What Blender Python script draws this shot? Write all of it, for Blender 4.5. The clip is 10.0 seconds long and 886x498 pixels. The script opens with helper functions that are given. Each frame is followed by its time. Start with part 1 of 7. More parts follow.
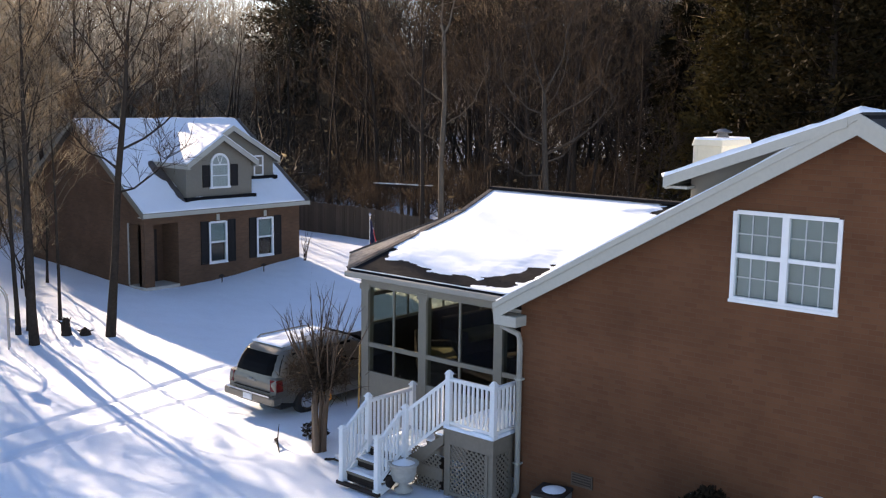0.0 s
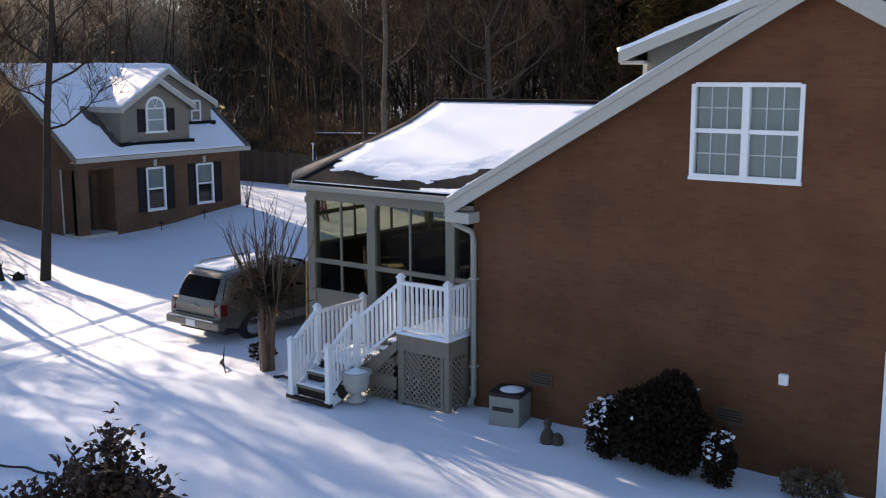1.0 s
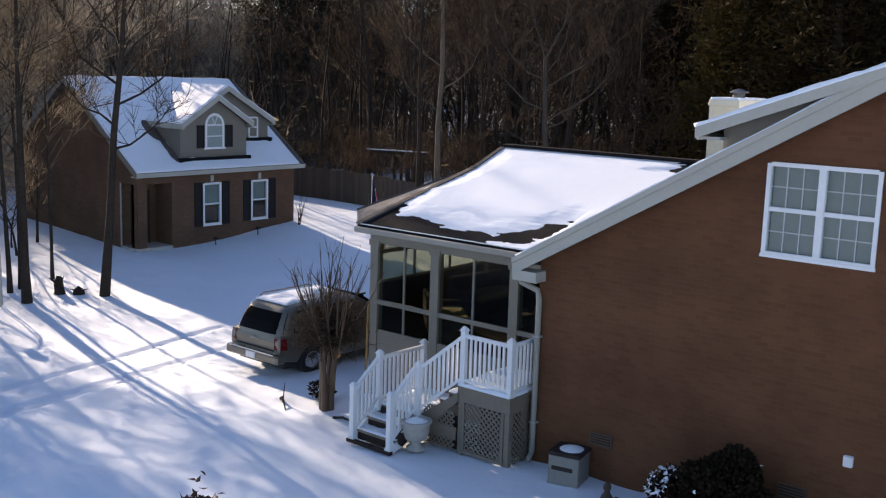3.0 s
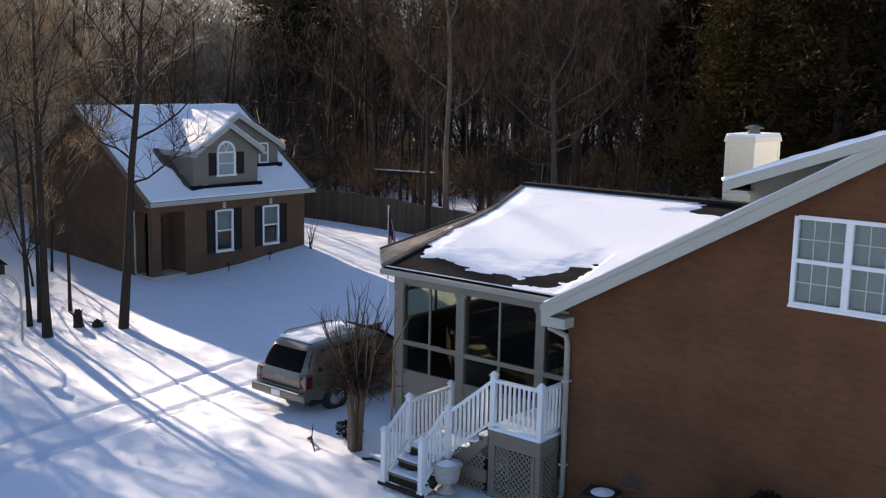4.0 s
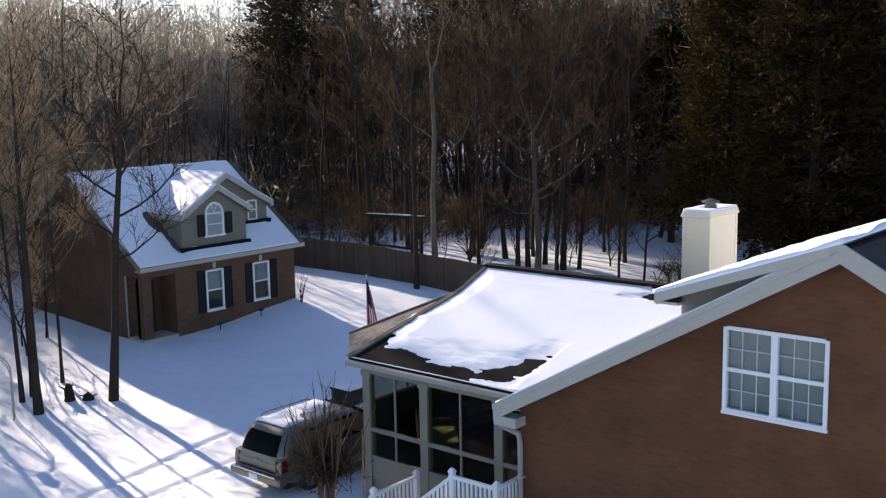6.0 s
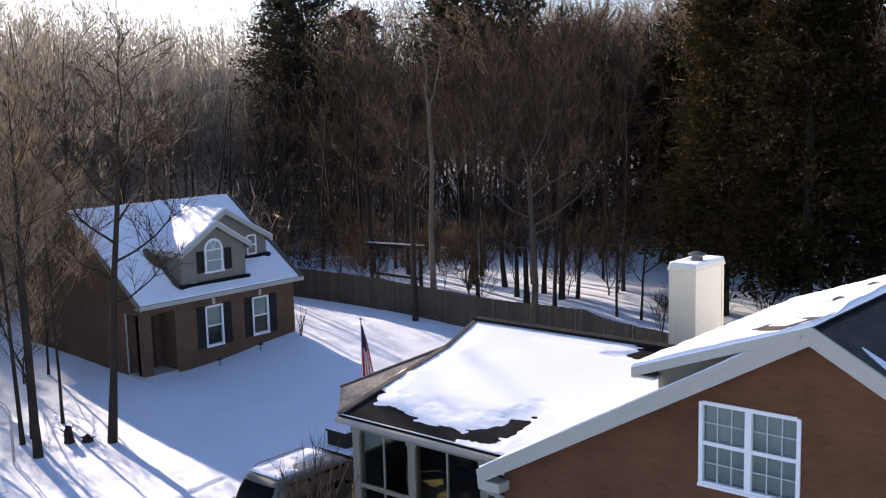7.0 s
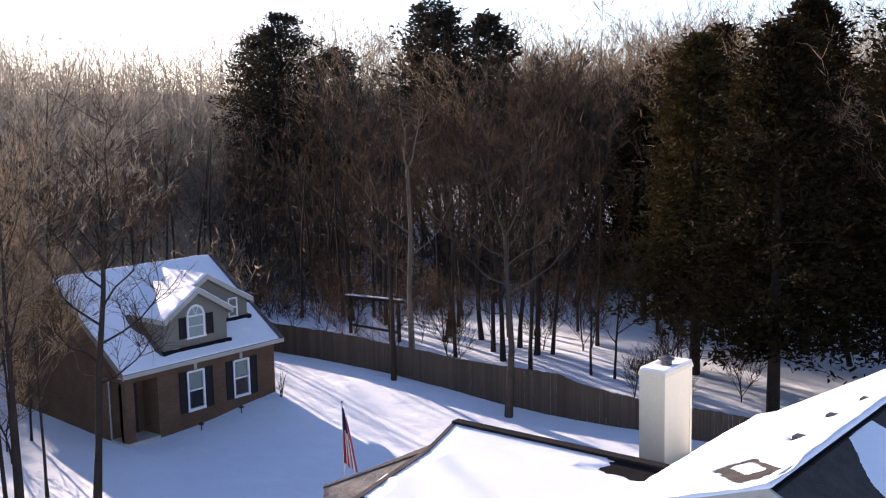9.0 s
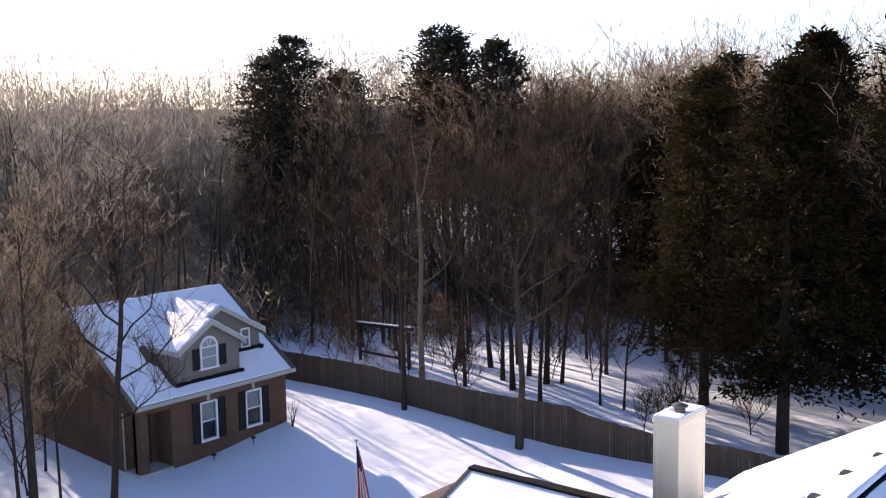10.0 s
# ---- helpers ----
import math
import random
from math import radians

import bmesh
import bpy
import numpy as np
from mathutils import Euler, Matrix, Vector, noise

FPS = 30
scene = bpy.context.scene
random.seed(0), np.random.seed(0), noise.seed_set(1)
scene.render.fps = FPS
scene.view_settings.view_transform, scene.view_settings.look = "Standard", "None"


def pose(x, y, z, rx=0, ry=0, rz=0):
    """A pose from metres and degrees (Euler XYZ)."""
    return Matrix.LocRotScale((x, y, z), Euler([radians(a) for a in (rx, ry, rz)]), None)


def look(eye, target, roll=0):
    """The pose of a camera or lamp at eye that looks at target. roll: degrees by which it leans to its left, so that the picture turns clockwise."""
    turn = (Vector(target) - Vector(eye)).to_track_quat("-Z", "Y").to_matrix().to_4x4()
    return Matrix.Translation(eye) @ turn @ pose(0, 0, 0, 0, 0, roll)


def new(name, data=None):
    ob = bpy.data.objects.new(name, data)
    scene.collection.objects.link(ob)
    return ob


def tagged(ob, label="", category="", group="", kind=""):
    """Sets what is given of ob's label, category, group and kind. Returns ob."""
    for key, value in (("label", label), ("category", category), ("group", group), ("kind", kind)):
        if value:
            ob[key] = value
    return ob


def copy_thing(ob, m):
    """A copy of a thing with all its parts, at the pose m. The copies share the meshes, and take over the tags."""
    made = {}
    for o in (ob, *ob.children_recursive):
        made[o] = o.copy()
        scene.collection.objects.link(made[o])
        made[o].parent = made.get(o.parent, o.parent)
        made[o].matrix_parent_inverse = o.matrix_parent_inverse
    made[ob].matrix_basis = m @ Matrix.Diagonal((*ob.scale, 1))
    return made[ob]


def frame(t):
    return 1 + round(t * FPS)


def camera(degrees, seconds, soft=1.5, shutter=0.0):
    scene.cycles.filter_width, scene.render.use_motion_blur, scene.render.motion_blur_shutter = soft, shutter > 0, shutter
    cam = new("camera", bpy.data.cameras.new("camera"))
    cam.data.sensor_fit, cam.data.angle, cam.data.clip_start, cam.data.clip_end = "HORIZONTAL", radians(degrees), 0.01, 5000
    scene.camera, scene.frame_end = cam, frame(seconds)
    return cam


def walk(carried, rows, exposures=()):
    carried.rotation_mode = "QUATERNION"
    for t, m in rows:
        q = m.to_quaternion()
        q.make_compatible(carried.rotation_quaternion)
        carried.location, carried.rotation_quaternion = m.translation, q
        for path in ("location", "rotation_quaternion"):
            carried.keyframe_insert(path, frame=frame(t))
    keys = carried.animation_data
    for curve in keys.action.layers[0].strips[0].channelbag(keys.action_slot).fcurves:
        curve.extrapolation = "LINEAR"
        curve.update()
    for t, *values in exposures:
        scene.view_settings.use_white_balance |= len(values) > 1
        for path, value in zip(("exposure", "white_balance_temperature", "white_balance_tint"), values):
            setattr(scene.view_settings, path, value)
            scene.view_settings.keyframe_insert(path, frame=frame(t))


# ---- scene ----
cam = camera(46.0, 10.0, soft=1.2)
PATH = [
    (0, (10.4, -14.116, 6.965), (9.107, -12.618, 6.679), 0.8),
    (0.2, (10.298, -13.881, 6.612), (8.968, -12.425, 6.277), -0.1),
    (0.5, (10.171, -13.731, 6.099), (8.835, -12.293, 5.711), 0.8),
    (0.7, (10.086, -13.646, 5.896), (8.784, -12.169, 5.544), 0.6),
    (1, (10.009, -13.782, 5.62), (8.803, -12.222, 5.282), -0.3),
    (1.5, (9.9, -13.79, 5.664), (8.686, -12.248, 5.277), 0.3),
    (2, (9.819, -13.932, 5.787), (8.583, -12.402, 5.419), 0.8),
    (2.5, (9.714, -14.044, 6.111), (8.46, -12.525, 5.764), 0.7),
    (2.7, (9.698, -14.079, 6.245), (8.440, -12.563, 5.905), 0.8),
    (3.8, (9.461, -14.593, 7.195), (8.210, -13.067, 6.865), 5.2),
    (4, (9.372, -14.702, 7.269), (8.113, -13.181, 6.946), 1.1),
    (4.2, (9.318, -14.867, 7.461), (8.028, -13.374, 7.137), -9.8),
    (4.5, (9.288, -14.878, 7.644), (7.977, -13.406, 7.303), -14.3),
    (4.7, (9.404, -14.888, 7.696), (8.072, -13.431, 7.373), -14.2),
    (5, (9.522, -14.739, 7.955), (8.179, -13.3, 7.602), -14.9),
    (5.2, (9.782, -14.488, 8.084), (8.475, -13.006, 7.775), -6.1),
    (5.5, (10.076, -14.457, 8.478), (8.775, -12.972, 8.158), -1.1),
    (5.7, (10.232, -14.367, 8.704), (8.943, -12.871, 8.388), -0.9),
    (6.8, (10.802, -14.167, 9.808), (9.527, -12.653, 9.526), -1.6),
    (7, (10.883, -14.119, 10.058), (9.59, -12.62, 9.772), -1.5),
    (7.5, (11.046, -14.153, 10.657), (9.765, -12.642, 10.381), -1.4),
    (8, (11.19, -14.319, 11.319), (9.917, -12.801, 11.041), -1.6),
    (8.5, (11.258, -14.423, 11.865), (9.99, -12.9, 11.594), -1.5),
    (9, (11.265, -14.629, 12.433), (10.006, -13.098, 12.168), -1.2),
    (9.5, (11.205, -14.806, 12.894), (9.947, -13.274, 12.633), -1.5),
    (10, (11.19, -15.004, 13.366), (9.924, -13.476, 13.123), -1.0),
]
walk(cam, [(t, look(eye, target, roll)) for t, eye, target, roll in PATH],
     exposures=[(0, 1.4, 7700, 20), (0.5, 1.12, 7500, 20), (1, 1.07, 7600, 20), (1.5, 1.0, 7500, 20), (2.5, 0.98, 7400, 20), (4, 0.97, 7450, 19), (4.6, 1.25, 7700, 19), (5.5, 0.94, 7450, 19), (7, 1.14, 7050, 23), (7.7, 0.94, 7050, 23), (8.5, 1.15, 7100, 25), (9, 1.2, 7150, 27), (10, 1.26, 7150, 28)])

# ---- light ----
SUN_AZ, SUN_EL = radians(165.0), radians(19.5)
sun_way = Vector((math.cos(SUN_EL) * math.cos(SUN_AZ), math.cos(SUN_EL) * math.sin(SUN_AZ), math.sin(SUN_EL)))
world = bpy.data.worlds.new("world")
scene.world = world
world.use_nodes = True
wn = world.node_tree.nodes
sky = wn.new("ShaderNodeTexSky")
sky.sky_type, sky.sun_disc = "NISHITA", False
sky.air_density, sky.dust_density, sky.ozone_density = 0.8, 0.3, 3.5
sky.sun_elevation, sky.sun_rotation = SUN_EL, math.pi / 2 - SUN_AZ
world.node_tree.links.new(sky.outputs[0], wn["Background"].inputs[0])
wn["Background"].inputs[1].default_value = 0.12
sun = new("sun", bpy.data.lights.new("sun", "SUN"))
sun.data.energy, sun.data.angle, sun.data.color = 4.2, radians(0.6), (1.0, 0.91, 0.78)
sun.matrix_world = look(sun_way * 60, (0, 0, 0))


# ---- materials ----
def material(name, colour, rough=0.8, metal=0.0, spread=0.18, big=0.6, fine=9.0, bump=0.15, tint=None, bump_scale=None, island=False, obrandom=False, spec=0.5):
    m = bpy.data.materials.new(name)
    m.use_nodes = True
    n, l = m.node_tree.nodes, m.node_tree.links
    b = n["Principled BSDF"]
    co = n.new("ShaderNodeNewGeometry")
    n1, n2 = n.new("ShaderNodeTexNoise"), n.new("ShaderNodeTexNoise")
    n1.inputs["Scale"].default_value, n1.inputs["Detail"].default_value = big, 4
    n2.inputs["Scale"].default_value, n2.inputs["Detail"].default_value = fine, 6
    add = n.new("ShaderNodeMath")
    add.operation = "ADD"
    half = n.new("ShaderNodeMath")
    half.operation, half.inputs[1].default_value = "MULTIPLY", 0.5
    ramp = n.new("ShaderNodeMix")
    ramp.data_type = "RGBA"
    lo = tint or colour
    ramp.inputs["A"].default_value = (*[c * (1 - spread) for c in lo], 1)
    ramp.inputs["B"].default_value = (*[min(1, c * (1 + spread)) for c in colour], 1)
    for node in (n1, n2):
        l.new(co.outputs["Position"], node.inputs["Vector"])
    l.new(n1.outputs["Fac"], add.inputs[0])
    l.new(n2.outputs["Fac"], add.inputs[1])
    l.new(add.outputs[0], half.inputs[0])
    stretch = n.new("ShaderNodeMapRange")
    stretch.inputs["From Min"].default_value, stretch.inputs["From Max"].default_value = 0.32, 0.68
    l.new(half.outputs[0], stretch.inputs["Value"])
    fac = stretch.outputs[0]
    if island or obrandom:
        src = co.outputs["Random Per Island"] if island else n.new("ShaderNodeObjectInfo").outputs["Random"]
        mixr = n.new("ShaderNodeMix")
        mixr.inputs["Factor"].default_value = 0.6
        l.new(fac, mixr.inputs["A"])
        l.new(src, mixr.inputs["B"])
        fac = mixr.outputs["Result"]
    l.new(fac, ramp.inputs["Factor"])
    l.new(ramp.outputs["Result"], b.inputs["Base Color"])
    b.inputs["Roughness"].default_value, b.inputs["Metallic"].default_value = rough, metal
    b.inputs["Specular IOR Level"].default_value = spec
    if bump:
        bp = n.new("ShaderNodeBump")
        bp.inputs["Strength"].default_value, bp.inputs["Distance"].default_value = bump, 0.03
        if bump_scale:
            n3 = n.new("ShaderNodeTexNoise")
            n3.inputs["Scale"].default_value, n3.inputs["Detail"].default_value = bump_scale, 5
            l.new(co.outputs["Position"], n3.inputs["Vector"])
            l.new(n3.outputs["Fac"], bp.inputs["Height"])
        else:
            l.new(half.outputs[0], bp.inputs["Height"])
        l.new(bp.outputs[0], b.inputs["Normal"])
    return m


def brick_material(name, c1, c2, mortar, width=0.21, height=0.075):
    """Running-bond brick on walls that run along x or y."""
    m = material(name, c1)
    n, l = m.node_tree.nodes, m.node_tree.links
    b = n["Principled BSDF"]
    co = n.new("ShaderNodeNewGeometry")
    sep, comb, add = n.new("ShaderNodeSeparateXYZ"), n.new("ShaderNodeCombineXYZ"), n.new("ShaderNodeMath")
    l.new(co.outputs["Position"], sep.inputs[0])
    l.new(sep.outputs["X"], add.inputs[0])
    l.new(sep.outputs["Y"], add.inputs[1])
    l.new(add.outputs[0], comb.inputs["X"])
    l.new(sep.outputs["Z"], comb.inputs["Y"])
    t = n.new("ShaderNodeTexBrick")
    t.inputs["Scale"].default_value = 1.0
    t.inputs["Brick Width"].default_value, t.inputs["Row Height"].default_value = width, height
    t.inputs["Mortar Size"].default_value, t.inputs["Mortar Smooth"].default_value = 0.006, 0.3
    t.inputs["Color1"].default_value, t.inputs["Color2"].default_value = (*c1, 1), (*c2, 1)
    t.inputs["Mortar"].default_value = (*mortar, 1)
    l.new(comb.outputs[0], t.inputs["Vector"])
    blot = n.new("ShaderNodeTexNoise")
    blot.inputs["Scale"].default_value, blot.inputs["Detail"].default_value = 0.9, 5
    l.new(co.outputs["Position"], blot.inputs["Vector"])
    rng = n.new("ShaderNodeMapRange")
    rng.inputs["From Min"].default_value, rng.inputs["From Max"].default_value = 0.3, 0.7
    rng.inputs["To Min"].default_value, rng.inputs["To Max"].default_value = 0.8, 1.18
    l.new(blot.outputs["Fac"], rng.inputs["Value"])
    mul = n.new("ShaderNodeMix")
    mul.data_type, mul.blend_type = "RGBA", "MULTIPLY"
    mul.inputs["Factor"].default_value = 1.0
    l.new(t.outputs["Color"], mul.inputs["A"])
    l.new(rng.outputs[0], mul.inputs["B"])
    l.new(mul.outputs["Result"], b.inputs["Base Color"])
    bp = n.new("ShaderNodeBump")
    bp.inputs["Strength"].default_value, bp.inputs["Distance"].default_value = 0.5, 0.008
    bp.invert = True
    l.new(t.outputs["Fac"], bp.inputs["Height"])
    l.new(bp.outputs[0], b.inputs["Normal"])
    b.inputs["Roughness"].default_value = 0.9
    b.inputs["Specular IOR Level"].default_value = 0.15
    return m


def glass_material(name, tint=(0.75, 0.8, 0.8), gloss=0.03):
    m = bpy.data.materials.new(name)
    m.use_nodes = True
    n, l = m.node_tree.nodes, m.node_tree.links
    n.remove(n["Principled BSDF"])
    tr, gl, mix, fr, pw, add = n.new("ShaderNodeBsdfTransparent"), n.new("ShaderNodeBsdfGlossy"), n.new("ShaderNodeMixShader"), n.new("ShaderNodeLayerWeight"), n.new("ShaderNodeMath"), n.new("ShaderNodeMath")
    tr.inputs["Color"].default_value = (*tint, 1)
    gl.inputs["Roughness"].default_value = 0.03
    fr.inputs["Blend"].default_value = 0.5
    pw.operation, add.operation = "POWER", "MULTIPLY_ADD"
    pw.inputs[1].default_value = 4.0
    add.inputs[1].default_value, add.inputs[2].default_value = 25 * gloss, gloss
    l.new(fr.outputs["Facing"], pw.inputs[0])
    l.new(pw.outputs[0], add.inputs[0])
    l.new(add.outputs[0], mix.inputs[0])
    l.new(tr.outputs[0], mix.inputs[1])
    l.new(gl.outputs[0], mix.inputs[2])
    l.new(mix.outputs[0], n["Material Output"].inputs["Surface"])
    return m


SNOW = material("snow", (0.82, 0.88, 0.94), 0.65, spread=0.04, big=0.5, fine=14, bump=0.35, bump_scale=2.2)
ROOF_SNOW = material("roof snow", (0.85, 0.895, 0.94), 0.6, spread=0.03, big=0.8, fine=20, bump=0.2, bump_scale=3)
BRICK = brick_material("red brown brick", (0.15, 0.066, 0.033), (0.128, 0.054, 0.027), (0.136, 0.069, 0.039))
GBRICK = brick_material("brown brick", (0.15, 0.085, 0.051), (0.122, 0.068, 0.043), (0.13, 0.082, 0.056))
WHITE = material("white paint", (0.8, 0.81, 0.8), 0.45, spread=0.05, fine=25, bump=0.04)
GUTTER = material("beige white gutter", (0.31, 0.29, 0.245), 0.5, spread=0.08, fine=18, bump=0.05)
MUNTIN = material("greyed white muntins", (0.5, 0.52, 0.52), 0.5, spread=0.06, fine=20, bump=0.03)
TRIM = material("off white trim", (0.42, 0.405, 0.345), 0.5, spread=0.07, fine=18, bump=0.05)
CREAM = material("cream chimney siding", (0.8, 0.73, 0.55), 0.6, spread=0.06, fine=14, bump=0.06)
BEIGE = material("beige sunroom paint", (0.21, 0.195, 0.155), 0.5, spread=0.08, fine=16, bump=0.05)
TAUPE = material("taupe deck paint", (0.21, 0.172, 0.128), 0.6, spread=0.12, fine=15, bump=0.1)
SIDING = material("grey beige siding", (0.19, 0.172, 0.135), 0.65, spread=0.08, fine=12, bump=0.05)
SLATE = material("weathered grey shingles", (0.062, 0.058, 0.054), 0.95, spread=0.35, big=3, fine=30, bump=0.6, spec=0.08)
VENT = material("brown vent metal", (0.09, 0.06, 0.04), 0.6, spread=0.2, bump=0.05)
STAIN = material("dark stained timber", (0.05, 0.033, 0.02), 0.75, spread=0.3, fine=14, bump=0.2)
# sunlight on the sunroom corner post, put into this colour
SUN_EDGE = material("golden sunlit strip", (0.42, 0.27, 0.1), 0.7, spread=0.2, fine=14, bump=0.1)
SHINGLE = material("dark shingles", (0.013, 0.0125, 0.014), 0.95, spread=0.4, big=3, fine=30, bump=0.6, spec=0.08)
DUSTED = material("shingles dusted with snow", (0.2, 0.185, 0.17), 0.9, spread=0.45, big=2.5, fine=16, bump=0.5, tint=(0.1, 0.088, 0.078), spec=0.08)
GSHINGLE = material("brown grey shingles", (0.11, 0.095, 0.085), 0.95, spread=0.35, big=3, fine=30, bump=0.6, spec=0.08)


def thin(m, k=0.45):
    """Lets part of the light through leaves and fine twigs."""
    n, l = m.node_tree.nodes, m.node_tree.links
    b, t, mix = n["Principled BSDF"], n.new("ShaderNodeBsdfTranslucent"), n.new("ShaderNodeMixShader")
    l.new(b.inputs["Base Color"].links[0].from_socket, t.inputs["Color"])
    mix.inputs[0].default_value = k
    l.new(b.outputs[0], mix.inputs[1])
    l.new(t.outputs[0], mix.inputs[2])
    l.new(mix.outputs[0], n["Material Output"].inputs["Surface"])


SHUTTER = material("black shutter paint", (0.022, 0.02, 0.02), 0.65, spread=0.2, bump=0.05, spec=0.15)
# serves dark goods, and stands in for shade inside and under things
DARK = material("dark brown and shaded insides", (0.045, 0.035, 0.03), 0.8, spread=0.3, bump=0.1, spec=0.08)
METAL = material("dark metal", (0.12, 0.12, 0.12), 0.45, 0.7, spread=0.2, bump=0.05)
BLIND = material("white blinds", (0.5, 0.52, 0.48), 0.7, spread=0.06, fine=20, bump=0.05)
GLASS = glass_material("window glass")
SMOKE = glass_material("dim sunroom panes", (0.72, 0.73, 0.66), 0.006)
FENCE = material("weathered fence wood", (0.1, 0.076, 0.056), 0.9, spread=0.3, big=1.2, fine=16, bump=0.3, obrandom=True, spec=0.08)
BARK = material("grey brown bark", (0.042, 0.032, 0.025), 0.95, spread=0.35, big=1.5, fine=12, bump=0.6, spec=0.08)
PALE_BARK = material("pale bark", (0.15, 0.12, 0.09), 0.95, spread=0.3, big=1.5, fine=12, bump=0.6, spec=0.08)
GREY_BARK = material("weathered grey bark", (0.065, 0.053, 0.042), 0.95, spread=0.3, big=1.5, fine=12, bump=0.6, spec=0.08)
# one kind of twig: shade and sunlight are put into dark and pale copies
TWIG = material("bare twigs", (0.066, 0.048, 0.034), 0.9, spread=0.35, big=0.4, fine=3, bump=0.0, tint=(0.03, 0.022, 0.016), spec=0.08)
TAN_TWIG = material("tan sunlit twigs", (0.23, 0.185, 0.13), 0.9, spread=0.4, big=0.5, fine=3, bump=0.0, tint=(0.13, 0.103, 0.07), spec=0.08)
SUN_BRUSH = material("pale sunlit brush", (0.4, 0.33, 0.25), 0.9, spread=0.4, big=0.5, fine=3, bump=0.0, tint=(0.24, 0.19, 0.135), spec=0.08)
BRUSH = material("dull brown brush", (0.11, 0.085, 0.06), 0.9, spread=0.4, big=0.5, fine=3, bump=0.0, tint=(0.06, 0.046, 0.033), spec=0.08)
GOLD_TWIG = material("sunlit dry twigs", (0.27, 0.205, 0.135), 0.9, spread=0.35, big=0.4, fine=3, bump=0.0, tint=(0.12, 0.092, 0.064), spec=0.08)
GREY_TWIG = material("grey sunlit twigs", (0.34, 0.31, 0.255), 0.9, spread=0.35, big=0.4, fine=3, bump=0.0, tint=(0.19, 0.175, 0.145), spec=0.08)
DRY_LEAF = material("dry oak leaves", (0.45, 0.36, 0.22), 0.6, spread=0.4, big=0.6, fine=3, bump=0.0, tint=(0.3, 0.17, 0.05), spec=0.3)
# the haze of distance is put into this colour
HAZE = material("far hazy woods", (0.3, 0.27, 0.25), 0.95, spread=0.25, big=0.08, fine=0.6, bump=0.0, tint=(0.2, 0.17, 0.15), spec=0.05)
# cedar copies: sunlight put into the gold one, haze into the greyer one
SUNLIT_CEDAR = material("sunlit golden cedar foliage", (0.056, 0.041, 0.014), 0.9, spread=0.4, big=0.5, fine=4, bump=0.0, tint=(0.03, 0.024, 0.009), spec=0.08)
HAZY_CEDAR = material("haze greyed cedar foliage", (0.05, 0.044, 0.028), 0.9, spread=0.4, big=0.5, fine=4, bump=0.0, tint=(0.03, 0.026, 0.017), spec=0.08)
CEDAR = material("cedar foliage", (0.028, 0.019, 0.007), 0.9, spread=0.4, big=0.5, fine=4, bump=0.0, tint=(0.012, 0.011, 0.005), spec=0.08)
for m in (TWIG, TAN_TWIG, SUN_BRUSH, BRUSH, GREY_TWIG, GOLD_TWIG, DRY_LEAF):
    thin(m)
for m in (CEDAR, HAZY_CEDAR, SUNLIT_CEDAR):
    thin(m, 0.2)
LEAF = material("bronze green leaves", (0.07, 0.036, 0.022), 0.6, spread=0.4, fine=6, bump=0.0, tint=(0.022, 0.014, 0.009), island=True, spec=0.25)
BUSH = material("dark evergreen leaves", (0.022, 0.015, 0.009), 0.7, spread=0.4, fine=8, bump=0.0, island=True, spec=0.08)
CRAPE = material("smooth tan bark", (0.1, 0.06, 0.035), 0.6, spread=0.25, big=2, fine=9, bump=0.15)
FIGURE = material("mossy dark stone", (0.06, 0.042, 0.028), 0.9, spread=0.3, fine=14, bump=0.3)
BINGREY = material("grey bin plastic", (0.24, 0.23, 0.2), 0.6, spread=0.1, fine=14, bump=0.08)
STONE = material("weathered concrete", (0.45, 0.42, 0.37), 0.85, spread=0.15, fine=14, bump=0.2)
CARPAINT = material("champagne car paint", (0.2, 0.178, 0.142), 0.32, 0.6, spread=0.06, bump=0.0)
CLADDING = material("grey beige plastic", (0.26, 0.24, 0.2), 0.55, spread=0.08, bump=0.05)
RUBBER = material("black rubber", (0.02, 0.02, 0.02), 0.85, spread=0.2, bump=0.1)
CHROME = material("brushed metal", (0.6, 0.6, 0.6), 0.25, 1.0, spread=0.05, bump=0.0)
CARGLASS = material("tinted car glass", (0.006, 0.006, 0.006), 0.2, spread=0.1, bump=0.0, spec=0.03)
REDLENS = material("red lens", (0.14, 0.01, 0.01), 0.2, spread=0.1, bump=0.0)
OLIVE = material("olive yellow cushion cloth", (0.2, 0.18, 0.06), 0.9, spread=0.15, fine=20, bump=0.1)
RED = material("red cloth", (0.45, 0.03, 0.035), 0.85, spread=0.12, bump=0.05)
BLUE = material("navy cloth", (0.02, 0.024, 0.07), 0.85, spread=0.12, bump=0.05)
CLOTH = material("white cloth", (0.75, 0.74, 0.72), 0.85, spread=0.06, bump=0.05)
ORANGE = material("orange plastic", (0.6, 0.25, 0.05), 0.5, spread=0.1, bump=0.0)


# ---- building blocks ----
def root_of(ob):
    while ob.parent:
        ob = ob.parent
    return ob


def thing(name, at, label, category, group="", kind=""):
    ob = new(name)
    ob.empty_display_size = 0.2
    ob.location = at
    return tagged(ob, label, category, group, kind)


def link_mesh(name, me, mat, parent=None, label=""):
    me.materials.append(mat)
    ob = new(name, me)
    if parent:
        ob.parent = parent
    if label:
        tagged(ob, label)
    return ob


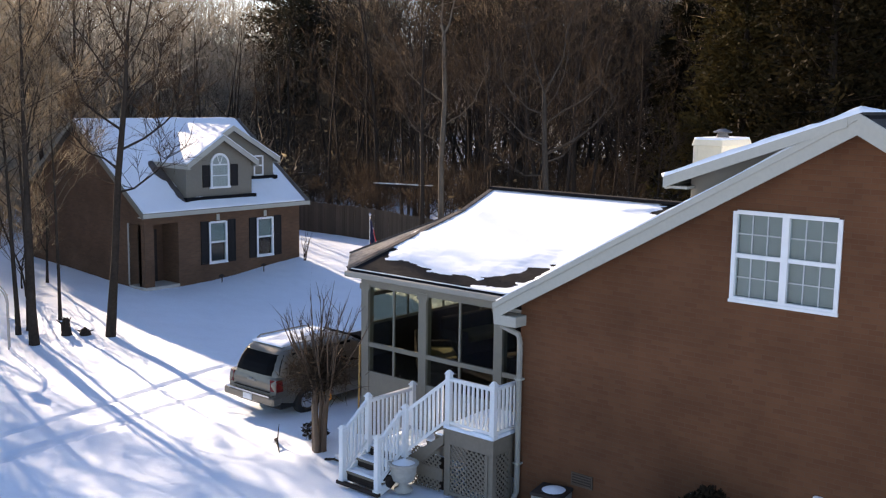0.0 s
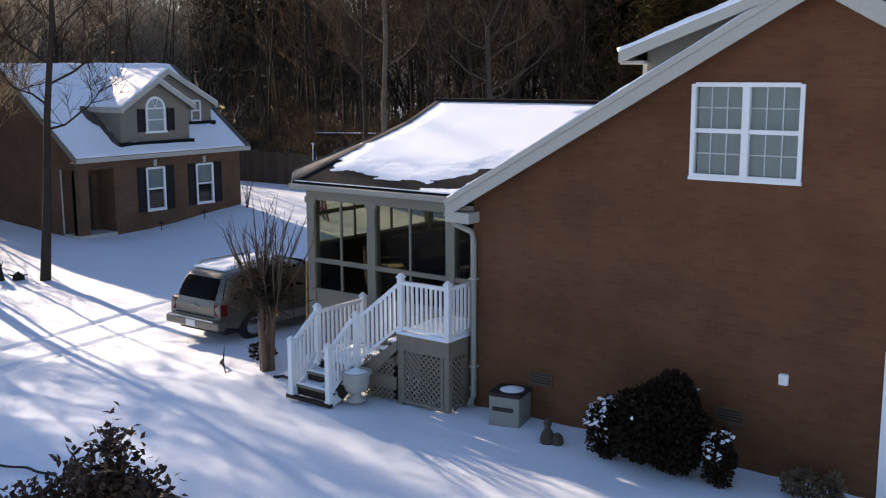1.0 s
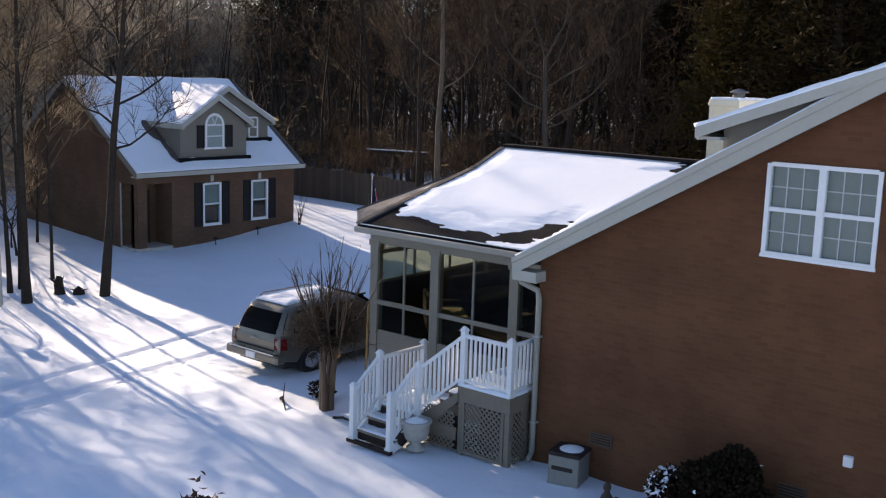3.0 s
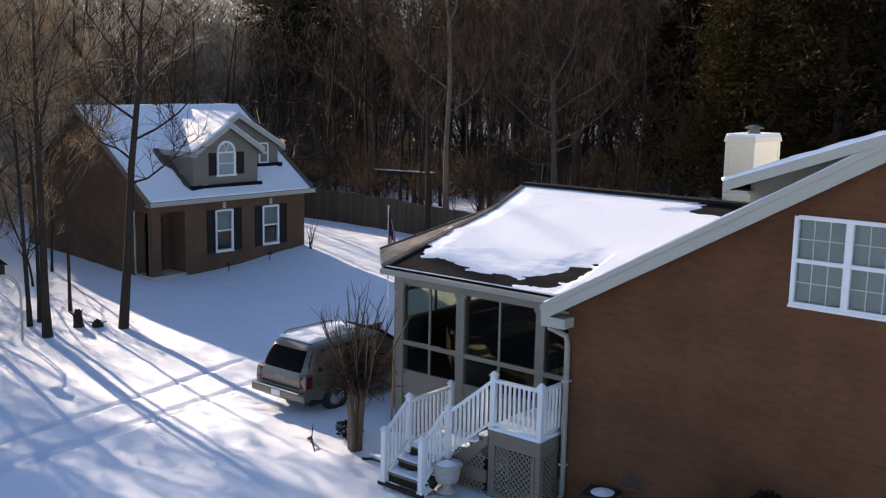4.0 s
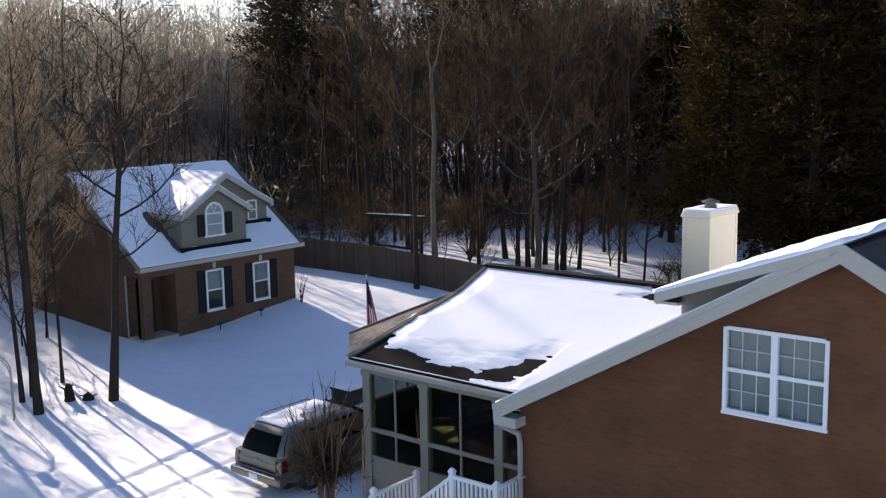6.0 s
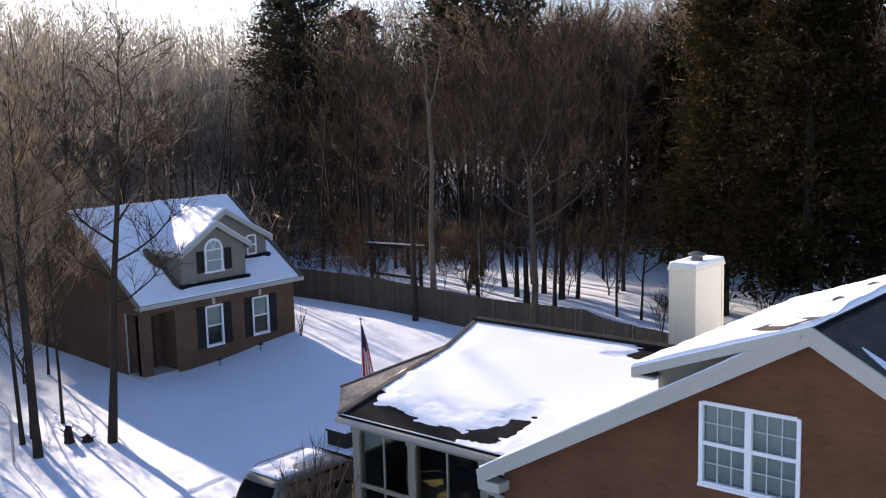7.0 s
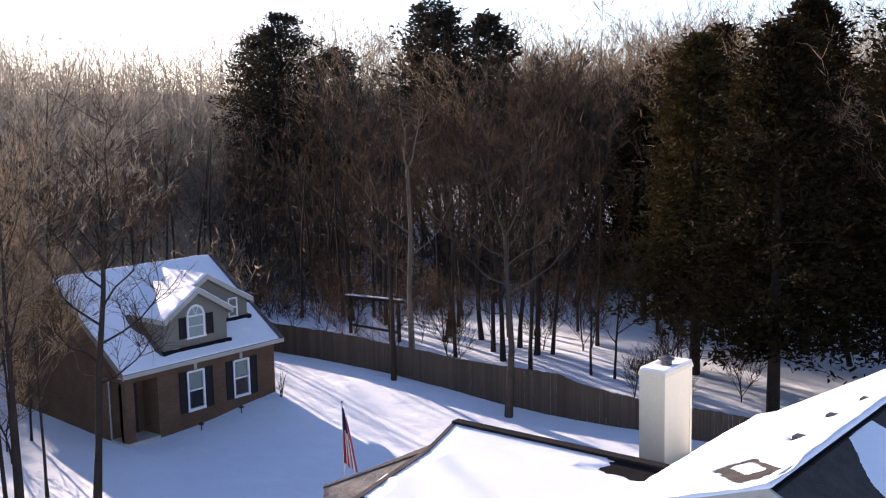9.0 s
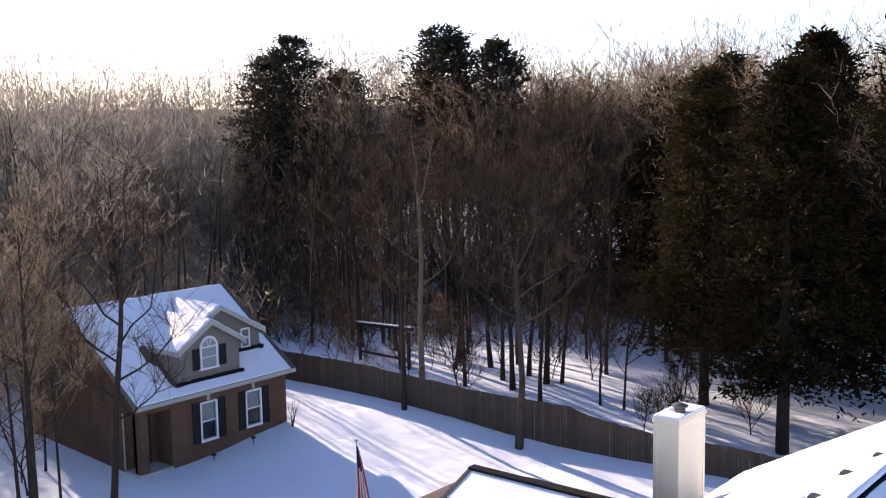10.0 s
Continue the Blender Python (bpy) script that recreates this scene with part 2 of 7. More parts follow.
def part(name, bm, mat, parent=None, label="", smooth=False, bevel=0.0):
    """A bmesh in world coordinates as one mesh under its thing."""
    if bevel:
        bmesh.ops.bevel(bm, geom=list(bm.edges), offset=bevel, segments=1, affect="EDGES", clamp_overlap=True)
    bmesh.ops.recalc_face_normals(bm, faces=list(bm.faces))
    if parent:
        bmesh.ops.translate(bm, verts=list(bm.verts), vec=-root_of(parent).location)
    me = bpy.data.meshes.new(name)
    bm.to_mesh(me)
    bm.free()
    if smooth:
        for p in me.polygons:
            p.use_smooth = True
    return link_mesh(name, me, mat, parent, label)


def solid(name, verts, faces, mat, parent=None, label="", smooth=False):
    me = bpy.data.meshes.new(name)
    if parent:
        o = root_of(parent).location
        verts = [(v[0] - o.x, v[1] - o.y, v[2] - o.z) for v in verts]
    me.from_pydata(verts, [], faces)
    if smooth:
        for p in me.polygons:
            p.use_smooth = True
    return link_mesh(name, me, mat, parent, label)


def structure(ob, label, category):
    return tagged(ob, label, category, kind="structure")


def hexa(bm, pts):
    """A six-sided solid from four lower and four upper corners."""
    v = [bm.verts.new(p) for p in pts]
    for f in ((3, 2, 1, 0), (4, 5, 6, 7), (0, 1, 5, 4), (1, 2, 6, 5), (2, 3, 7, 6), (3, 0, 4, 7)):
        bm.faces.new([v[i] for i in f])
    return bm


def box(x0, x1, y0, y1, z0, z1, bm=None):
    return hexa(bm or bmesh.new(), [(x0, y0, z0), (x1, y0, z0), (x1, y1, z0), (x0, y1, z0), (x0, y0, z1), (x1, y0, z1), (x1, y1, z1), (x0, y1, z1)])


def fbox(fr, u0, u1, z0, z1, d0, d1, bm=None):
    """A box in a wall's frame: u along the wall, z up, d outwards."""
    o, u, n = fr
    p = lambda a, z, d: o + u * a + n * d + Vector((0, 0, z))
    return hexa(bm or bmesh.new(), [p(u0, z0, d1), p(u1, z0, d1), p(u1, z0, d0), p(u0, z0, d0), p(u0, z1, d1), p(u1, z1, d1), p(u1, z1, d0), p(u0, z1, d0)])


def slab(quad, thick, bm=None):
    """A roof plane of that thickness, hung under its top face (3 or 4 corners)."""
    bm = bm or bmesh.new()
    top = [Vector(p) for p in quad]
    low = [p - Vector((0, 0, thick)) for p in top]
    a, b = [bm.verts.new(p) for p in top], [bm.verts.new(p) for p in low]
    bm.faces.new(a)
    bm.faces.new(b[::-1])
    k = len(a)
    for i in range(k):
        bm.faces.new((a[i], b[i], b[(i + 1) % k], a[(i + 1) % k]))
    return bm


def beam(p, q, w, h, bm=None):
    """A straight bar of w by h from p to q."""
    p, q = Vector(p), Vector(q)
    d = (q - p).normalized()
    side = d.cross(Vector((0, 0, 1)))
    side = side.normalized() if side.length > 1e-3 else Vector((1, 0, 0))
    up = side.cross(d).normalized()
    c = lambda o, a, b: o + side * a * w / 2 + up * b * h / 2
    return hexa(bm or bmesh.new(), [c(p, -1, -1), c(p, 1, -1), c(q, 1, -1), c(q, -1, -1), c(p, -1, 1), c(p, 1, 1), c(q, 1, 1), c(q, -1, 1)])


def lathe(profile, at, sides=16, bm=None):
    """A turned body: (radius, height) rows round the upright through at."""
    bm = bm or bmesh.new()
    rings = []
    for r, z in profile:
        rings.append([bm.verts.new((at[0] + r * math.cos(2 * math.pi * i / sides), at[1] + r * math.sin(2 * math.pi * i / sides), at[2] + z)) for i in range(sides)])
    for a, b in zip(rings, rings[1:]):
        for i in range(sides):
            bm.faces.new((a[i], a[(i + 1) % sides], b[(i + 1) % sides], b[i]))
    bm.faces.new(rings[0][::-1])
    bm.faces.new(rings[-1])
    return bm


def tube(points, radii, sides=6, bm=None):
    bm = bm or bmesh.new()
    rings = []
    pts = [Vector(p) for p in points]
    for i, p in enumerate(pts):
        d = (pts[min(i + 1, len(pts) - 1)] - pts[max(i - 1, 0)]).normalized()
        a = d.orthogonal().normalized()
        b = d.cross(a)
        r = radii[i] if hasattr(radii, "__len__") else radii
        rings.append([bm.verts.new(p + (a * math.cos(2 * math.pi * k / sides) + b * math.sin(2 * math.pi * k / sides)) * r) for k in range(sides)])
    for r0, r1 in zip(rings, rings[1:]):
        best = min(range(sides), key=lambda s: sum((r0[k].co - r1[(k + s) % sides].co).length for k in range(sides)))
        for k in range(sides):
            bm.faces.new((r0[k], r0[(k + 1) % sides], r1[(k + 1 + best) % sides], r1[(k + best) % sides]))
    bm.faces.new(rings[0][::-1])
    bm.faces.new(rings[-1])
    return bm


def gable_wall(fr, u0, u1, z0, profile, thick, holes=(), breaks=()):
    """A wall whose top follows profile(u), with rectangular holes (u0, u1, z0, z1) cut through."""
    bm = bmesh.new()
    o, u, n = fr
    cuts = sorted({u0, u1, *breaks, *[h[0] for h in holes], *[h[1] for h in holes]})
    p = lambda a, z, d: o + u * a + n * d + Vector((0, 0, z))
    for a, b in zip(cuts, cuts[1:]):
        mid = (a + b) / 2
        low = z0
        for h in sorted((h for h in holes if h[0] < mid < h[1]), key=lambda h: h[2]):
            if h[2] > low:
                fbox(fr, a, b, low, h[2], -thick, 0, bm)
            low = h[3]
        ta, tb = profile(a), profile(b)
        hexa(bm, [p(a, low, 0), p(b, low, 0), p(b, low, -thick), p(a, low, -thick), p(a, ta, 0), p(b, tb, 0), p(b, tb, -thick), p(a, ta, -thick)])
    bmesh.ops.remove_doubles(bm, verts=list(bm.verts), dist=0.0005)
    return bm


def snow_sheet(name, corners, nu, nv, depth, mat, parent=None, label="", lift=0.006, whole=False):
    """Snow on a sloping quad: depth(u, v) in metres, bare where it is 0 or less. Corners: low u0, low u1, high u1, high u0."""
    a, b, c, d = [Vector(p) for p in corners]
    nrm = (b - a).cross(d - a).normalized()
    if nrm.z < 0:
        nrm = -nrm
    verts, faces, thick = [], [], []
    for j in range(nv + 1):
        for i in range(nu + 1):
            u, v = i / nu, j / nv
            p = (a * (1 - u) + b * u) * (1 - v) + (d * (1 - u) + c * u) * v
            t = depth(u, v)
            verts.append(p + nrm * (lift + max(t, -0.02)))
            thick.append(t)
    for j in range(nv):
        for i in range(nu):
            k = (j * (nu + 1) + i, j * (nu + 1) + i + 1, (j + 1) * (nu + 1) + i + 1, (j + 1) * (nu + 1) + i)
            if max(thick[m] for m in k) > -lift:
                faces.append(k)
    # each connected patch is a part of its own; whole keeps the largest alone
    links, seen, patches = {}, set(), []
    for n, f in enumerate(faces):
        for m in f:
            links.setdefault(m, []).append(n)
    for n in range(len(faces)):
        if n in seen:
            continue
        group, todo = {n}, [n]
        while todo:
            for m in faces[todo.pop()]:
                for o in links[m]:
                    if o not in group:
                        group.add(o)
                        todo.append(o)
        seen |= group
        patches.append(sorted(group))
    patches.sort(key=len, reverse=True)
    for group in patches[:1] if whole else [g for g in patches if len(g) > 11]:
        sheet, rim, foot = [faces[n] for n in group], {}, {}
        # close the rim down to the roof
        for f in sheet:
            for m, o in zip(f, f[1:] + f[:1]):
                rim[min(m, o), max(m, o)] = None if (min(m, o), max(m, o)) in rim else (m, o)
        for m, o in [e for e in rim.values() if e]:
            for k in (m, o):
                if k not in foot:
                    foot[k] = len(verts)
                    verts.append(verts[k] - nrm * (lift + max(thick[k], 0.0) + 0.004))
            sheet.append((o, m, foot[m], foot[o]))
        used = sorted({m for f in sheet for m in f})
        ren = {m: i for i, m in enumerate(used)}
        solid(name, [verts[m] for m in used], [tuple(ren[m] for m in f) for f in sheet], mat, parent, label, smooth=True)


def nz(x, y, z=0.0, s=1.0):
    return noise.fractal(Vector((x * s, y * s, z * s)), 1.0, 2.0, 4)


def lerp_table(table, x):
    return float(np.interp(x, [r[0] for r in table], [r[1] for r in table]))


# ---- ground ----
NEAR = [(-60, 0.3), (-32, 0.0), (-23.5, -0.42), (-18, -0.52), (-11, -0.42), (-7, -0.22), (-4.5, -0.06), (0, 0.0), (12, 0.02), (60, 0.2)]
FENCE_BASE = [(-60, 0.8), (-28, 0.43), (-24.8, 0.35), (-21.3, 0.2), (-18, -0.06), (-15, -0.35), (-12.3, -0.5), (-8, -0.5), (0, -0.5), (60, 0.2)]


def smooth_step(a, b, x):
    t = min(1, max(0, (x - a) / (b - a)))
    return t * t * (3 - 2 * t)


def ground_z(x, y):
    near, mid = lerp_table(NEAR, x), lerp_table(FENCE_BASE, x)
    k = smooth_step(9, 19, y)
    z = near * (1 - k) + mid * k
    k = smooth_step(21, 30, y)
    far = 0.1 + 0.008 * max(0, y - 30)
    z = z * (1 - k) + far * k
    return z + 0.05 * nz(x, y, 0, 0.22)


TRACKS = [((-10.5, -7.0), (-12.5, 3.2), 0.13), ((-9.3, -7.0), (-10.6, 2.2), 0.12), ((-9.0, -7.0), (-10.15, 0.9), 0.11)]


def track_depth(x, y):
    z = 0.0
    for (ax, ay), (bx, by), w in TRACKS:
        dx, dy = bx - ax, by - ay
        t = ((x - ax) * dx + (y - ay) * dy) / (dx * dx + dy * dy)
        if 0 <= t <= 1:
            d = abs((x - ax) * dy - (y - ay) * dx) / math.hypot(dx, dy)
            z -= 0.075 * max(0, 1 - (d / w) ** 2)
    return z


def build_ground():
    def axis(lo, hi, step, reach):
        mid = list(np.arange(lo, hi + step / 2, step))
        out, s, a = [], step, hi
        while a < reach:
            s *= 1.35
            a += s
            out.append(a)
        pre, s, a = [], step, lo
        while a > -reach:
            s *= 1.35
            a -= s
            pre.append(a)
        return pre[::-1] + mid + out
    xs, ys = axis(-26, 8, 0.11, 900), axis(-10, 24, 0.11, 900)
    verts, faces = [], []
    for y in ys:
        for x in xs:
            z = ground_z(x, y)
            if -30 < x < 10 and -12 < y < 26:
                z += 0.018 * nz(x, y, 3, 0.9) + 0.008 * nz(x, y, 7, 3.0)
                if -23 < x < -9:
                    z += track_depth(x, y)
            verts.append((x, y, z))
    w = len(xs)
    for j in range(len(ys) - 1):
        for i in range(w - 1):
            k = j * w + i
            faces.append((k, k + 1, k + w + 1, k + w))
    structure(solid("ground", verts, faces, SNOW, smooth=True), "snow covered lawn and woodland floor with faint sled tracks", "snowy ground")


build_ground()


# ---- main house ----
RIDGE_X, RIDGE_Z, PITCH = 5.55, 6.84, 0.563
roof_z = lambda x: RIDGE_Z - PITCH * abs(x - RIDGE_X)
FRONT = (Vector((0, 0, 0)), Vector((1, 0, 0)), Vector((0, -1, 0)))
HOUSE_LEN = 11.5


def sash_window(name, fr, u0, u1, z0, z1, parent, cols, rows, units=1, blind=BLIND, half_blind=False, frame_w=0.06, muntin=0.02):
    """A double-hung window in a wall opening, with muntins and blinds behind the glass."""
    win = part(name, fbox(fr, u0 - 0.03, u1 + 0.03, z0 - 0.045, z0, -0.02, 0.045), WHITE, parent, "white framed sash window")
    bm = bmesh.new()
    for a, b, c, d in ((u0 - 0.02, u0 + frame_w, z0, z1), (u1 - frame_w, u1 + 0.02, z0, z1), (u0 + frame_w, u1 - frame_w, z1 - frame_w, z1 + 0.02), (u0 + frame_w, u1 - frame_w, z0, z0 + frame_w)):
        fbox(fr, a, b, c, d, -0.08, 0.03, bm)
    part("window_frame", bm, WHITE, win)
    span = (u1 - u0 - 2 * frame_w) / units
    for k in range(units):
        a, b = u0 + frame_w + span * k, u0 + frame_w + span * (k + 1)
        if k:
            part("mullion", fbox(fr, a - 0.05, a + 0.05, z0 + frame_w, z1 - frame_w, -0.07, 0.035), WHITE, win)
        a, b = a + (0.05 if k else 0), b - (0.05 if k < units - 1 else 0)
        mid = (z0 + z1) / 2
        part("meeting_rail", fbox(fr, a, b, mid - 0.03, mid + 0.03, -0.06, 0.015), WHITE, win)
        for lo, hi in ((z0 + frame_w, mid - 0.03), (mid + 0.03, z1 - frame_w)):
            for c in range(1, cols):
                x = a + (b - a) * c / cols
                part("muntin", fbox(fr, x - muntin / 2, x + muntin / 2, lo, hi, -0.045, -0.012), MUNTIN, win)
            for r in range(1, rows):
                z = lo + (hi - lo) * r / rows
                part("muntin", fbox(fr, a, b, z - muntin / 2, z + muntin / 2, -0.043, -0.014), MUNTIN, win)
            pane = part("pane", fbox(fr, a, b, lo, hi, -0.034, -0.028), GLASS, win)
            pane.visible_shadow = False
    part("blind", fbox(fr, u0 + frame_w, u1 - frame_w, (z0 + z1) / 2 if half_blind else z0 + frame_w, z1 - frame_w, -0.14, -0.1), blind, win)
    if half_blind:
        # dark panel stands in for the unlit room below the blind
        part("room_shade", fbox(fr, u0 + frame_w, u1 - frame_w, z0 + frame_w, (z0 + z1) / 2 - 0.003, -0.2, -0.16), DARK, win)
    return win


def main_house():
    h = thing("house", (5.56, 5.7, 0), "red brown brick house with snow on its gabled roof", "house")
    win = (3.79, 5.33, 4.13, 5.415)
    top = lambda u: roof_z(u) - 0.2
    side = lambda name, bm: part(name, bm, BRICK, h, "red brown brick wall")
    side("wall", gable_wall(FRONT, 0, 11.12, -0.4, top, 0.25, [win, (6.66, 7.58, 0.12, 1.95)], [RIDGE_X]))
    side("wall", box(0, 0.25, 0.252, HOUSE_LEN, -0.4, roof_z(0) - 0.2))
    side("wall", box(10.87, 11.12, 0.252, HOUSE_LEN, -0.4, roof_z(11.12) - 0.2))
    back = (Vector((0, HOUSE_LEN, 0)), Vector((1, 0, 0)), Vector((0, 1, 0)))
    side("wall", gable_wall(back, 0.252, 10.868, -0.4, top, 0.25, [], [RIDGE_X]))
    sash_window("window", FRONT, *win, h, 3, 2, units=2, frame_w=0.04, muntin=0.016)
    # door with white surround
    d = part("door", fbox(FRONT, 6.74, 7.5, 0.14, 1.88, -0.12, -0.07), WHITE, h, "white panelled door")
    bm = fbox(FRONT, 6.56, 6.7, 0.0, 2.03, -0.06, 0.035)
    fbox(FRONT, 7.54, 7.68, 0.0, 2.03, -0.06, 0.035, bm)
    fbox(FRONT, 6.7, 7.54, 1.9, 2.03, -0.06, 0.035, bm)
    part("door_frame", bm, WHITE, d)
    part("door_handle", lathe([(0.03, 0), (0.03, 0.06)], (6.84, -0.02, 0.98)), METAL, d)
    # roof planes
    y0, y1 = -0.28, HOUSE_LEN + 0.3
    part("roof", slab([(-0.32, y0, roof_z(-0.32)), (RIDGE_X, y0, RIDGE_Z), (RIDGE_X, y1, RIDGE_Z), (-0.32, y1, roof_z(-0.32))], 0.1), SLATE, h, "dark shingle roof slope")
    part("roof", slab([(RIDGE_X + 0.003, y0, RIDGE_Z), (11.44, y0, roof_z(11.44)), (11.44, y1, roof_z(11.44)), (RIDGE_X + 0.003, y1, RIDGE_Z)], 0.1), SLATE, h, "dark shingle roof slope, mostly free of snow")
    part("ridge_cap", beam((RIDGE_X, y0 + 0.02, RIDGE_Z - 0.045), (RIDGE_X, y1 - 0.02, RIDGE_Z - 0.045), 0.24, 0.05), SHINGLE, h)
    # rake boards and soffit
    for x0, x1 in ((-0.36, RIDGE_X), (RIDGE_X, 11.48)):
        bm = bmesh.new()
        za, zb = roof_z(x0), roof_z(x1)
        ya = y0 - 0.035
        hexa(bm, [(x0, ya, za - 0.275), (x1, ya, zb - 0.275), (x1, y0, zb - 0.275), (x0, y0, za - 0.275), (x0, ya, za + 0.012), (x1, ya, zb + 0.012), (x1, y0, zb + 0.012), (x0, y0, za + 0.012)])
        rake = part("rake_board", bm, TRIM, h, "off white rake board")
        bm = bmesh.new()
        hexa(bm, [(x0, ya - 0.03, za - 0.08), (x1, ya - 0.03, zb - 0.08), (x1, ya - 0.002, zb - 0.08), (x0, ya - 0.002, za - 0.08), (x0, ya - 0.03, za + 0.016), (x1, ya - 0.03, zb + 0.016), (x1, ya - 0.002, zb + 0.016), (x0, ya - 0.002, za + 0.016)])
        part("shingle_moulding", bm, TRIM, rake, "moulding along the roof edge")
        bm = bmesh.new()
        hexa(bm, [(x0, y0, za - 0.14), (x1, y0, zb - 0.14), (x1, -0.002, zb - 0.14), (x0, -0.002, za - 0.14), (x0, y0, za - 0.105), (x1, y0, zb - 0.105), (x1, -0.002, zb - 0.105), (x0, -0.002, za - 0.105)])
        part("soffit", bm, TRIM, h)
    ze = roof_z(-0.32)
    part("eave_return", box(-0.36, 0.12, y0 - 0.03, -0.002, ze - 0.38, ze - 0.2), TRIM, h, "boxed eave return", bevel=0.01)
    part("eave_fascia", box(-0.36, -0.325, y0, 0.55, ze - 0.2, ze - 0.01), TRIM, h)
    part("soffit", box(-0.32, 0.0, 0.0, y1, ze - 0.16, ze - 0.13), TRIM, h)
    # shed dormer over the left slope
    dx, dz, dtop = 2.93, 5.865, 6.86
    bm = bmesh.new()
    yf = -0.05
    wx, wz = dx + 0.16, dz - 0.02 + 0.16 * 0.36
    hexa(bm, [(wx, yf, roof_z(wx)), (RIDGE_X, yf, RIDGE_Z - 0.05), (RIDGE_X, 5.8, RIDGE_Z - 0.05), (wx, 5.8, roof_z(wx)),
              (wx, yf, wz), (RIDGE_X, yf, dtop - 0.02), (RIDGE_X, 5.8, dtop - 0.02), (wx, 5.8, wz)])
    dorm = part("dormer", bm, SIDING, h, "low shed dormer with grey siding")
    part("dormer_roof", slab([(dx - 0.1, y0 - 0.02, dz), (RIDGE_X + 0.05, y0 - 0.02, dtop), (RIDGE_X + 0.05, 6.0, dtop), (dx - 0.1, 6.0, dz)], 0.08), SLATE, dorm)
    bm = bmesh.new()
    x0, x1, za, zb, ya = dx - 0.14, RIDGE_X - 0.12, dz - 0.022, dtop - 0.065, y0 - 0.078
    hexa(bm, [(x0, ya, za - 0.135), (x1, ya, zb - 0.135), (x1, y0 - 0.021, zb - 0.135), (x0, y0 - 0.021, za - 0.135), (x0, ya, za + 0.02), (x1, ya, zb + 0.02), (x1, y0 - 0.021, zb + 0.02), (x0, y0 - 0.021, za + 0.02)])
    part("dormer_rake", bm, TRIM, dorm, "off white rake board")
    part("dormer_fascia", box(dx - 0.14, dx - 0.102, y0 - 0.02, 6.0, dz - 0.18, dz + 0.0), TRIM, dorm)
    part("dormer_soffit", box(dx - 0.1, dx + 0.22, y0, 5.8, dz - 0.17, dz - 0.13), TRIM, dorm)
    # snow
    main = [(-0.3, y0 - 0.03, roof_z(-0.3)), (-0.3, y1 - 0.05, roof_z(-0.3)), (RIDGE_X - 0.02, y1 - 0.05, RIDGE_Z), (RIDGE_X - 0.02, y0 - 0.03, RIDGE_Z)]
    snow_sheet("roof_snow", main, 90, 46, lambda u, v: 0.03 + 0.015 * nz(u * 11, v * 6, 1, 1.2), ROOF_SNOW, h, "snow lying on the roof slope")
    drm = [(dx - 0.15, y0 - 0.085, dz), (dx - 0.15, 5.99, dz), (RIDGE_X + 0.07, 5.99, dtop + 0.005), (RIDGE_X + 0.07, y0 - 0.085, dtop + 0.005)]

    def dorm_snow(u, v):
        x, y = dx - 0.15 + (RIDGE_X + 0.22 - dx) * v, y0 + 6.27 * u
        s, c = (x - 4.66) * 0.62 - (y - 1.12) * 0.78, (x - 4.66) * 0.78 + (y - 1.12) * 0.62
        bare = max(abs(s + 0.25 * c) / 1.12, abs(c) / 0.5, 1.5 - max(abs(s + 0.1) / 0.6, abs(c - 0.06) / 0.2))
        bare = min(bare, math.hypot((y - 3.05) / 0.3, (x - 4.76) / 0.17), math.hypot((y - 4.6) / 0.27, (x - 4.82) / 0.16), math.hypot((y - 5.75) / 0.26, (x - 5.07) / 0.15))
        return min(0.05 + 0.02 * nz(x, y, 2, 1.5) + 0.045 * smooth_step(4.9, 5.4, x), 0.12 * (bare - 0.8 + 0.12 * nz(x, y, 9, 2.5)))
    snow_sheet("roof_snow", drm, 110, 46, dorm_snow, ROOF_SNOW, h, "snow on the dormer roof with bare patches")
    rgt = [(8.2, y0 + 0.02, roof_z(8.2)), (8.2, 5, roof_z(8.2)), (RIDGE_X + 0.05, 5, roof_z(RIDGE_X + 0.05)), (RIDGE_X + 0.05, y0 + 0.02, roof_z(RIDGE_X + 0.05))]

    def right_snow(u, v):
        x, y = 8.2 + (RIDGE_X + 0.05 - 8.2) * v, y0 + 0.02 + (4.98 - y0) * u
        n = 0.12 * nz(x, y, 4, 1.4) + 0.03 * nz(x, y, 4, 5.0)
        main = 1 - math.hypot((x - 6.6 - 0.42 * (3 - y)) / 0.92, (y - 2.95) / 1.15)
        strip = 0.6 * (1 - math.hypot((x - 6.54) / 0.42, (y - 0.03 + 0.29 * (x - 6.54)) / 0.075))
        return min(0.05, 0.12 * max(main + n, strip + 0.3 * n))
    snow_sheet("roof_snow", rgt, 150, 130, right_snow, ROOF_SNOW, h, "melting snow patch")
    # roof vents
    for x, y in ((4.8, 3.0), (4.84, 4.55), (5.09, 5.70)):
        z = dz + (dtop - dz) * (x - dx + 0.1) / (RIDGE_X - dx + 0.15)
        part("roof_vent", box(x - 0.13, x + 0.13, y - 0.15, y + 0.15, z - 0.02, z + 0.05), METAL, h, "low dark roof vent", bevel=0.03)
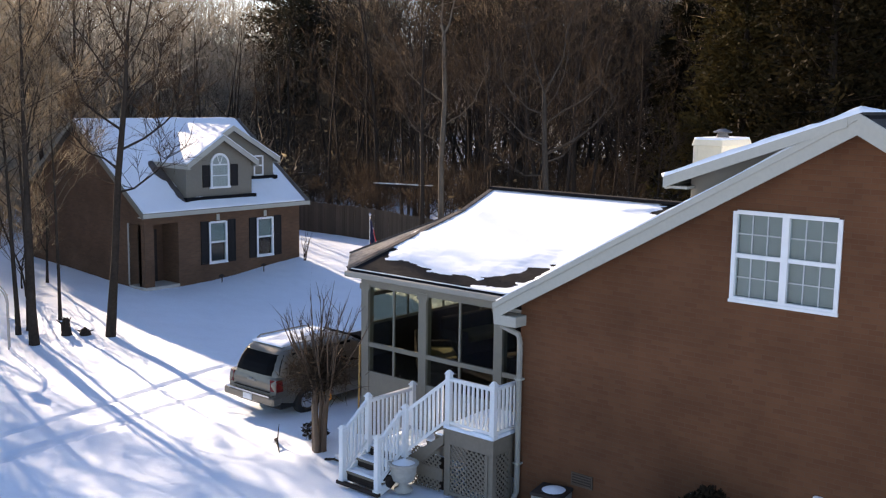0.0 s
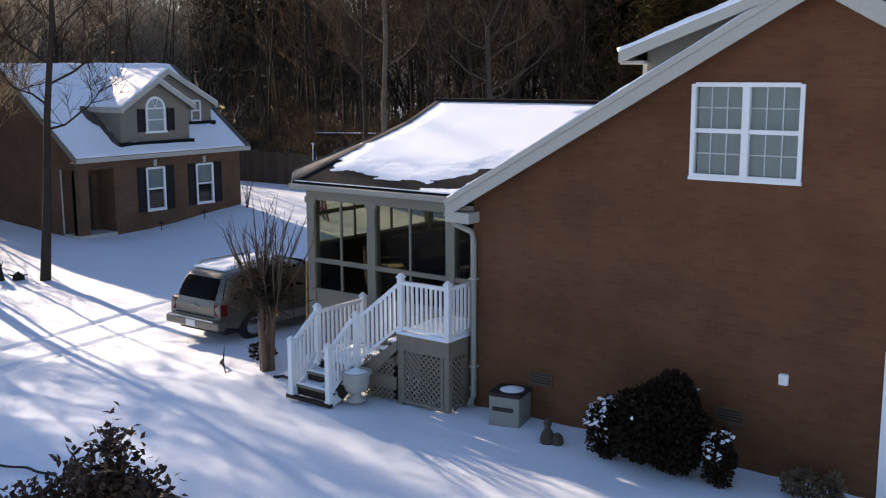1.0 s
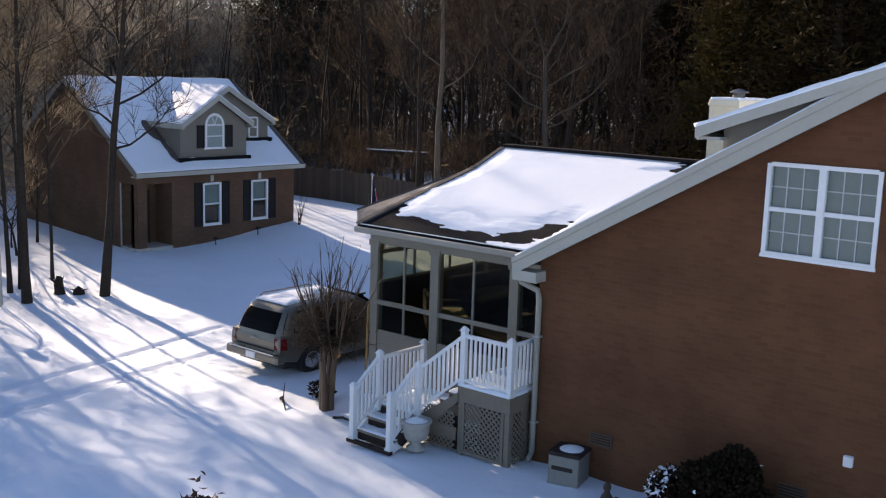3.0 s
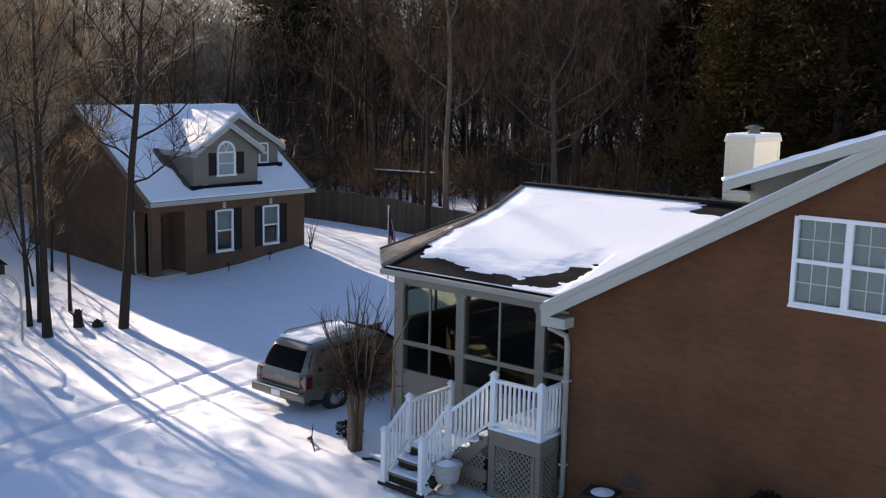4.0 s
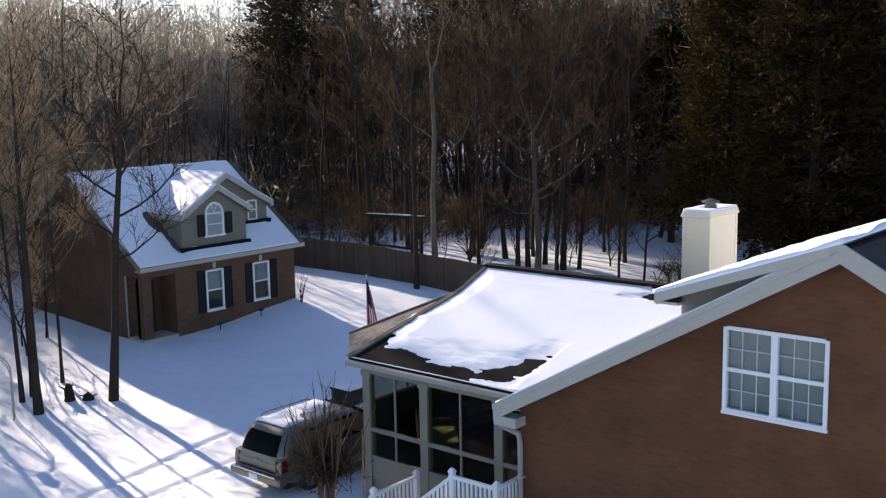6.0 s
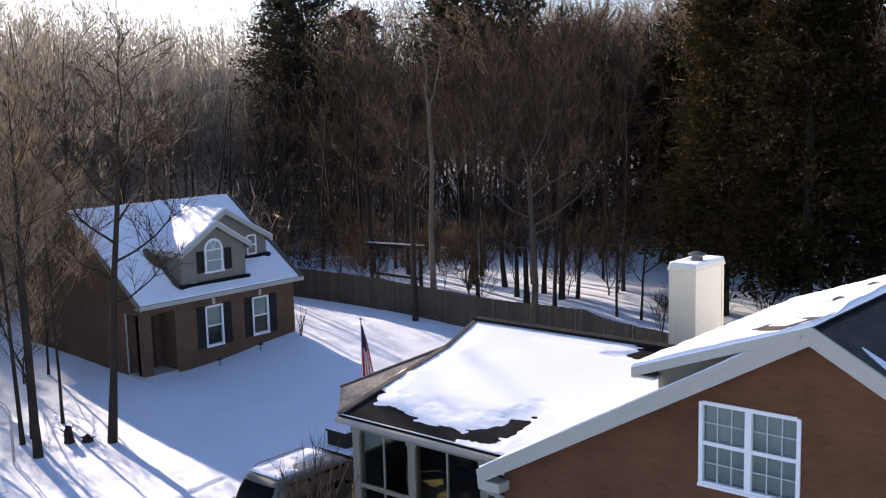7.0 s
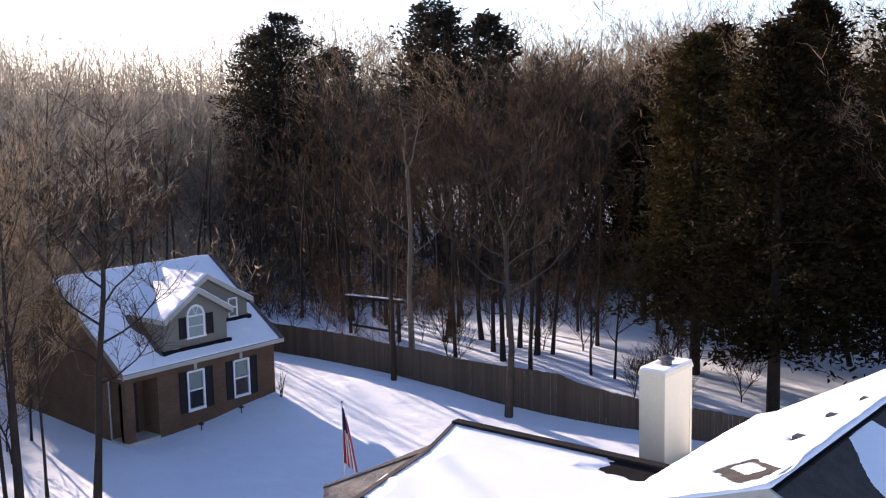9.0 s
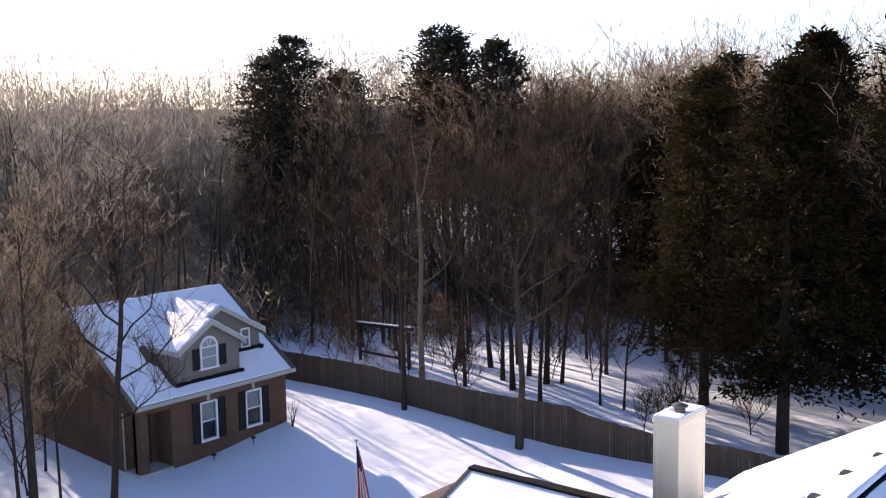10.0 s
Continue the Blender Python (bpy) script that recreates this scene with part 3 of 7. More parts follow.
    # crawl space vents
    for x, z in ((1.34, 0.71), (4.52, 0.74)):
        v = part("crawl_vent", fbox(FRONT, x - 0.21, x + 0.21, z - 0.11, z + 0.11, 0.002, 0.025), VENT, h, "brown crawl space vent")
        # dark plate stands in for the shaded opening behind the slats
        part("opening_shade", fbox(FRONT, x - 0.185, x + 0.185, z - 0.09, z + 0.09, 0.0255, 0.028), DARK, v)
        for k in range(4):
            part("vent_slat", fbox(FRONT, x - 0.18, x + 0.18, z - 0.085 + 0.045 * k, z - 0.065 + 0.045 * k, 0.0285, 0.036), VENT, v)
    bx = part("utility_box", fbox(FRONT, 5.2, 5.33, 1.34, 1.5, 0.002, 0.07), WHITE, h, "small white utility box", bevel=0.012)
    part("box_lid", fbox(FRONT, 5.21, 5.32, 1.46, 1.492, 0.072, 0.085), WHITE, bx)
    # downspout with two elbows and straps
    pts = [(-0.28, -0.2, 3.28), (-0.24, -0.2, 3.12), (0.02, -0.09, 3.0), (0.045, -0.07, 2.85), (0.045, -0.07, 0.2), (0.05, -0.2, 0.06)]
    sp = part("downspout", tube(pts, 0.05, 8), GUTTER, h, "beige downspout")
    for z in (0.7, 2.2):
        part("strap", box(-0.02, 0.11, -0.125, -0.002, z, z + 0.03), TRIM, sp)
    # interior floors close the house
    part("upper_floor", box(0.26, 10.86, 0.26, HOUSE_LEN - 0.26, 2.9, 3.1), DARK, h)


main_house()


def chimney():
    c = thing("chimney", (-0.48, 8.27, 0), "cream sided chimney chase with a metal cap", "chimney")
    x0, x1, y0, y1, zt = -0.71, -0.05, 7.32, 8.73, 6.04
    part("chase", box(x0, x1, y0, y1, -0.5, zt), CREAM, c, bevel=0.01)
    part("corner_trim", box(x1 - 0.09, x1 + 0.012, y0 - 0.012, y0 + 0.09, -0.4, zt - 0.06), CREAM, c)
    part("corner_trim", box(x1 - 0.09, x1 + 0.012, y1 - 0.09, y1 + 0.012, -0.4, zt - 0.06), CREAM, c)
    part("corner_trim", box(x0 - 0.012, x0 + 0.09, y0 - 0.012, y0 + 0.09, -0.4, zt - 0.06), CREAM, c)
    bm = bmesh.new()
    k = 0.045
    hexa(bm, [(x0 - k, y0 - k, zt - 0.05), (x1 + k, y0 - k, zt - 0.05), (x1 + k, y1 + k, zt - 0.05), (x0 - k, y1 + k, zt - 0.05),
              (x0 - k + 0.03, y0 - k + 0.03, zt + 0.09), (x1 + k - 0.03, y0 - k + 0.03, zt + 0.09), (x1 + k - 0.03, y1 + k - 0.03, zt + 0.09), (x0 - k + 0.03, y1 + k - 0.03, zt + 0.09)])
    part("crown", bm, CREAM, c, "cream crown with snow", bevel=0.012)
    ctr = ((x0 + x1) / 2, (y0 + y1) / 2, zt + 0.085)
    flue = part("flue", lathe([(0.14, 0), (0.14, 0.1), (0.12, 0.1), (0.12, 0.14)], ctr), METAL, c, "round metal flue")
    part("flue_cap", lathe([(0.2, 0.15), (0.21, 0.18), (0.05, 0.24)], ctr), METAL, flue)
    snow_sheet("snow", [(x0, y0, zt + 0.09), (x1, y0, zt + 0.09), (x1, y1, zt + 0.09), (x0, y1, zt + 0.09)], 20, 30, lambda u, v: 0.04 - 0.2 * max(0, 0.34 - math.hypot((u - 0.5) * 0.8, (v - 0.5) * 1.6)), ROOF_SNOW, c)


chimney()

# ---- sunroom ----
EAVE_Z, SUN_RIDGE = 3.49, 4.98
SUNFRONT = (Vector((0, 0.9, 0)), Vector((1, 0, 0)), Vector((0, -1, 0)))
FLOOR_Z = 1.12


def glazed_bay(parent, fr, u0, u1, z0, z1, cols, mid, low=True):
    """Posts, rails and panes between u0 and u1; the mid rail splits the panes."""
    part("head_rail", fbox(fr, u0, u1, z1 - 0.07, z1, -0.06, 0.01), BEIGE, parent)
    part("mid_rail", fbox(fr, u0, u1, mid - 0.045, mid + 0.045, -0.06, 0.01), BEIGE, parent)
    part("bottom_rail", fbox(fr, u0, u1, z0, z0 + 0.06, -0.06, 0.01), BEIGE, parent)
    for k in range(cols):
        a, b = u0 + (u1 - u0) * k / cols, u0 + (u1 - u0) * (k + 1) / cols
        if k:
            part("glazing_bar", fbox(fr, a - 0.022, a + 0.022, z0 + 0.06, z1 - 0.07, -0.045, 0.0), BEIGE, parent)
        for lo, hi in ((z0 + 0.06, mid - 0.045), (mid + 0.045, z1 - 0.07)):
            g = part("pane", fbox(fr, a + 0.02, b - 0.02, lo, hi, -0.026, -0.02), SMOKE, parent)
            g.visible_shadow = False


def sunroom():
    s = thing("sunroom", (-2.6, 4.3, 0), "glazed sunroom with beige frames and a snow covered roof", "sunroom")
    plan = [(-4.66, 0.9), (-6.06, 2.3), (-6.06, 6.36), (-4.66, 7.76)]
    top = 3.18
    # front wall
    for u, w in ((-4.66, 0.1), (-3.06, 0.1), (-1.17, 0.1)):
        part("post", fbox(SUNFRONT, u - w, u + w, -0.3 if u < -4 else FLOOR_Z - 0.2, top, -0.14, 0.02), BEIGE, s, "beige corner post")
        part("post_bracket", fbox(SUNFRONT, u - 0.14, u + 0.14, top - 0.14, top - 0.02, -0.03, 0.028), BEIGE, s)
    glazed_bay(s, SUNFRONT, -4.56, -3.16, 1.27, top, 2, 1.9)
    glazed_bay(s, SUNFRONT, -2.96, -1.27, 1.27, top, 2, 1.9)
    glazed_bay(s, SUNFRONT, -1.07, -0.01, 1.2, top, 1, 1.9)
    part("header", fbox(SUNFRONT, -4.76, -0.01, top, 3.38, -0.14, 0.02), BEIGE, s, "beige header beam")
    part("skirt", fbox(SUNFRONT, -4.56, -0.01, 0.82, 1.27, -0.1, 0.0), BEIGE, s, "beige wall panel under the glass")
    part("skirt_lower", fbox(SUNFRONT, -4.56, -0.01, -0.3, 0.818, -0.1, -0.03), TAUPE, s)
    # the other sides, glazed too
    corners = plan + [(0.0, 7.76)]
    for (ax, ay), (bx, by) in zip(corners, corners[1:]):
        a, b = Vector((ax, ay, 0)), Vector((bx, by, 0))
        u = (b - a).normalized()
        n = Vector((-u.y, u.x, 0))
        n = -n if n.dot(Vector((-2.6, 4.3, 0)) - a) > 0 else n
        fr, ln = (a, u, n), (b - a).length
        glazed_bay(s, fr, 0.1, ln - 0.1, 1.85, top, max(1, round(ln / 1.2)), 2.55)
        part("header", fbox(fr, 0.03, ln - 0.03, top, 3.38, -0.12, 0.02), BEIGE, s)
        # the shade of the room is put into this dark wall colour
        part("skirt", fbox(fr, 0.1, ln - 0.1, -0.3, 1.85, -0.1, 0.0), DARK, s, "lower wall, its dark colour standing in for room shade")
        part("post", fbox(fr, ln - 0.09, ln + 0.09, -0.3, top, -0.12, 0.02), BEIGE, s)
    bm = bmesh.new()
    lo = [bm.verts.new((x, y, FLOOR_Z - 0.12)) for x, y in plan + [(-0.01, 7.65), (-0.01, 0.95)]]
    hi = [bm.verts.new((v.co.x, v.co.y, FLOOR_Z)) for v in lo]
    bm.faces.new(hi)
    bm.faces.new(lo[::-1])
    for i in range(6):
        bm.faces.new((lo[i], lo[(i + 1) % 6], hi[(i + 1) % 6], hi[i]))
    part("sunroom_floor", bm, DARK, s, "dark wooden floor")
    # roof
    A, F, G, B = (-4.84, 0.58, EAVE_Z), (-6.36, 2.12, EAVE_Z), (-6.36, 6.54, EAVE_Z), (-4.84, 8.08, EAVE_Z)
    R, E = (-4.02, 4.33, SUN_RIDGE), (2.1, 4.33, SUN_RIDGE)
    rise = (SUN_RIDGE - EAVE_Z) / (R[1] - A[1])
    # the ridge ends in a small gablet; the hips start at its feet
    K, L = (-4.02, 3.27, SUN_RIDGE - rise * 1.06), (-4.02, 5.39, SUN_RIDGE - rise * 1.06)
    th = 0.1
    part("roof", slab([A, (-0.28, 0.58, EAVE_Z), E, R, K], th), SHINGLE, s, "shingle roof slope with melting snow")
    part("roof", slab([A, K, F], th), DUSTED, s, "weathered grey brown shingles on the clipped corner")
    part("roof", slab([F, K, L, G], th), GSHINGLE, s)
    part("roof", slab([G, L, B], th), GSHINGLE, s)
    part("roof", slab([B, L, R, E, (-0.28, 8.08, EAVE_Z)], th), SHINGLE, s)
    bm = bmesh.new()
    hexa(bm, [(K[0], K[1], K[2] - 0.1), (K[0], L[1], L[2] - 0.1), (K[0] + 0.05, L[1], L[2] - 0.1), (K[0] + 0.05, K[1], K[2] - 0.1),
              (K[0], R[1] - 0.02, R[2] - 0.02), (K[0], R[1] + 0.02, R[2] - 0.02), (K[0] + 0.05, R[1] + 0.02, R[2] - 0.02), (K[0] + 0.05, R[1] - 0.02, R[2] - 0.02)])
    part("gablet", bm, SIDING, s, "small sided gable under the ridge end")
    part("gablet_rake", beam((K[0], K[1], K[2] + 0.012), (R[0], R[1], R[2] + 0.012), 0.1, 0.05), GSHINGLE, s, "weathered edge of the ridge end")
    part("ridge_cap", beam((-4.06, 4.33, SUN_RIDGE + 0.01), (1.9, 4.33, SUN_RIDGE + 0.01), 0.26, 0.06), SHINGLE, s)
    for P in (A, F):
        part("hip_cap", beam((P[0], P[1], P[2] + 0.01), (K[0], K[1], K[2] + 0.01), 0.16, 0.04), GSHINGLE, s)
    part("gutter", box(-4.84, -0.37, 0.46, 0.575, EAVE_Z - 0.145, EAVE_Z - 0.04), GUTTER, s, "beige white gutter", bevel=0.015)
    part("corner_fascia", beam((A[0], A[1] - 0.012, A[2] - 0.1), (F[0] - 0.01, F[1], F[2] - 0.1), 0.03, 0.15), GUTTER, s)
    part("drip_edge", box(-4.84, -0.37, 0.577, 0.6, EAVE_Z + 0.004, EAVE_Z + 0.02), WHITE, s, "thin pale drip edge")
    # where the sun has melted the snow back, as depth up the slope for x along the eave
    LOW = [(-4.9, 0.75), (-4.3, 0.62), (-3.8, 0.5), (-2.9, 0.46), (-2.0, 0.42), (-1.6, 0.36), (-1.25, 0.58), (-0.95, 0.92), (-0.62, 1.1), (-0.52, 1.12)]
    STRIP = [(-1.9, -0.1), (-1.33, 0.12), (-0.93, 0.17), (-0.69, 0.3), (-0.54, 0.68), (-0.46, 1.0), (-0.4, 1.5), (-0.2, 3.0)]
    EDGE = [(0.0, -4.62), (0.4, -4.1), (0.75, -4.25), (1.0, -4.45), (1.5, -4.46), (2.1, -4.14), (2.7, -3.96), (3.75, -3.96)]

    def melt(u, v):
        x, y = A[0] + 4.8 * u + v * (0.82 + 1.32 * u), 3.75 * v
        n1, n2 = nz(x, y, 5, 0.8), nz(x * 0.5, y * 2.4, 8, 2.6)
        edge = max(y - lerp_table(LOW, x), lerp_table(STRIP, x) - y)
        left = (x - lerp_table(EDGE, y)) * 1.0
        tip = 1.0
        if y > 2.5 and x > -0.5:
            tip = 0.9 * (max(abs(x - 0.78) / 0.62, abs(y - 3.52) / 0.27) - 1.0) + 0.5 * nz(x * 0.6, y * 2.5, 12, 2.2)
        k = min(edge, left, tip, 3.72 - y)
        rough = 0.06 * n2 + 0.025 * nz(x * 0.7, y * 2.6, 2, 5.0)
        if y > 2.4:
            rough *= 0.4
        return min(0.045 + 0.006 * n1, 0.09 * k + 0.28 * rough)
    snow_sheet("roof_snow", [A, (-0.04, 0.58, EAVE_Z), (2.1, 4.33, SUN_RIDGE), R], 210, 130, melt, ROOF_SNOW, s, "snow with a ragged melted edge", whole=True)


sunroom()


def sofa(at, turn):
    s = thing("sofa", at, "dark wicker sofa with an olive yellow cushion", "sofa")
    s.rotation_euler = (0, 0, turn)
    o = Vector(at)
    w = lambda *a: box(a[0] + o.x, a[1] + o.x, a[2] + o.y, a[3] + o.y, a[4] + o.z, a[5] + o.z)
    part("base", w(-0.9, 0.9, -0.4, 0.4, 0.05, 0.34), DARK, s, bevel=0.03)
    part("backrest", w(-0.9, 0.9, 0.28, 0.42, 0.34, 0.85), DARK, s, bevel=0.04)
    for x in (-0.9, 0.76):
        part("armrest", w(x, x + 0.14, -0.4, 0.28, 0.34, 0.6), DARK, s, bevel=0.03)
    part("seat_cushion", w(-0.74, 0.74, -0.42, 0.26, 0.345, 0.5), OLIVE, s, "olive yellow seat cushion", bevel=0.05)
    for x in (-0.82, 0.74):
        for y in (-0.34, 0.28):
            part("leg", w(x, x + 0.07, y, y + 0.07, 0, 0.05), DARK, s)


def table(at):
    t = thing("table", at, "round dark wooden pedestal table", "table")
    o = Vector(at)
    part("tabletop", lathe([(0.5, 0.7), (0.52, 0.72), (0.5, 0.74)], at, 24), DARK, t)
    part("pedestal", lathe([(0.25, 0), (0.06, 0.06), (0.05, 0.6), (0.12, 0.7)], at), DARK, t)


def chair(at, turn):
    c = thing("chair", (0, 0, 0), "dark metal dining chair", "chair", "chairs round the table")
    part("seat", box(-0.22, 0.22, -0.22, 0.22, 0.42, 0.46), DARK, c, bevel=0.01)
    part("backrest", box(-0.2, 0.2, 0.19, 0.22, 0.55, 0.95), DARK, c, bevel=0.01)
    for x in (-0.2, 0.2):
        for y in (-0.2, 0.2):
            part("leg", tube([(x, y, 0), (x * 0.95, y * 0.95, 0.42 if y < 0 else 0.9)], 0.016), DARK, c)
    c.location, c.rotation_euler = at, (0, 0, turn)


sofa((-3.7, 2.1, FLOOR_Z), 2.4)
sofa((-4.6, 4.6, FLOOR_Z), 1.5)
table((-1.9, 3.6, FLOOR_Z))
chair((-2.6, 3.3, FLOOR_Z), 1.2)
chair((-1.3, 4.2, FLOOR_Z), -0.9)
chair((-1.5, 2.8, FLOOR_Z), 3.5)


# ---- porch deck and stairs ----
DECK_Z = 1.2


def lattice_panel(fr, u0, u1, z0, z1, parent, d=0.0, pitch=0.105, w=0.032):
    for sgn, dd in ((1, 0.0), (-1, 0.012)):
        bm = bmesh.new()
        o, u, n = fr
        span = (u1 - u0) + (z1 - z0)
        k = 0
        c = -span
        while c < span:
            pts = []
            # line z - z0 = sgn * (x - u0) + c, clipped to the panel
            for x in (u0, u1):
                z = z0 + sgn * (x - u0) + c
                if z0 <= z <= z1:
                    pts.append((x, z))
            for z in (z0, z1):
                x = u0 + (z - z0 - c) / sgn
                if u0 < x < u1:
                    pts.append((x, z))
            if len(pts) >= 2 and math.dist(pts[0], pts[1]) > 0.04:
                (xa, za), (xb, zb) = pts[0], pts[1]
                L = math.dist(pts[0], pts[1])
                px, pz = -(zb - za) / L * w / 2, (xb - xa) / L * w / 2
                q = lambda x, z, e: o + u * x + n * (d + dd + e) + Vector((0, 0, z))
                ring = [(xa - px, za - pz), (xb - px, zb - pz), (xb + px, zb + pz), (xa + px, za + pz)]
                hexa(bm, [q(x, z, 0) for x, z in ring] + [q(x, z, 0.01) for x, z in ring])
            c += pitch
            k += 1
        part("lattice_slats", bm, TAUPE, parent, "crossed taupe lattice slats")


def post_at(x, y, z0, z1, parent):
    p = part("post", box(x - 0.05, x + 0.05, y - 0.05, y + 0.05, z0, z1 - 0.05), WHITE, parent, "white square post", bevel=0.006)
    bm = bmesh.new()
    c = 0.068
    hexa(bm, [(x - c, y - c, z1 - 0.05), (x + c, y - c, z1 - 0.05), (x + c, y + c, z1 - 0.05), (x - c, y + c, z1 - 0.05),
              (x - 0.02, y - 0.02, z1 + 0.02), (x + 0.02, y - 0.02, z1 + 0.02), (x + 0.02, y + 0.02, z1 + 0.02), (x - 0.02, y + 0.02, z1 + 0.02)])
    part("post_cap", bm, WHITE, p)
    part("post_base", box(x - 0.062, x + 0.062, y - 0.062, y + 0.062, z0, z0 + 0.07), WHITE, p)


def rail_run(p, q, low, high, parent, count):
    """A railing between two posts: p and q at floor level, rails at low and high over it."""
    p, q = Vector(p), Vector(q)
    up = Vector((0, 0, 1))
    part("top_rail", beam(p + up * high, q + up * high, 0.065, 0.06), WHITE, parent, "white top rail")
    part("bottom_rail", beam(p + up * low, q + up * low, 0.05, 0.05), WHITE, parent)
    for k in range(1, count + 1):
        o = p.lerp(q, k / (count + 1))
        part("baluster", box(o.x - 0.018, o.x + 0.018, o.y - 0.018, o.y + 0.018, o.z + low, o.z + high), WHITE, parent)


def porch():
    d = thing("porch_deck", (-0.65, 0.15, 0), "raised taupe porch deck with lattice skirts", "deck")
    x0, x1, y0, y1 = -1.2, -0.1, -0.57, 0.86
    for k in range(10):
        w = (y1 - y0) / 10
        part("deck_board", box(x0 - 0.02, x1 + 0.02, y0 - 0.03 + w * k, y0 - 0.036 + w * (k + 1), DECK_Z - 0.035, DECK_Z), TAUPE, d)
    part("rim_joist", box(x0, x1, y0, y0 + 0.04, DECK_Z - 0.29, DECK_Z - 0.04), TAUPE, d)
    part("rim_joist", box(x1 - 0.04, x1, y0 + 0.04, -0.002, DECK_Z - 0.29, DECK_Z - 0.04), TAUPE, d)
    part("rim_joist", box(x0, x0 + 0.04, y0 + 0.04, y1, DECK_Z - 0.29, DECK_Z - 0.04), TAUPE, d)
    for x, y in ((x0 + 0.05, y0 + 0.055), (x1 - 0.055, y0 + 0.055), (x1 - 0.055, -0.06)):
        part("support_post", box(x - 0.05, x + 0.05, y - 0.05, y + 0.05, -0.2, DECK_Z - 0.04), TAUPE, d)
    fr = (Vector((0, y0 + 0.02, 0)), Vector((1, 0, 0)), Vector((0, -1, 0)))
    lattice_panel(fr, x0 + 0.1, x1 - 0.11, 0.03, DECK_Z - 0.3, d)
    side = (Vector((x1 - 0.02, 0, 0)), Vector((0, 1, 0)), Vector((1, 0, 0)))
    lattice_panel(side, y0 + 0.11, -0.11, 0.03, DECK_Z - 0.3, d)
    bm = fbox(fr, x0 + 0.1, x1 - 0.1, 0.0, 0.06, 0.0, 0.035)
    fbox(fr, x0 + 0.1, x0 + 0.15, 0.06, DECK_Z - 0.29, 0.0, 0.035, bm)
    fbox(fr, x1 - 0.16, x1 - 0.11, 0.06, DECK_Z - 0.29, 0.0, 0.035, bm)
    part("lattice_frame", bm, TAUPE, d)
    # added dark sheet stands in for the shade behind the lattice
    part("shade_backing", box(x0 + 0.1, x1 - 0.1, y0 + 0.5, y0 + 0.54, -0.1, DECK_Z - 0.05), DARK, d, "added dark sheet standing in for the shade under the deck")
    snow_sheet("snow", [(x0, y0 - 0.03, DECK_Z), (x1, y0 - 0.03, DECK_Z), (x1, y1 - 0.05, DECK_Z), (x0, y1 - 0.05, DECK_Z)], 24, 30, lambda u, v: 0.05 + 0.03 * nz(u * 3, v * 3, 6, 1.3), ROOF_SNOW, d)
    # stairs: four risers down along the wall to a landing, then three down towards the lawn
    s = thing("porch_stairs", (-2.4, -0.3, 0), "white railed wooden stairs turning on a landing, dusted with snow", "stairs")
    lx0, lx1, ly0, ly1, lz = -2.92, -1.98, -0.8, 0.5, 0.52
    part("landing", box(lx0, lx1, ly0 + 0.04, ly1, lz - 0.04, lz), TAUPE, s)
    part("landing_rim", box(lx0, lx0 + 0.04, ly0 + 0.06, ly1, lz - 0.25, lz - 0.042), TAUPE, s)
    snow_sheet("snow", [(lx0, ly0 + 0.04, lz), (lx1, ly0 + 0.04, lz), (lx1, ly1, lz), (lx0, ly1, lz)], 16, 22, lambda u, v: 0.03 + 0.02 * nz(u * 3, v * 3, 2, 1.3), ROOF_SNOW, s)
    run = (x0 - lx1) / 4
    for k in range(1, 4):
        xa, z = x0 - run * k, DECK_Z - 0.17 * k
        part("tread", box(xa - 0.03, xa + run, -0.58, 0.5, z - 0.035, z), TAUPE, s)
        part("riser", box(xa + run - 0.03, xa + run - 0.01, -0.56, 0.5, z + 0.002, z + 0.133), TAUPE, s)
        snow_sheet("snow", [(xa - 0.02, -0.57, z), (xa + run - 0.03, -0.57, z), (xa + run - 0.03, 0.45, z), (xa - 0.02, 0.45, z)], 6, 18, lambda u, v: 0.03 + 0.02 * nz(u * 2 + k, v * 4, 2, 1.6), ROOF_SNOW, s)
    bm = bmesh.new()
    for yy in (-0.6,):
        hexa(bm, [(lx1, yy, lz - 0.32), (x0, yy, DECK_Z - 0.3), (x0, yy + 0.04, DECK_Z - 0.3), (lx1, yy + 0.04, lz - 0.32), (lx1, yy, lz + 0.0), (x0, yy, DECK_Z - 0.13), (x0, yy + 0.04, DECK_Z - 0.13), (lx1, yy + 0.04, lz + 0.0)])
    part("stringer", bm, TAUPE, s, "taupe stair stringer")
    fr2 = (Vector((0, -0.575, 0)), Vector((1, 0, 0)), Vector((0, -1, 0)))
    lattice_panel(fr2, lx1 + 0.02, x0 - 0.06, 0.42, 0.72, s)
    part("skirt_board", fbox(fr2, lx1 + 0.02, x0 - 0.02, 0.2, 0.42, 0.0, 0.03), TAUPE, s)
    lattice_panel(fr2, lx1 + 0.02, x0 - 0.06, 0.0, 0.2, s)
    # same kind of added shade sheet, under the stairs
    part("shade_backing", box(lx1, x0, -0.4, -0.37, -0.1, 0.55), DARK, s)
    for k in range(1, 3):
        ya, z = ly0 - 0.27 * (k - 1), lz - 0.175 * k
        part("tread", box(lx0, lx1, ya - 0.27, ya + 0.04, z - 0.035, z), TAUPE, s)
        # lower risers get the dark colour in place of taupe
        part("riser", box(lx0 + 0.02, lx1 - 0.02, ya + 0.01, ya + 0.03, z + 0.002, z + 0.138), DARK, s)
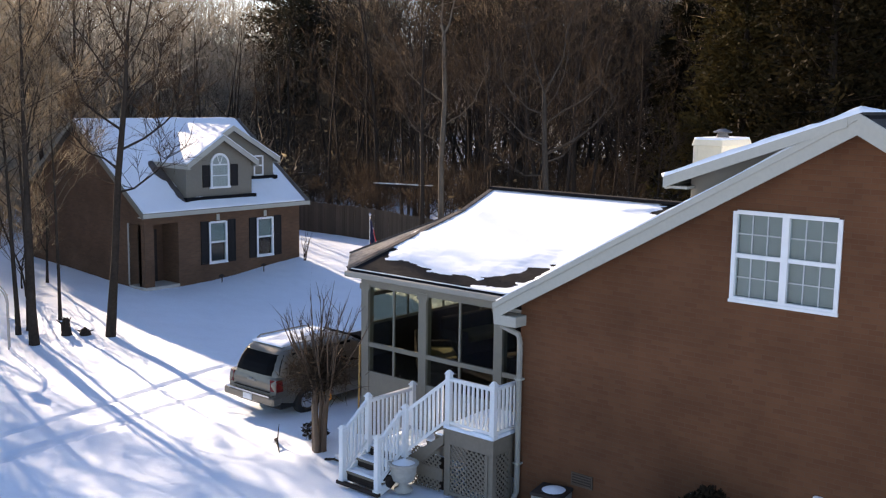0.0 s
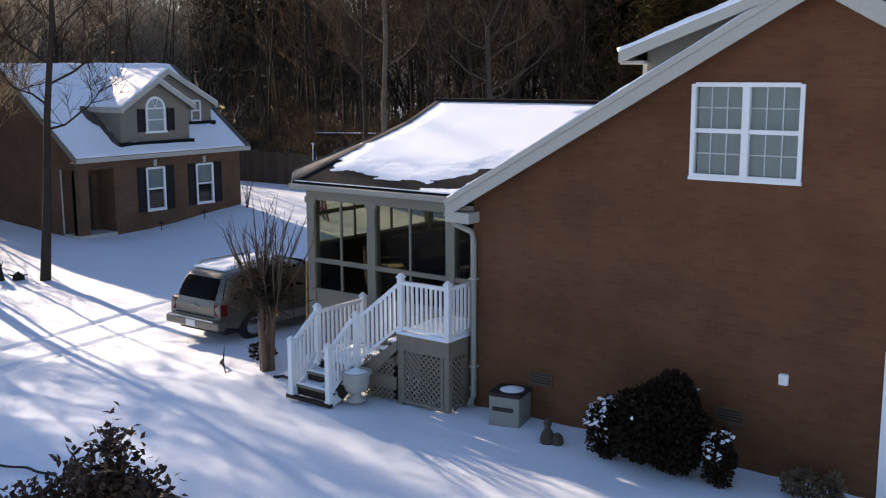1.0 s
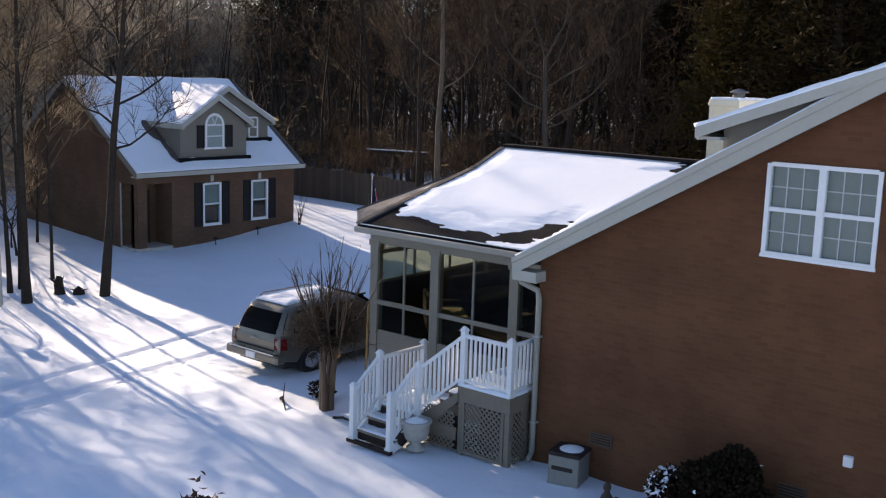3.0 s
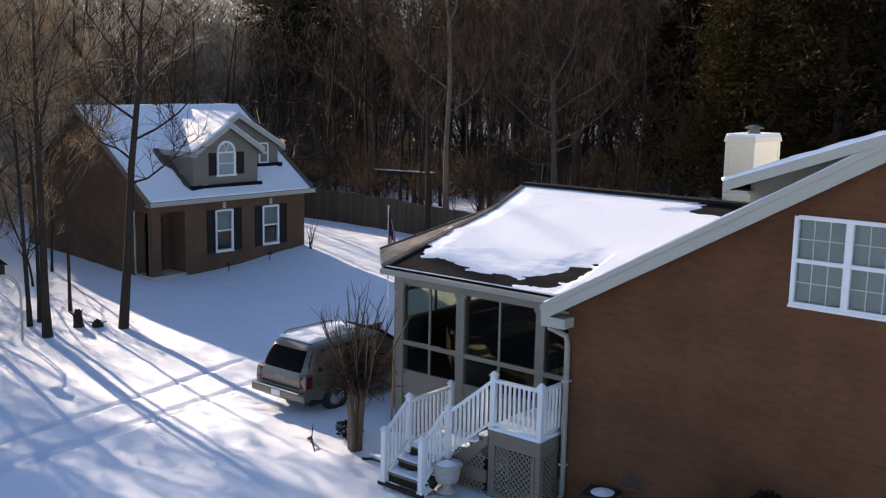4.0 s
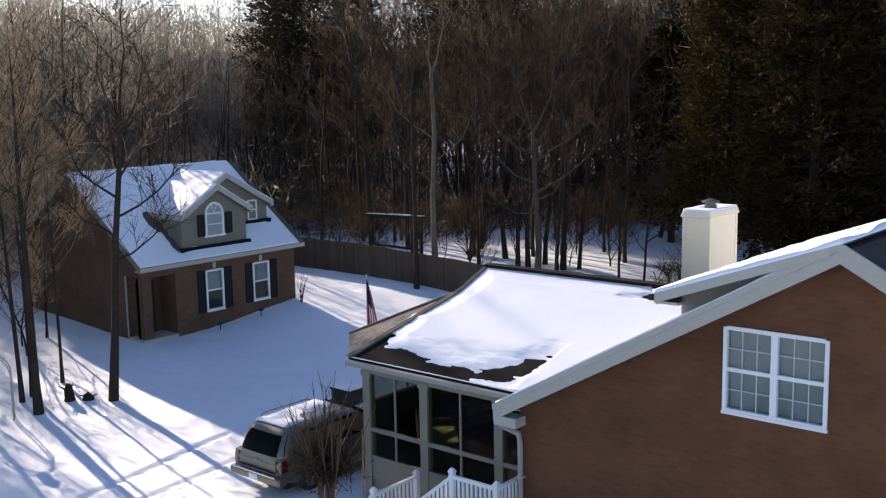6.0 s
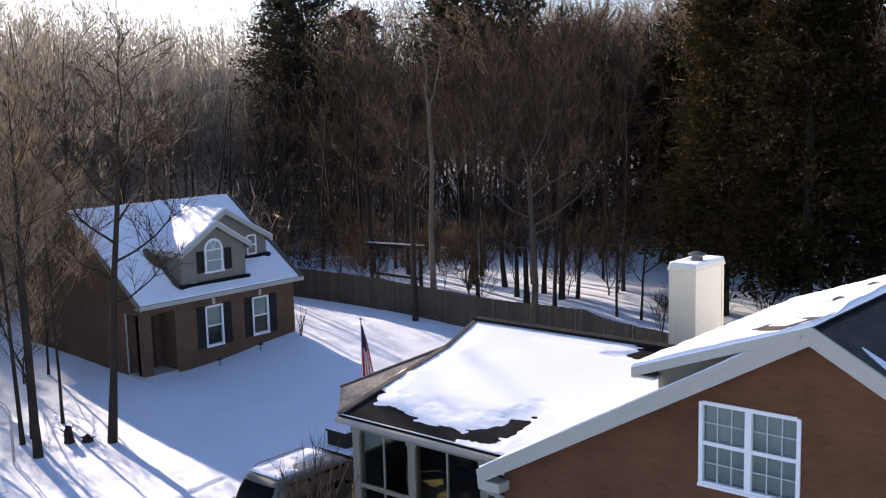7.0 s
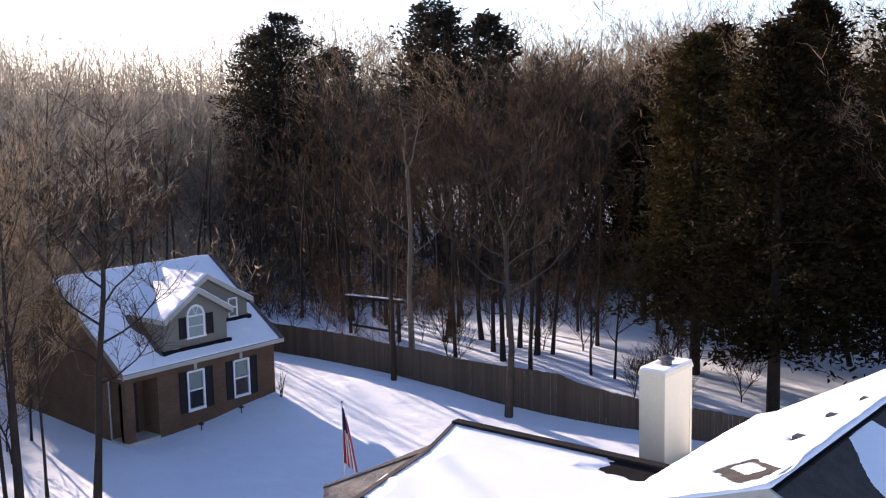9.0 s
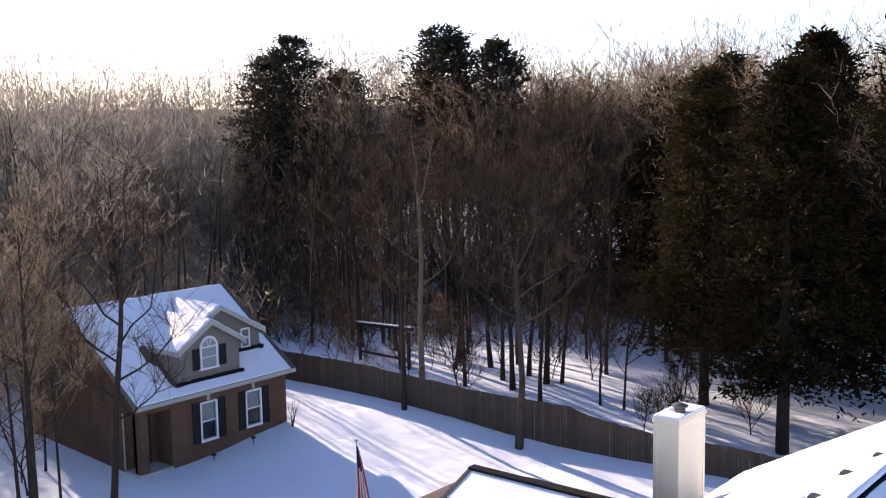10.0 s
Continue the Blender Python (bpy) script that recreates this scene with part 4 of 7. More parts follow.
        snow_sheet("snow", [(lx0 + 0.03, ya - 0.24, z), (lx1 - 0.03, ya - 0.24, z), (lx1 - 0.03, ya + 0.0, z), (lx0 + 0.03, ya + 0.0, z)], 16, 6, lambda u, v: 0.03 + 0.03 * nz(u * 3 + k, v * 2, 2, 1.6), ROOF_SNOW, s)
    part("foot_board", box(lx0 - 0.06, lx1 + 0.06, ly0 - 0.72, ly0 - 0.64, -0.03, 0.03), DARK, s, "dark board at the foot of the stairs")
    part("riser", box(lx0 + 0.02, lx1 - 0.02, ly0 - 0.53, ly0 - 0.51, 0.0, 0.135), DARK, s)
    for xx in (lx0, lx1 - 0.04):
        bm = bmesh.new()
        hexa(bm, [(xx, ly0 + 0.05, lz - 0.35), (xx, ly0 - 0.55, -0.05), (xx + 0.04, ly0 - 0.55, -0.05), (xx + 0.04, ly0 + 0.05, lz - 0.35), (xx, ly0 + 0.05, lz - 0.002), (xx, ly0 - 0.62, 0.1), (xx + 0.04, ly0 - 0.62, 0.1), (xx + 0.04, ly0 + 0.05, lz - 0.002)])
        part("stringer", bm, WHITE, s, "white stair stringer")
    # railings
    r = thing("porch_railing", (-1.5, -0.5, 0), "white painted porch railing with turned down stair runs", "railing")
    top = 2.2
    post_at(-0.15, -0.52, DECK_Z, top, r)
    post_at(-1.15, -0.52, DECK_Z, top + 0.02, r)
    post_at(-0.15, 0.78, DECK_Z, top - 0.05, r)
    rail_run((-1.1, -0.52, DECK_Z), (-0.2, -0.52, DECK_Z), 0.1, 0.88, r, 8)
    rail_run((-0.15, -0.47, DECK_Z), (-0.15, 0.73, DECK_Z), 0.1, 0.88, r, 10)
    post_at(lx1 + 0.03, ly0 + 0.02, lz - 0.1, 1.5, r)
    rail_run((-1.2, -0.53, DECK_Z), (lx1 + 0.07, ly0 + 0.06, lz + 0.05), 0.1, 0.84, r, 8)
    post_at(lx0 + 0.03, ly0 + 0.02, lz - 0.1, 1.52, r)
    post_at(lx0 + 0.03, 0.44, lz - 0.1, 1.5, r)
    rail_run((lx0 + 0.03, ly0 + 0.07, lz), (lx0 + 0.03, 0.4, lz), 0.1, 0.86, r, 9)
    for xx, zt in ((lx0 + 0.03, 1.05), (lx1 - 0.02, 1.07)):
        post_at(xx, ly0 - 0.64, 0.0, zt, r)
        rail_run((xx, ly0 - 0.03, lz + 0.02), (xx, ly0 - 0.6, 0.1), 0.1, 0.84, r, 5)


porch()


# ---- guest house ----
GX, GY0, GY1 = -23.45, 7.95, 15.6
GRIDGE_X, GRIDGE_Z, GEAVE_X, GEAVE_Z = -27.9, 5.93, -23.1, 2.55
GP = (GRIDGE_Z - GEAVE_Z) / (GEAVE_X - GRIDGE_X)
GBACK = 2 * GRIDGE_X - GX
groof = lambda x: GRIDGE_Z - GP * abs(x - GRIDGE_X)
GFRONT = (Vector((GX, 0, 0)), Vector((0, 1, 0)), Vector((1, 0, 0)))


def shutter(parent, fr, u0, u1, z0, z1):
    s = part("shutter", fbox(fr, u0, u1, z0, z1, 0.005, 0.03), SHUTTER, parent, "black louvred shutter")
    bm = fbox(fr, u0, u0 + 0.05, z0, z1, 0.03, 0.05)
    fbox(fr, u1 - 0.05, u1, z0, z1, 0.03, 0.05, bm)
    for z in (z0, (z0 + z1) / 2 - 0.03, z1 - 0.06):
        fbox(fr, u0 + 0.05, u1 - 0.05, z, z + 0.06, 0.03, 0.048, bm)
    part("shutter_frame", bm, SHUTTER, s)


def arched_window(parent, fr, uc, half, z0, zs):
    """A round-headed window, springing at zs."""
    o, u, n = fr
    w = part("arched_window", fbox(fr, uc - half - 0.05, uc + half + 0.05, z0 - 0.08, z0, 0.0, 0.07), WHITE, parent, "white round headed window")
    bm = bmesh.new()
    q = lambda a, z, d: o + u * a + n * d + Vector((0, 0, z))
    outer = [(uc - half, z0)] + [(uc - half * math.cos(math.pi * k / 14), zs + half * math.sin(math.pi * k / 14)) for k in range(15)] + [(uc + half, z0)]
    t = 0.09
    inner = [(uc - half + t, z0)] + [(uc - (half - t) * math.cos(math.pi * k / 14), zs + (half - t) * math.sin(math.pi * k / 14)) for k in range(15)] + [(uc + half - t, z0)]
    for (a, b), (c, d) in zip(zip(outer, outer[1:]), zip(inner, inner[1:])):
        ring = [a, b, d, c]
        hexa(bm, [q(x, z, 0.0) for x, z in ring] + [q(x, z, 0.06) for x, z in ring])
    part("window_frame", bm, WHITE, w)
    bm = bmesh.new()
    bm.faces.new([bm.verts.new(q(a, z, 0.012)) for a, z in inner])
    part("blind", bm, BLIND, w)
    bm = bmesh.new()
    bm.faces.new([bm.verts.new(q(a, z, 0.03)) for a, z in inner])
    pane = part("pane", bm, GLASS, w)
    pane.visible_shadow = False
    part("muntin", fbox(fr, uc - half + t, uc + half - t, zs - 0.03, zs + 0.03, 0.02, 0.055), WHITE, w)
    part("muntin", fbox(fr, uc - half + t, uc + half - t, (z0 + zs) / 2 - 0.02, (z0 + zs) / 2 + 0.02, 0.02, 0.05), WHITE, w)
    for k in (-1, 1):
        p = q(uc + k * (half - t) * 0.35, zs + (half - t) * 0.92, 0.04)
        part("muntin", beam(q(uc, zs, 0.04), p, 0.025, 0.025), WHITE, w)


def guest_house():
    h = thing("guest_house", (GRIDGE_X, 11.8, -0.5), "small brown brick house with dormers and snow on its roof", "house")
    base = -0.8
    porch_y, porch_x = 9.45, -24.5
    w1, w2 = (10.9, 11.75, 0.33, 1.97), (13.3, 14.15, 0.36, 1.95)
    top = lambda u: GEAVE_Z - 0.05
    part("wall", gable_wall(GFRONT, porch_y, GY1, base, top, 0.25, [w1, w2]), GBRICK, h, "brown brick front wall")
    part("lintel", fbox(GFRONT, GY0, porch_y, 2.08, GEAVE_Z - 0.05, -0.25, 0), GBRICK, h)
    left = (Vector((0, GY0, 0)), Vector((1, 0, 0)), Vector((0, -1, 0)))
    part("wall", gable_wall(left, GBACK, GX - 0.25, base, lambda x: groof(x) - 0.18, 0.25, [(porch_x, GX - 0.4, base, 2.08)], [GRIDGE_X]), GBRICK, h, "brown brick gable wall")
    right = (Vector((0, GY1, 0)), Vector((1, 0, 0)), Vector((0, 1, 0)))
    part("wall", gable_wall(right, GBACK, GX - 0.252, base, lambda x: groof(x) - 0.18, 0.25, [], [GRIDGE_X]), GBRICK, h, "brown brick gable wall")
    part("wall", box(GBACK, GBACK + 0.25, GY0 + 0.252, GY1 - 0.252, base, GEAVE_Z), GBRICK, h)
    part("porch_column", box(GX - 0.4, GX, GY0, GY0 + 0.4, base, 2.08), GBRICK, h, "brick corner column")
    part("porch_wall", box(porch_x - 0.2, porch_x, GY0 + 0.252, porch_y + 0.2, base, GEAVE_Z), GBRICK, h)
    part("porch_wall", box(porch_x, GX - 0.252, porch_y, porch_y + 0.2, base, GEAVE_Z), GBRICK, h)
    part("porch_slab", box(porch_x, GX + 0.05, GY0 - 0.05, porch_y, base, -0.3), STONE, h, "concrete porch slab", bevel=0.01)
    d = part("door", fbox((Vector((porch_x, 0, 0)), Vector((0, 1, 0)), Vector((1, 0, 0))), GY0 + 0.38, GY0 + 1.2, -0.3, 1.75, 0.003, 0.04), DARK, h, "dark front door")
    part("door_handle", lathe([(0.03, 0), (0.03, 0.05)], (porch_x + 0.06, GY0 + 0.48, 0.7)), METAL, d)
    bm = box(porch_x - 0.08, porch_x, GY0 - 0.02, GY0 + 0.03, -0.3, 2.08)
    part("porch_trim", bm, TRIM, h, "off white corner trim")
    for w in (w1, w2):
        sash_window("window", GFRONT, *w, h, 1, 1, half_blind=True)
        shutter(h, GFRONT, w[0] - 0.42, w[0] - 0.06, w[2] - 0.03, w[3] + 0.05)
        shutter(h, GFRONT, w[1] + 0.06, w[1] + 0.42, w[2] - 0.03, w[3] + 0.05)
        part("keystone", fbox(GFRONT, (w[0] + w[1]) / 2 - 0.07, (w[0] + w[1]) / 2 + 0.07, w[3] + 0.06, w[3] + 0.3, 0.0, 0.03), TRIM, h, "pale keystone")
    # roof
    y0, y1 = GY0 - 0.28, GY1 + 0.28
    part("roof", slab([(GEAVE_X, y0, GEAVE_Z), (GRIDGE_X, y0, GRIDGE_Z), (GRIDGE_X, y1, GRIDGE_Z), (GEAVE_X, y1, GEAVE_Z)], 0.1), GSHINGLE, h, "shingle roof slope under snow")
    bx = 2 * GRIDGE_X - GEAVE_X
    part("roof", slab([(GRIDGE_X - 0.003, y0, GRIDGE_Z), (bx, y0, GEAVE_Z), (bx, y1, GEAVE_Z), (GRIDGE_X - 0.003, y1, GRIDGE_Z)], 0.1), GSHINGLE, h)
    for ya in (y0 - 0.03, y1):
        for xa, xb in ((GEAVE_X + 0.02, GRIDGE_X), (GRIDGE_X, bx - 0.02)):
            za, zb = groof(xa), groof(xb)
            bm = bmesh.new()
            hexa(bm, [(xa, ya, za - 0.2), (xb, ya, zb - 0.2), (xb, ya + 0.03, zb - 0.2), (xa, ya + 0.03, za - 0.2), (xa, ya, za + 0.01), (xb, ya, zb + 0.01), (xb, ya + 0.03, zb + 0.01), (xa, ya + 0.03, za + 0.01)])
            part("rake_board", bm, SIDING, h)
    part("eave_fascia", box(GEAVE_X + 0.002, GEAVE_X + 0.035, y0, y1, GEAVE_Z - 0.17, GEAVE_Z - 0.01), TRIM, h)
    part("soffit", box(GX + 0.002, GEAVE_X, y0, y1, GEAVE_Z - 0.17, GEAVE_Z - 0.13), TRIM, h)
    front = [(GEAVE_X - 0.02, y0 + 0.03, GEAVE_Z), (GEAVE_X - 0.02, y1 - 0.03, GEAVE_Z), (GRIDGE_X, y1 - 0.03, GRIDGE_Z), (GRIDGE_X, y0 + 0.03, GRIDGE_Z)]
    def guest_snow(u, v):
        y, x = y0 + 0.03 + (y1 - y0 - 0.06) * u, GEAVE_X + (GRIDGE_X - GEAVE_X) * v
        n = nz(x, y, 3, 1.8)
        bare = min(math.hypot((y - 9.72) / 0.3, (x + 25.1) / 0.55), math.hypot((y - 9.85) / 0.16, (x + 24.2) / 0.7), math.hypot((y - 15.0) / 0.2, (x + 24.9) / 0.5))
        return min(0.05 + 0.03 * nz(u * 8, v * 6, 1, 1.2), 0.2 * (0.98 - u) * 8, 0.15 * (bare - 1) + 0.05 * n)
    snow_sheet("roof_snow", front, 110, 80, guest_snow, ROOF_SNOW, h, "snow on the roof slope")
    # gabled dormers
    def dormer(xf, ya, yb, ze, apex_y, apex_z, label):
        """Front face at xf between ya and yb; gable apex over apex_y."""
        back = lambda z: GEAVE_X - (z - GEAVE_Z) / GP - 0.25
        zb = groof(xf) - 0.05
        slope = (apex_z - ze) / (apex_y - ya + 0.14)
        bm = bmesh.new()
        prof = lambda y: apex_z - 0.1 - slope * abs(y - apex_y)
        cuts = sorted({ya, min(max(apex_y, ya), yb), yb})
        for a, b in zip(cuts, cuts[1:]):
            ta, tb = prof(a), prof(b)
            hexa(bm, [(xf, a, zb), (xf, b, zb), (back(ta), b, zb), (back(ta), a, zb), (xf, a, ta), (xf, b, tb), (back(tb), b, tb), (back(ta), a, ta)])
        dm = part("dormer", bm, SIDING, h, label)
        xo = xf + 0.3
        for s, edge in ((-1, ya - 0.14), (1, yb + 0.14)):
            zz = apex_z - slope * abs(edge - apex_y)
            part("dormer_roof", slab([(xo, edge, zz), (xo, apex_y, apex_z), (back(apex_z), apex_y, apex_z), (back(zz), edge, zz)], 0.07), GSHINGLE, dm)
            bm = bmesh.new()
            hexa(bm, [(xo, edge, zz - 0.2), (xo, apex_y, apex_z - 0.2), (xo + 0.03, apex_y, apex_z - 0.2), (xo + 0.03, edge, zz - 0.2), (xo, edge, zz + 0.02), (xo, apex_y, apex_z + 0.02), (xo + 0.03, apex_y, apex_z + 0.02), (xo + 0.03, edge, zz + 0.02)])
            part("rake_board", bm, TRIM, dm, "off white rake board")
            part("dormer_fascia", beam((xo, edge, zz - 0.09), (back(zz), edge, zz - 0.09), 0.03, 0.16), TRIM, dm)
            part("dormer_soffit", slab([(xo, edge, zz - 0.17), (xo, edge - s * 0.14, zz - 0.17), (back(zz), edge - s * 0.14, zz - 0.17), (back(zz), edge, zz - 0.17)], 0.03), TRIM, dm)
            snow_sheet("dormer_snow", [(xo, edge, zz), (back(zz), edge, zz), (back(apex_z), apex_y, apex_z), (xo, apex_y, apex_z)], 24, 20, lambda u, v: 0.05 + 0.02 * nz(u * 4, v * 3, 2 + s, 1.4), ROOF_SNOW, dm)
        part("flashing", box(xf - 0.05, xf + 0.16, ya - 0.1, yb + 0.12, groof(xf + 0.16) - 0.02, groof(xf) + 0.07), SHINGLE, dm, "dark bare shingles at the dormer foot")
        return dm
    d1 = dormer(-23.62, 9.98, 13.18, 4.3, 11.58, 5.38, "gabled dormer with grey beige siding")
    f1 = (Vector((-23.62, 0, 0)), Vector((0, 1, 0)), Vector((1, 0, 0)))
    arched_window(d1, f1, 11.57, 0.46, 3.36, 4.22)
    shutter(d1, f1, 10.74, 11.08, 3.34, 4.22)
    shutter(d1, f1, 12.12, 12.46, 3.34, 4.22)
    d2 = dormer(-24.5, 10.6, 15.05, 4.42, 12.75, 5.72, "wider gabled dormer set back behind the front one")
    f2 = (Vector((-24.5, 0, 0)), Vector((0, 1, 0)), Vector((1, 0, 0)))
    sash_window("window", f2, 14.02, 14.5, 3.62, 4.45, d2, 1, 1, half_blind=True, frame_w=0.05)


guest_house()


# ---- fence ----
FENCE_TOP = [(-40, 2.3), (-29, 1.9), (-24.5, 1.84), (-22.8, 1.78), (-21.3, 1.66), (-19.3, 1.57), (-17.4, 1.42), (-15, 1.37), (-12.2, 1.38), (-11.4, 1.14), (-10.6, 1.02), (-8.4, 0.8), (-5.2, 0.77), (-3.7, 0.7), (6, 0.7)]
fence_y = lambda x: 20.0 + (x + 28) * 0.0795


def fence():
    f = thing("fence", (-15, fence_y(-15), -0.7), "weathered dark wooden board fence at the edge of the woods", "fence")
    o = f.location.copy()
    bm = box(-0.066, 0.066, -0.011, 0.011, 0, 1)
    me = bpy.data.meshes.new("board")
    bm.to_mesh(me)
    bm.free()
    me.materials.append(FENCE)
    x = -39.0
    while x < 2.0:
        z0, z1 = ground_z(x, fence_y(x)) - 0.1, lerp_table(FENCE_TOP, x) + 0.03 * nz(x, 0, 0, 1.3) + random.uniform(-0.012, 0.012)
        ob = new("board", me)
        ob.parent = f
        ob.location = Vector((x, fence_y(x) + random.uniform(-0.006, 0.006), z0)) - o
        ob.scale = (1, 1, z1 - z0)
        ob.rotation_euler = (0, 0, math.atan(0.0795))
        x += 0.142
    for k in range(-39, 2, 3):
        z = ground_z(k, fence_y(k))
        t = lerp_table(FENCE_TOP, k)
        part("fence_post", box(k - 0.05, k + 0.05, fence_y(k) + 0.06, fence_y(k) + 0.16, z - 0.2, t - 0.1), FENCE, f)
        for r in (0.25, 0.75):
            za, zb = ground_z(k, fence_y(k)), ground_z(k + 3, fence_y(k + 3))
            ta, tb = lerp_table(FENCE_TOP, k), lerp_table(FENCE_TOP, k + 3)
            part("fence_rail", beam((k, fence_y(k) + 0.04, za + (ta - za) * r), (k + 3, fence_y(k + 3) + 0.04, zb + (tb - zb) * r), 0.04, 0.09), FENCE, f)


fence()


# ---- trees ----
class Brush:
    """Collects tapered limbs and flat twigs."""

    def __init__(self, seed):
        self.rng = random.Random(seed)
        self.v, self.f, self.tv, self.tf = [], [], [], []

    def limb(self, pts, radii, sides):
        base = len(self.v)
        for i, p in enumerate(pts):
            d = (pts[min(i + 1, len(pts) - 1)] - pts[max(i - 1, 0)]).normalized()
            a = Vector((0, 1, 0)).cross(d)
            a = a.normalized() if a.length > 0.2 else Vector((1, 0, 0)).cross(d).normalized()
            b = d.cross(a)
            for k in range(sides):
                an = 2 * math.pi * k / sides
                q = p + (a * math.cos(an) + b * math.sin(an)) * radii[i]
                self.v.append((q.x, q.y, q.z))
        for i in range(len(pts) - 1):
            for k in range(sides):
                a, b = base + i * sides + k, base + i * sides + (k + 1) % sides
                self.f.append((a, b, b + sides, a + sides))

    def twig(self, p, d, length, w):
        r = self.rng
        side = d.cross(Vector((r.uniform(-1, 1), r.uniform(-1, 1), r.uniform(-1, 1)))).normalized() * w
        m = p + d * length * 0.5 + Vector((r.uniform(-1, 1), r.uniform(-1, 1), r.uniform(-1, 1))) * length * 0.06
        e = p + d * length
        k = len(self.tv)
        self.tv += [tuple(p - side), tuple(p + side), tuple(m + side * 0.8), tuple(m - side * 0.8), tuple(e)]
        self.tf += [(k, k + 1, k + 2, k + 3), (k + 3, k + 2, k + 4)]

    def leaf(self, p, d, length, w):
        """A broad pointed leaf, folded a little along its middle."""
        r = self.rng
        side = d.cross(Vector((r.uniform(-1, 1), r.uniform(-1, 1), r.uniform(-1, 1)))).normalized()
        up = side.cross(d) * w * 0.35
        a, m, e = p, p + d * length * 0.45, p + d * length
        k = len(self.tv)
        self.tv += [tuple(a), tuple(m + side * w + up), tuple(e), tuple(m - side * w + up), tuple(m)]
        self.tf += [(k, k + 1, k + 4), (k + 1, k + 2, k + 4), (k + 4, k + 2, k + 3), (k + 4, k + 3, k)]

    def wander(self, p, d, length, n, bend, lift):
        r, pts = self.rng, [p.copy()]
        for _ in range(n):
            d = (d + Vector((r.uniform(-1, 1), r.uniform(-1, 1), r.uniform(-1, 1))) * bend + Vector((0, 0, lift))).normalized()
            p = p + d * (length / n)
            pts.append(p.copy())
        return pts, d


def grow_tree(seed, height, radius, clear=0.35, limbs=12, twigs=8, spread=0.75, sides=6, twig_w=0.011, lean=0.05, sub=4, limb_k=0.42, bend=0.07):
    """A bare deciduous tree: trunk, limbs, branches and a haze of twigs."""
    b = Brush(seed)
    r = b.rng
    trunk, _ = b.wander(Vector((0, 0, -0.15)), Vector((r.uniform(-lean, lean), r.uniform(-lean, lean), 1)).normalized(), height * 0.92, 9, bend, 0.05)
    n = len(trunk)
    rad = lambda t: radius * (1 - t) ** 0.85 + 0.012
    radii = [rad(i / (n - 1)) for i in range(n)]
    radii[0] *= 1.3
    b.limb(trunk, radii, sides)
    for i in range(limbs):
        t = clear + (0.97 - clear) * (i + r.random()) / limbs
        k = min(int(t * (n - 1)), n - 2)
        p = trunk[k].lerp(trunk[k + 1], t * (n - 1) - k)
        a = r.uniform(0, 2 * math.pi)
        d = Vector((math.cos(a), math.sin(a), r.uniform(0.5, 1.3))).normalized()
        ln = height * (0.34 * (1 - t) + 0.14) * r.uniform(0.7, 1.2) * spread / 0.75
        pts, d2 = b.wander(p, d, ln, 4, 0.22, 0.08)
        r0 = rad(t) * limb_k
        b.limb(pts, [r0, r0 * 0.75, r0 * 0.52, r0 * 0.32, 0.008], 4)
        for j in range(sub):
            q = pts[1].lerp(pts[4], (j + r.random()) / sub)
            dd = (d2 + Vector((r.uniform(-1, 1), r.uniform(-1, 1), r.uniform(-0.3, 1))) * 0.95).normalized()
            sp, d3 = b.wander(q, dd, ln * r.uniform(0.3, 0.6), 2, 0.25, 0.1)
            b.limb(sp, [max(r0 * 0.26, 0.01), max(r0 * 0.16, 0.007), 0.004], 3)
            for _ in range(twigs):
                m = sp[0].lerp(sp[2], r.random())
                td = (d3 + Vector((r.uniform(-1, 1), r.uniform(-1, 1), r.uniform(-0.6, 1))) * 1.0).normalized()
                b.twig(m, td, r.uniform(0.35, 1.0), twig_w)
    return b


def grow_cedar(seed, height, radius, crown, clumps=420, clear=0.12, leaf=0.2, sprays=10, dome=False):
    """A dark conifer: trunk, drooping limbs and sprays of small flat leaves."""
    b = Brush(seed)
    r = b.rng
    trunk, _ = b.wander(Vector((0, 0, -0.15)), Vector((0, 0, 1)), height, 6, 0.02, 0.05)
    b.limb(trunk, [radius * (1 - i / 6) ** 0.8 + 0.01 for i in range(7)], 7)
    for i in range(clumps):
        t = clear + (1 - clear) * r.random() ** 1.15
        a = r.uniform(0, 2 * math.pi)
        shape = min(1.0, 1.25 * (1 - t) ** 0.55) * (0.8 + 0.28 * math.sin(7 * t + a * 2)) * (0.7 + 0.3 * smooth_step(0, 0.25, t)) + 0.05
        if dome:
            u = (t - clear) / (1 - clear)
            shape = math.sqrt(max(0.0, 1 - (1.7 * u - 0.7) ** 2)) * (0.85 + 0.25 * math.sin(5 * t + a * 3)) + 0.05
        ln = crown * shape * r.uniform(0.55, 1.12)
        p = Vector((0, 0, height * t))
        d = Vector((math.cos(a), math.sin(a), r.uniform(-0.1, 0.35))).normalized()
        e = p + d * ln
        if i % 3 == 0:
            b.limb([p, p.lerp(e, 0.5), e], [0.03 * (1 - t) + 0.012, 0.018, 0.006], 3)
        for _ in range(sprays):
            c = p.lerp(e, r.uniform(0.35, 1.05)) + Vector((r.gauss(0, 0.17), r.gauss(0, 0.17), r.gauss(0, 0.15)))
            td = (d + Vector((r.gauss(0, 0.7), r.gauss(0, 0.7), r.gauss(0.1, 0.6)))).normalized()
            b.twig(c, td, r.uniform(0.6, 1.5) * leaf * 1.8, leaf * r.uniform(0.25, 0.45))
    return b


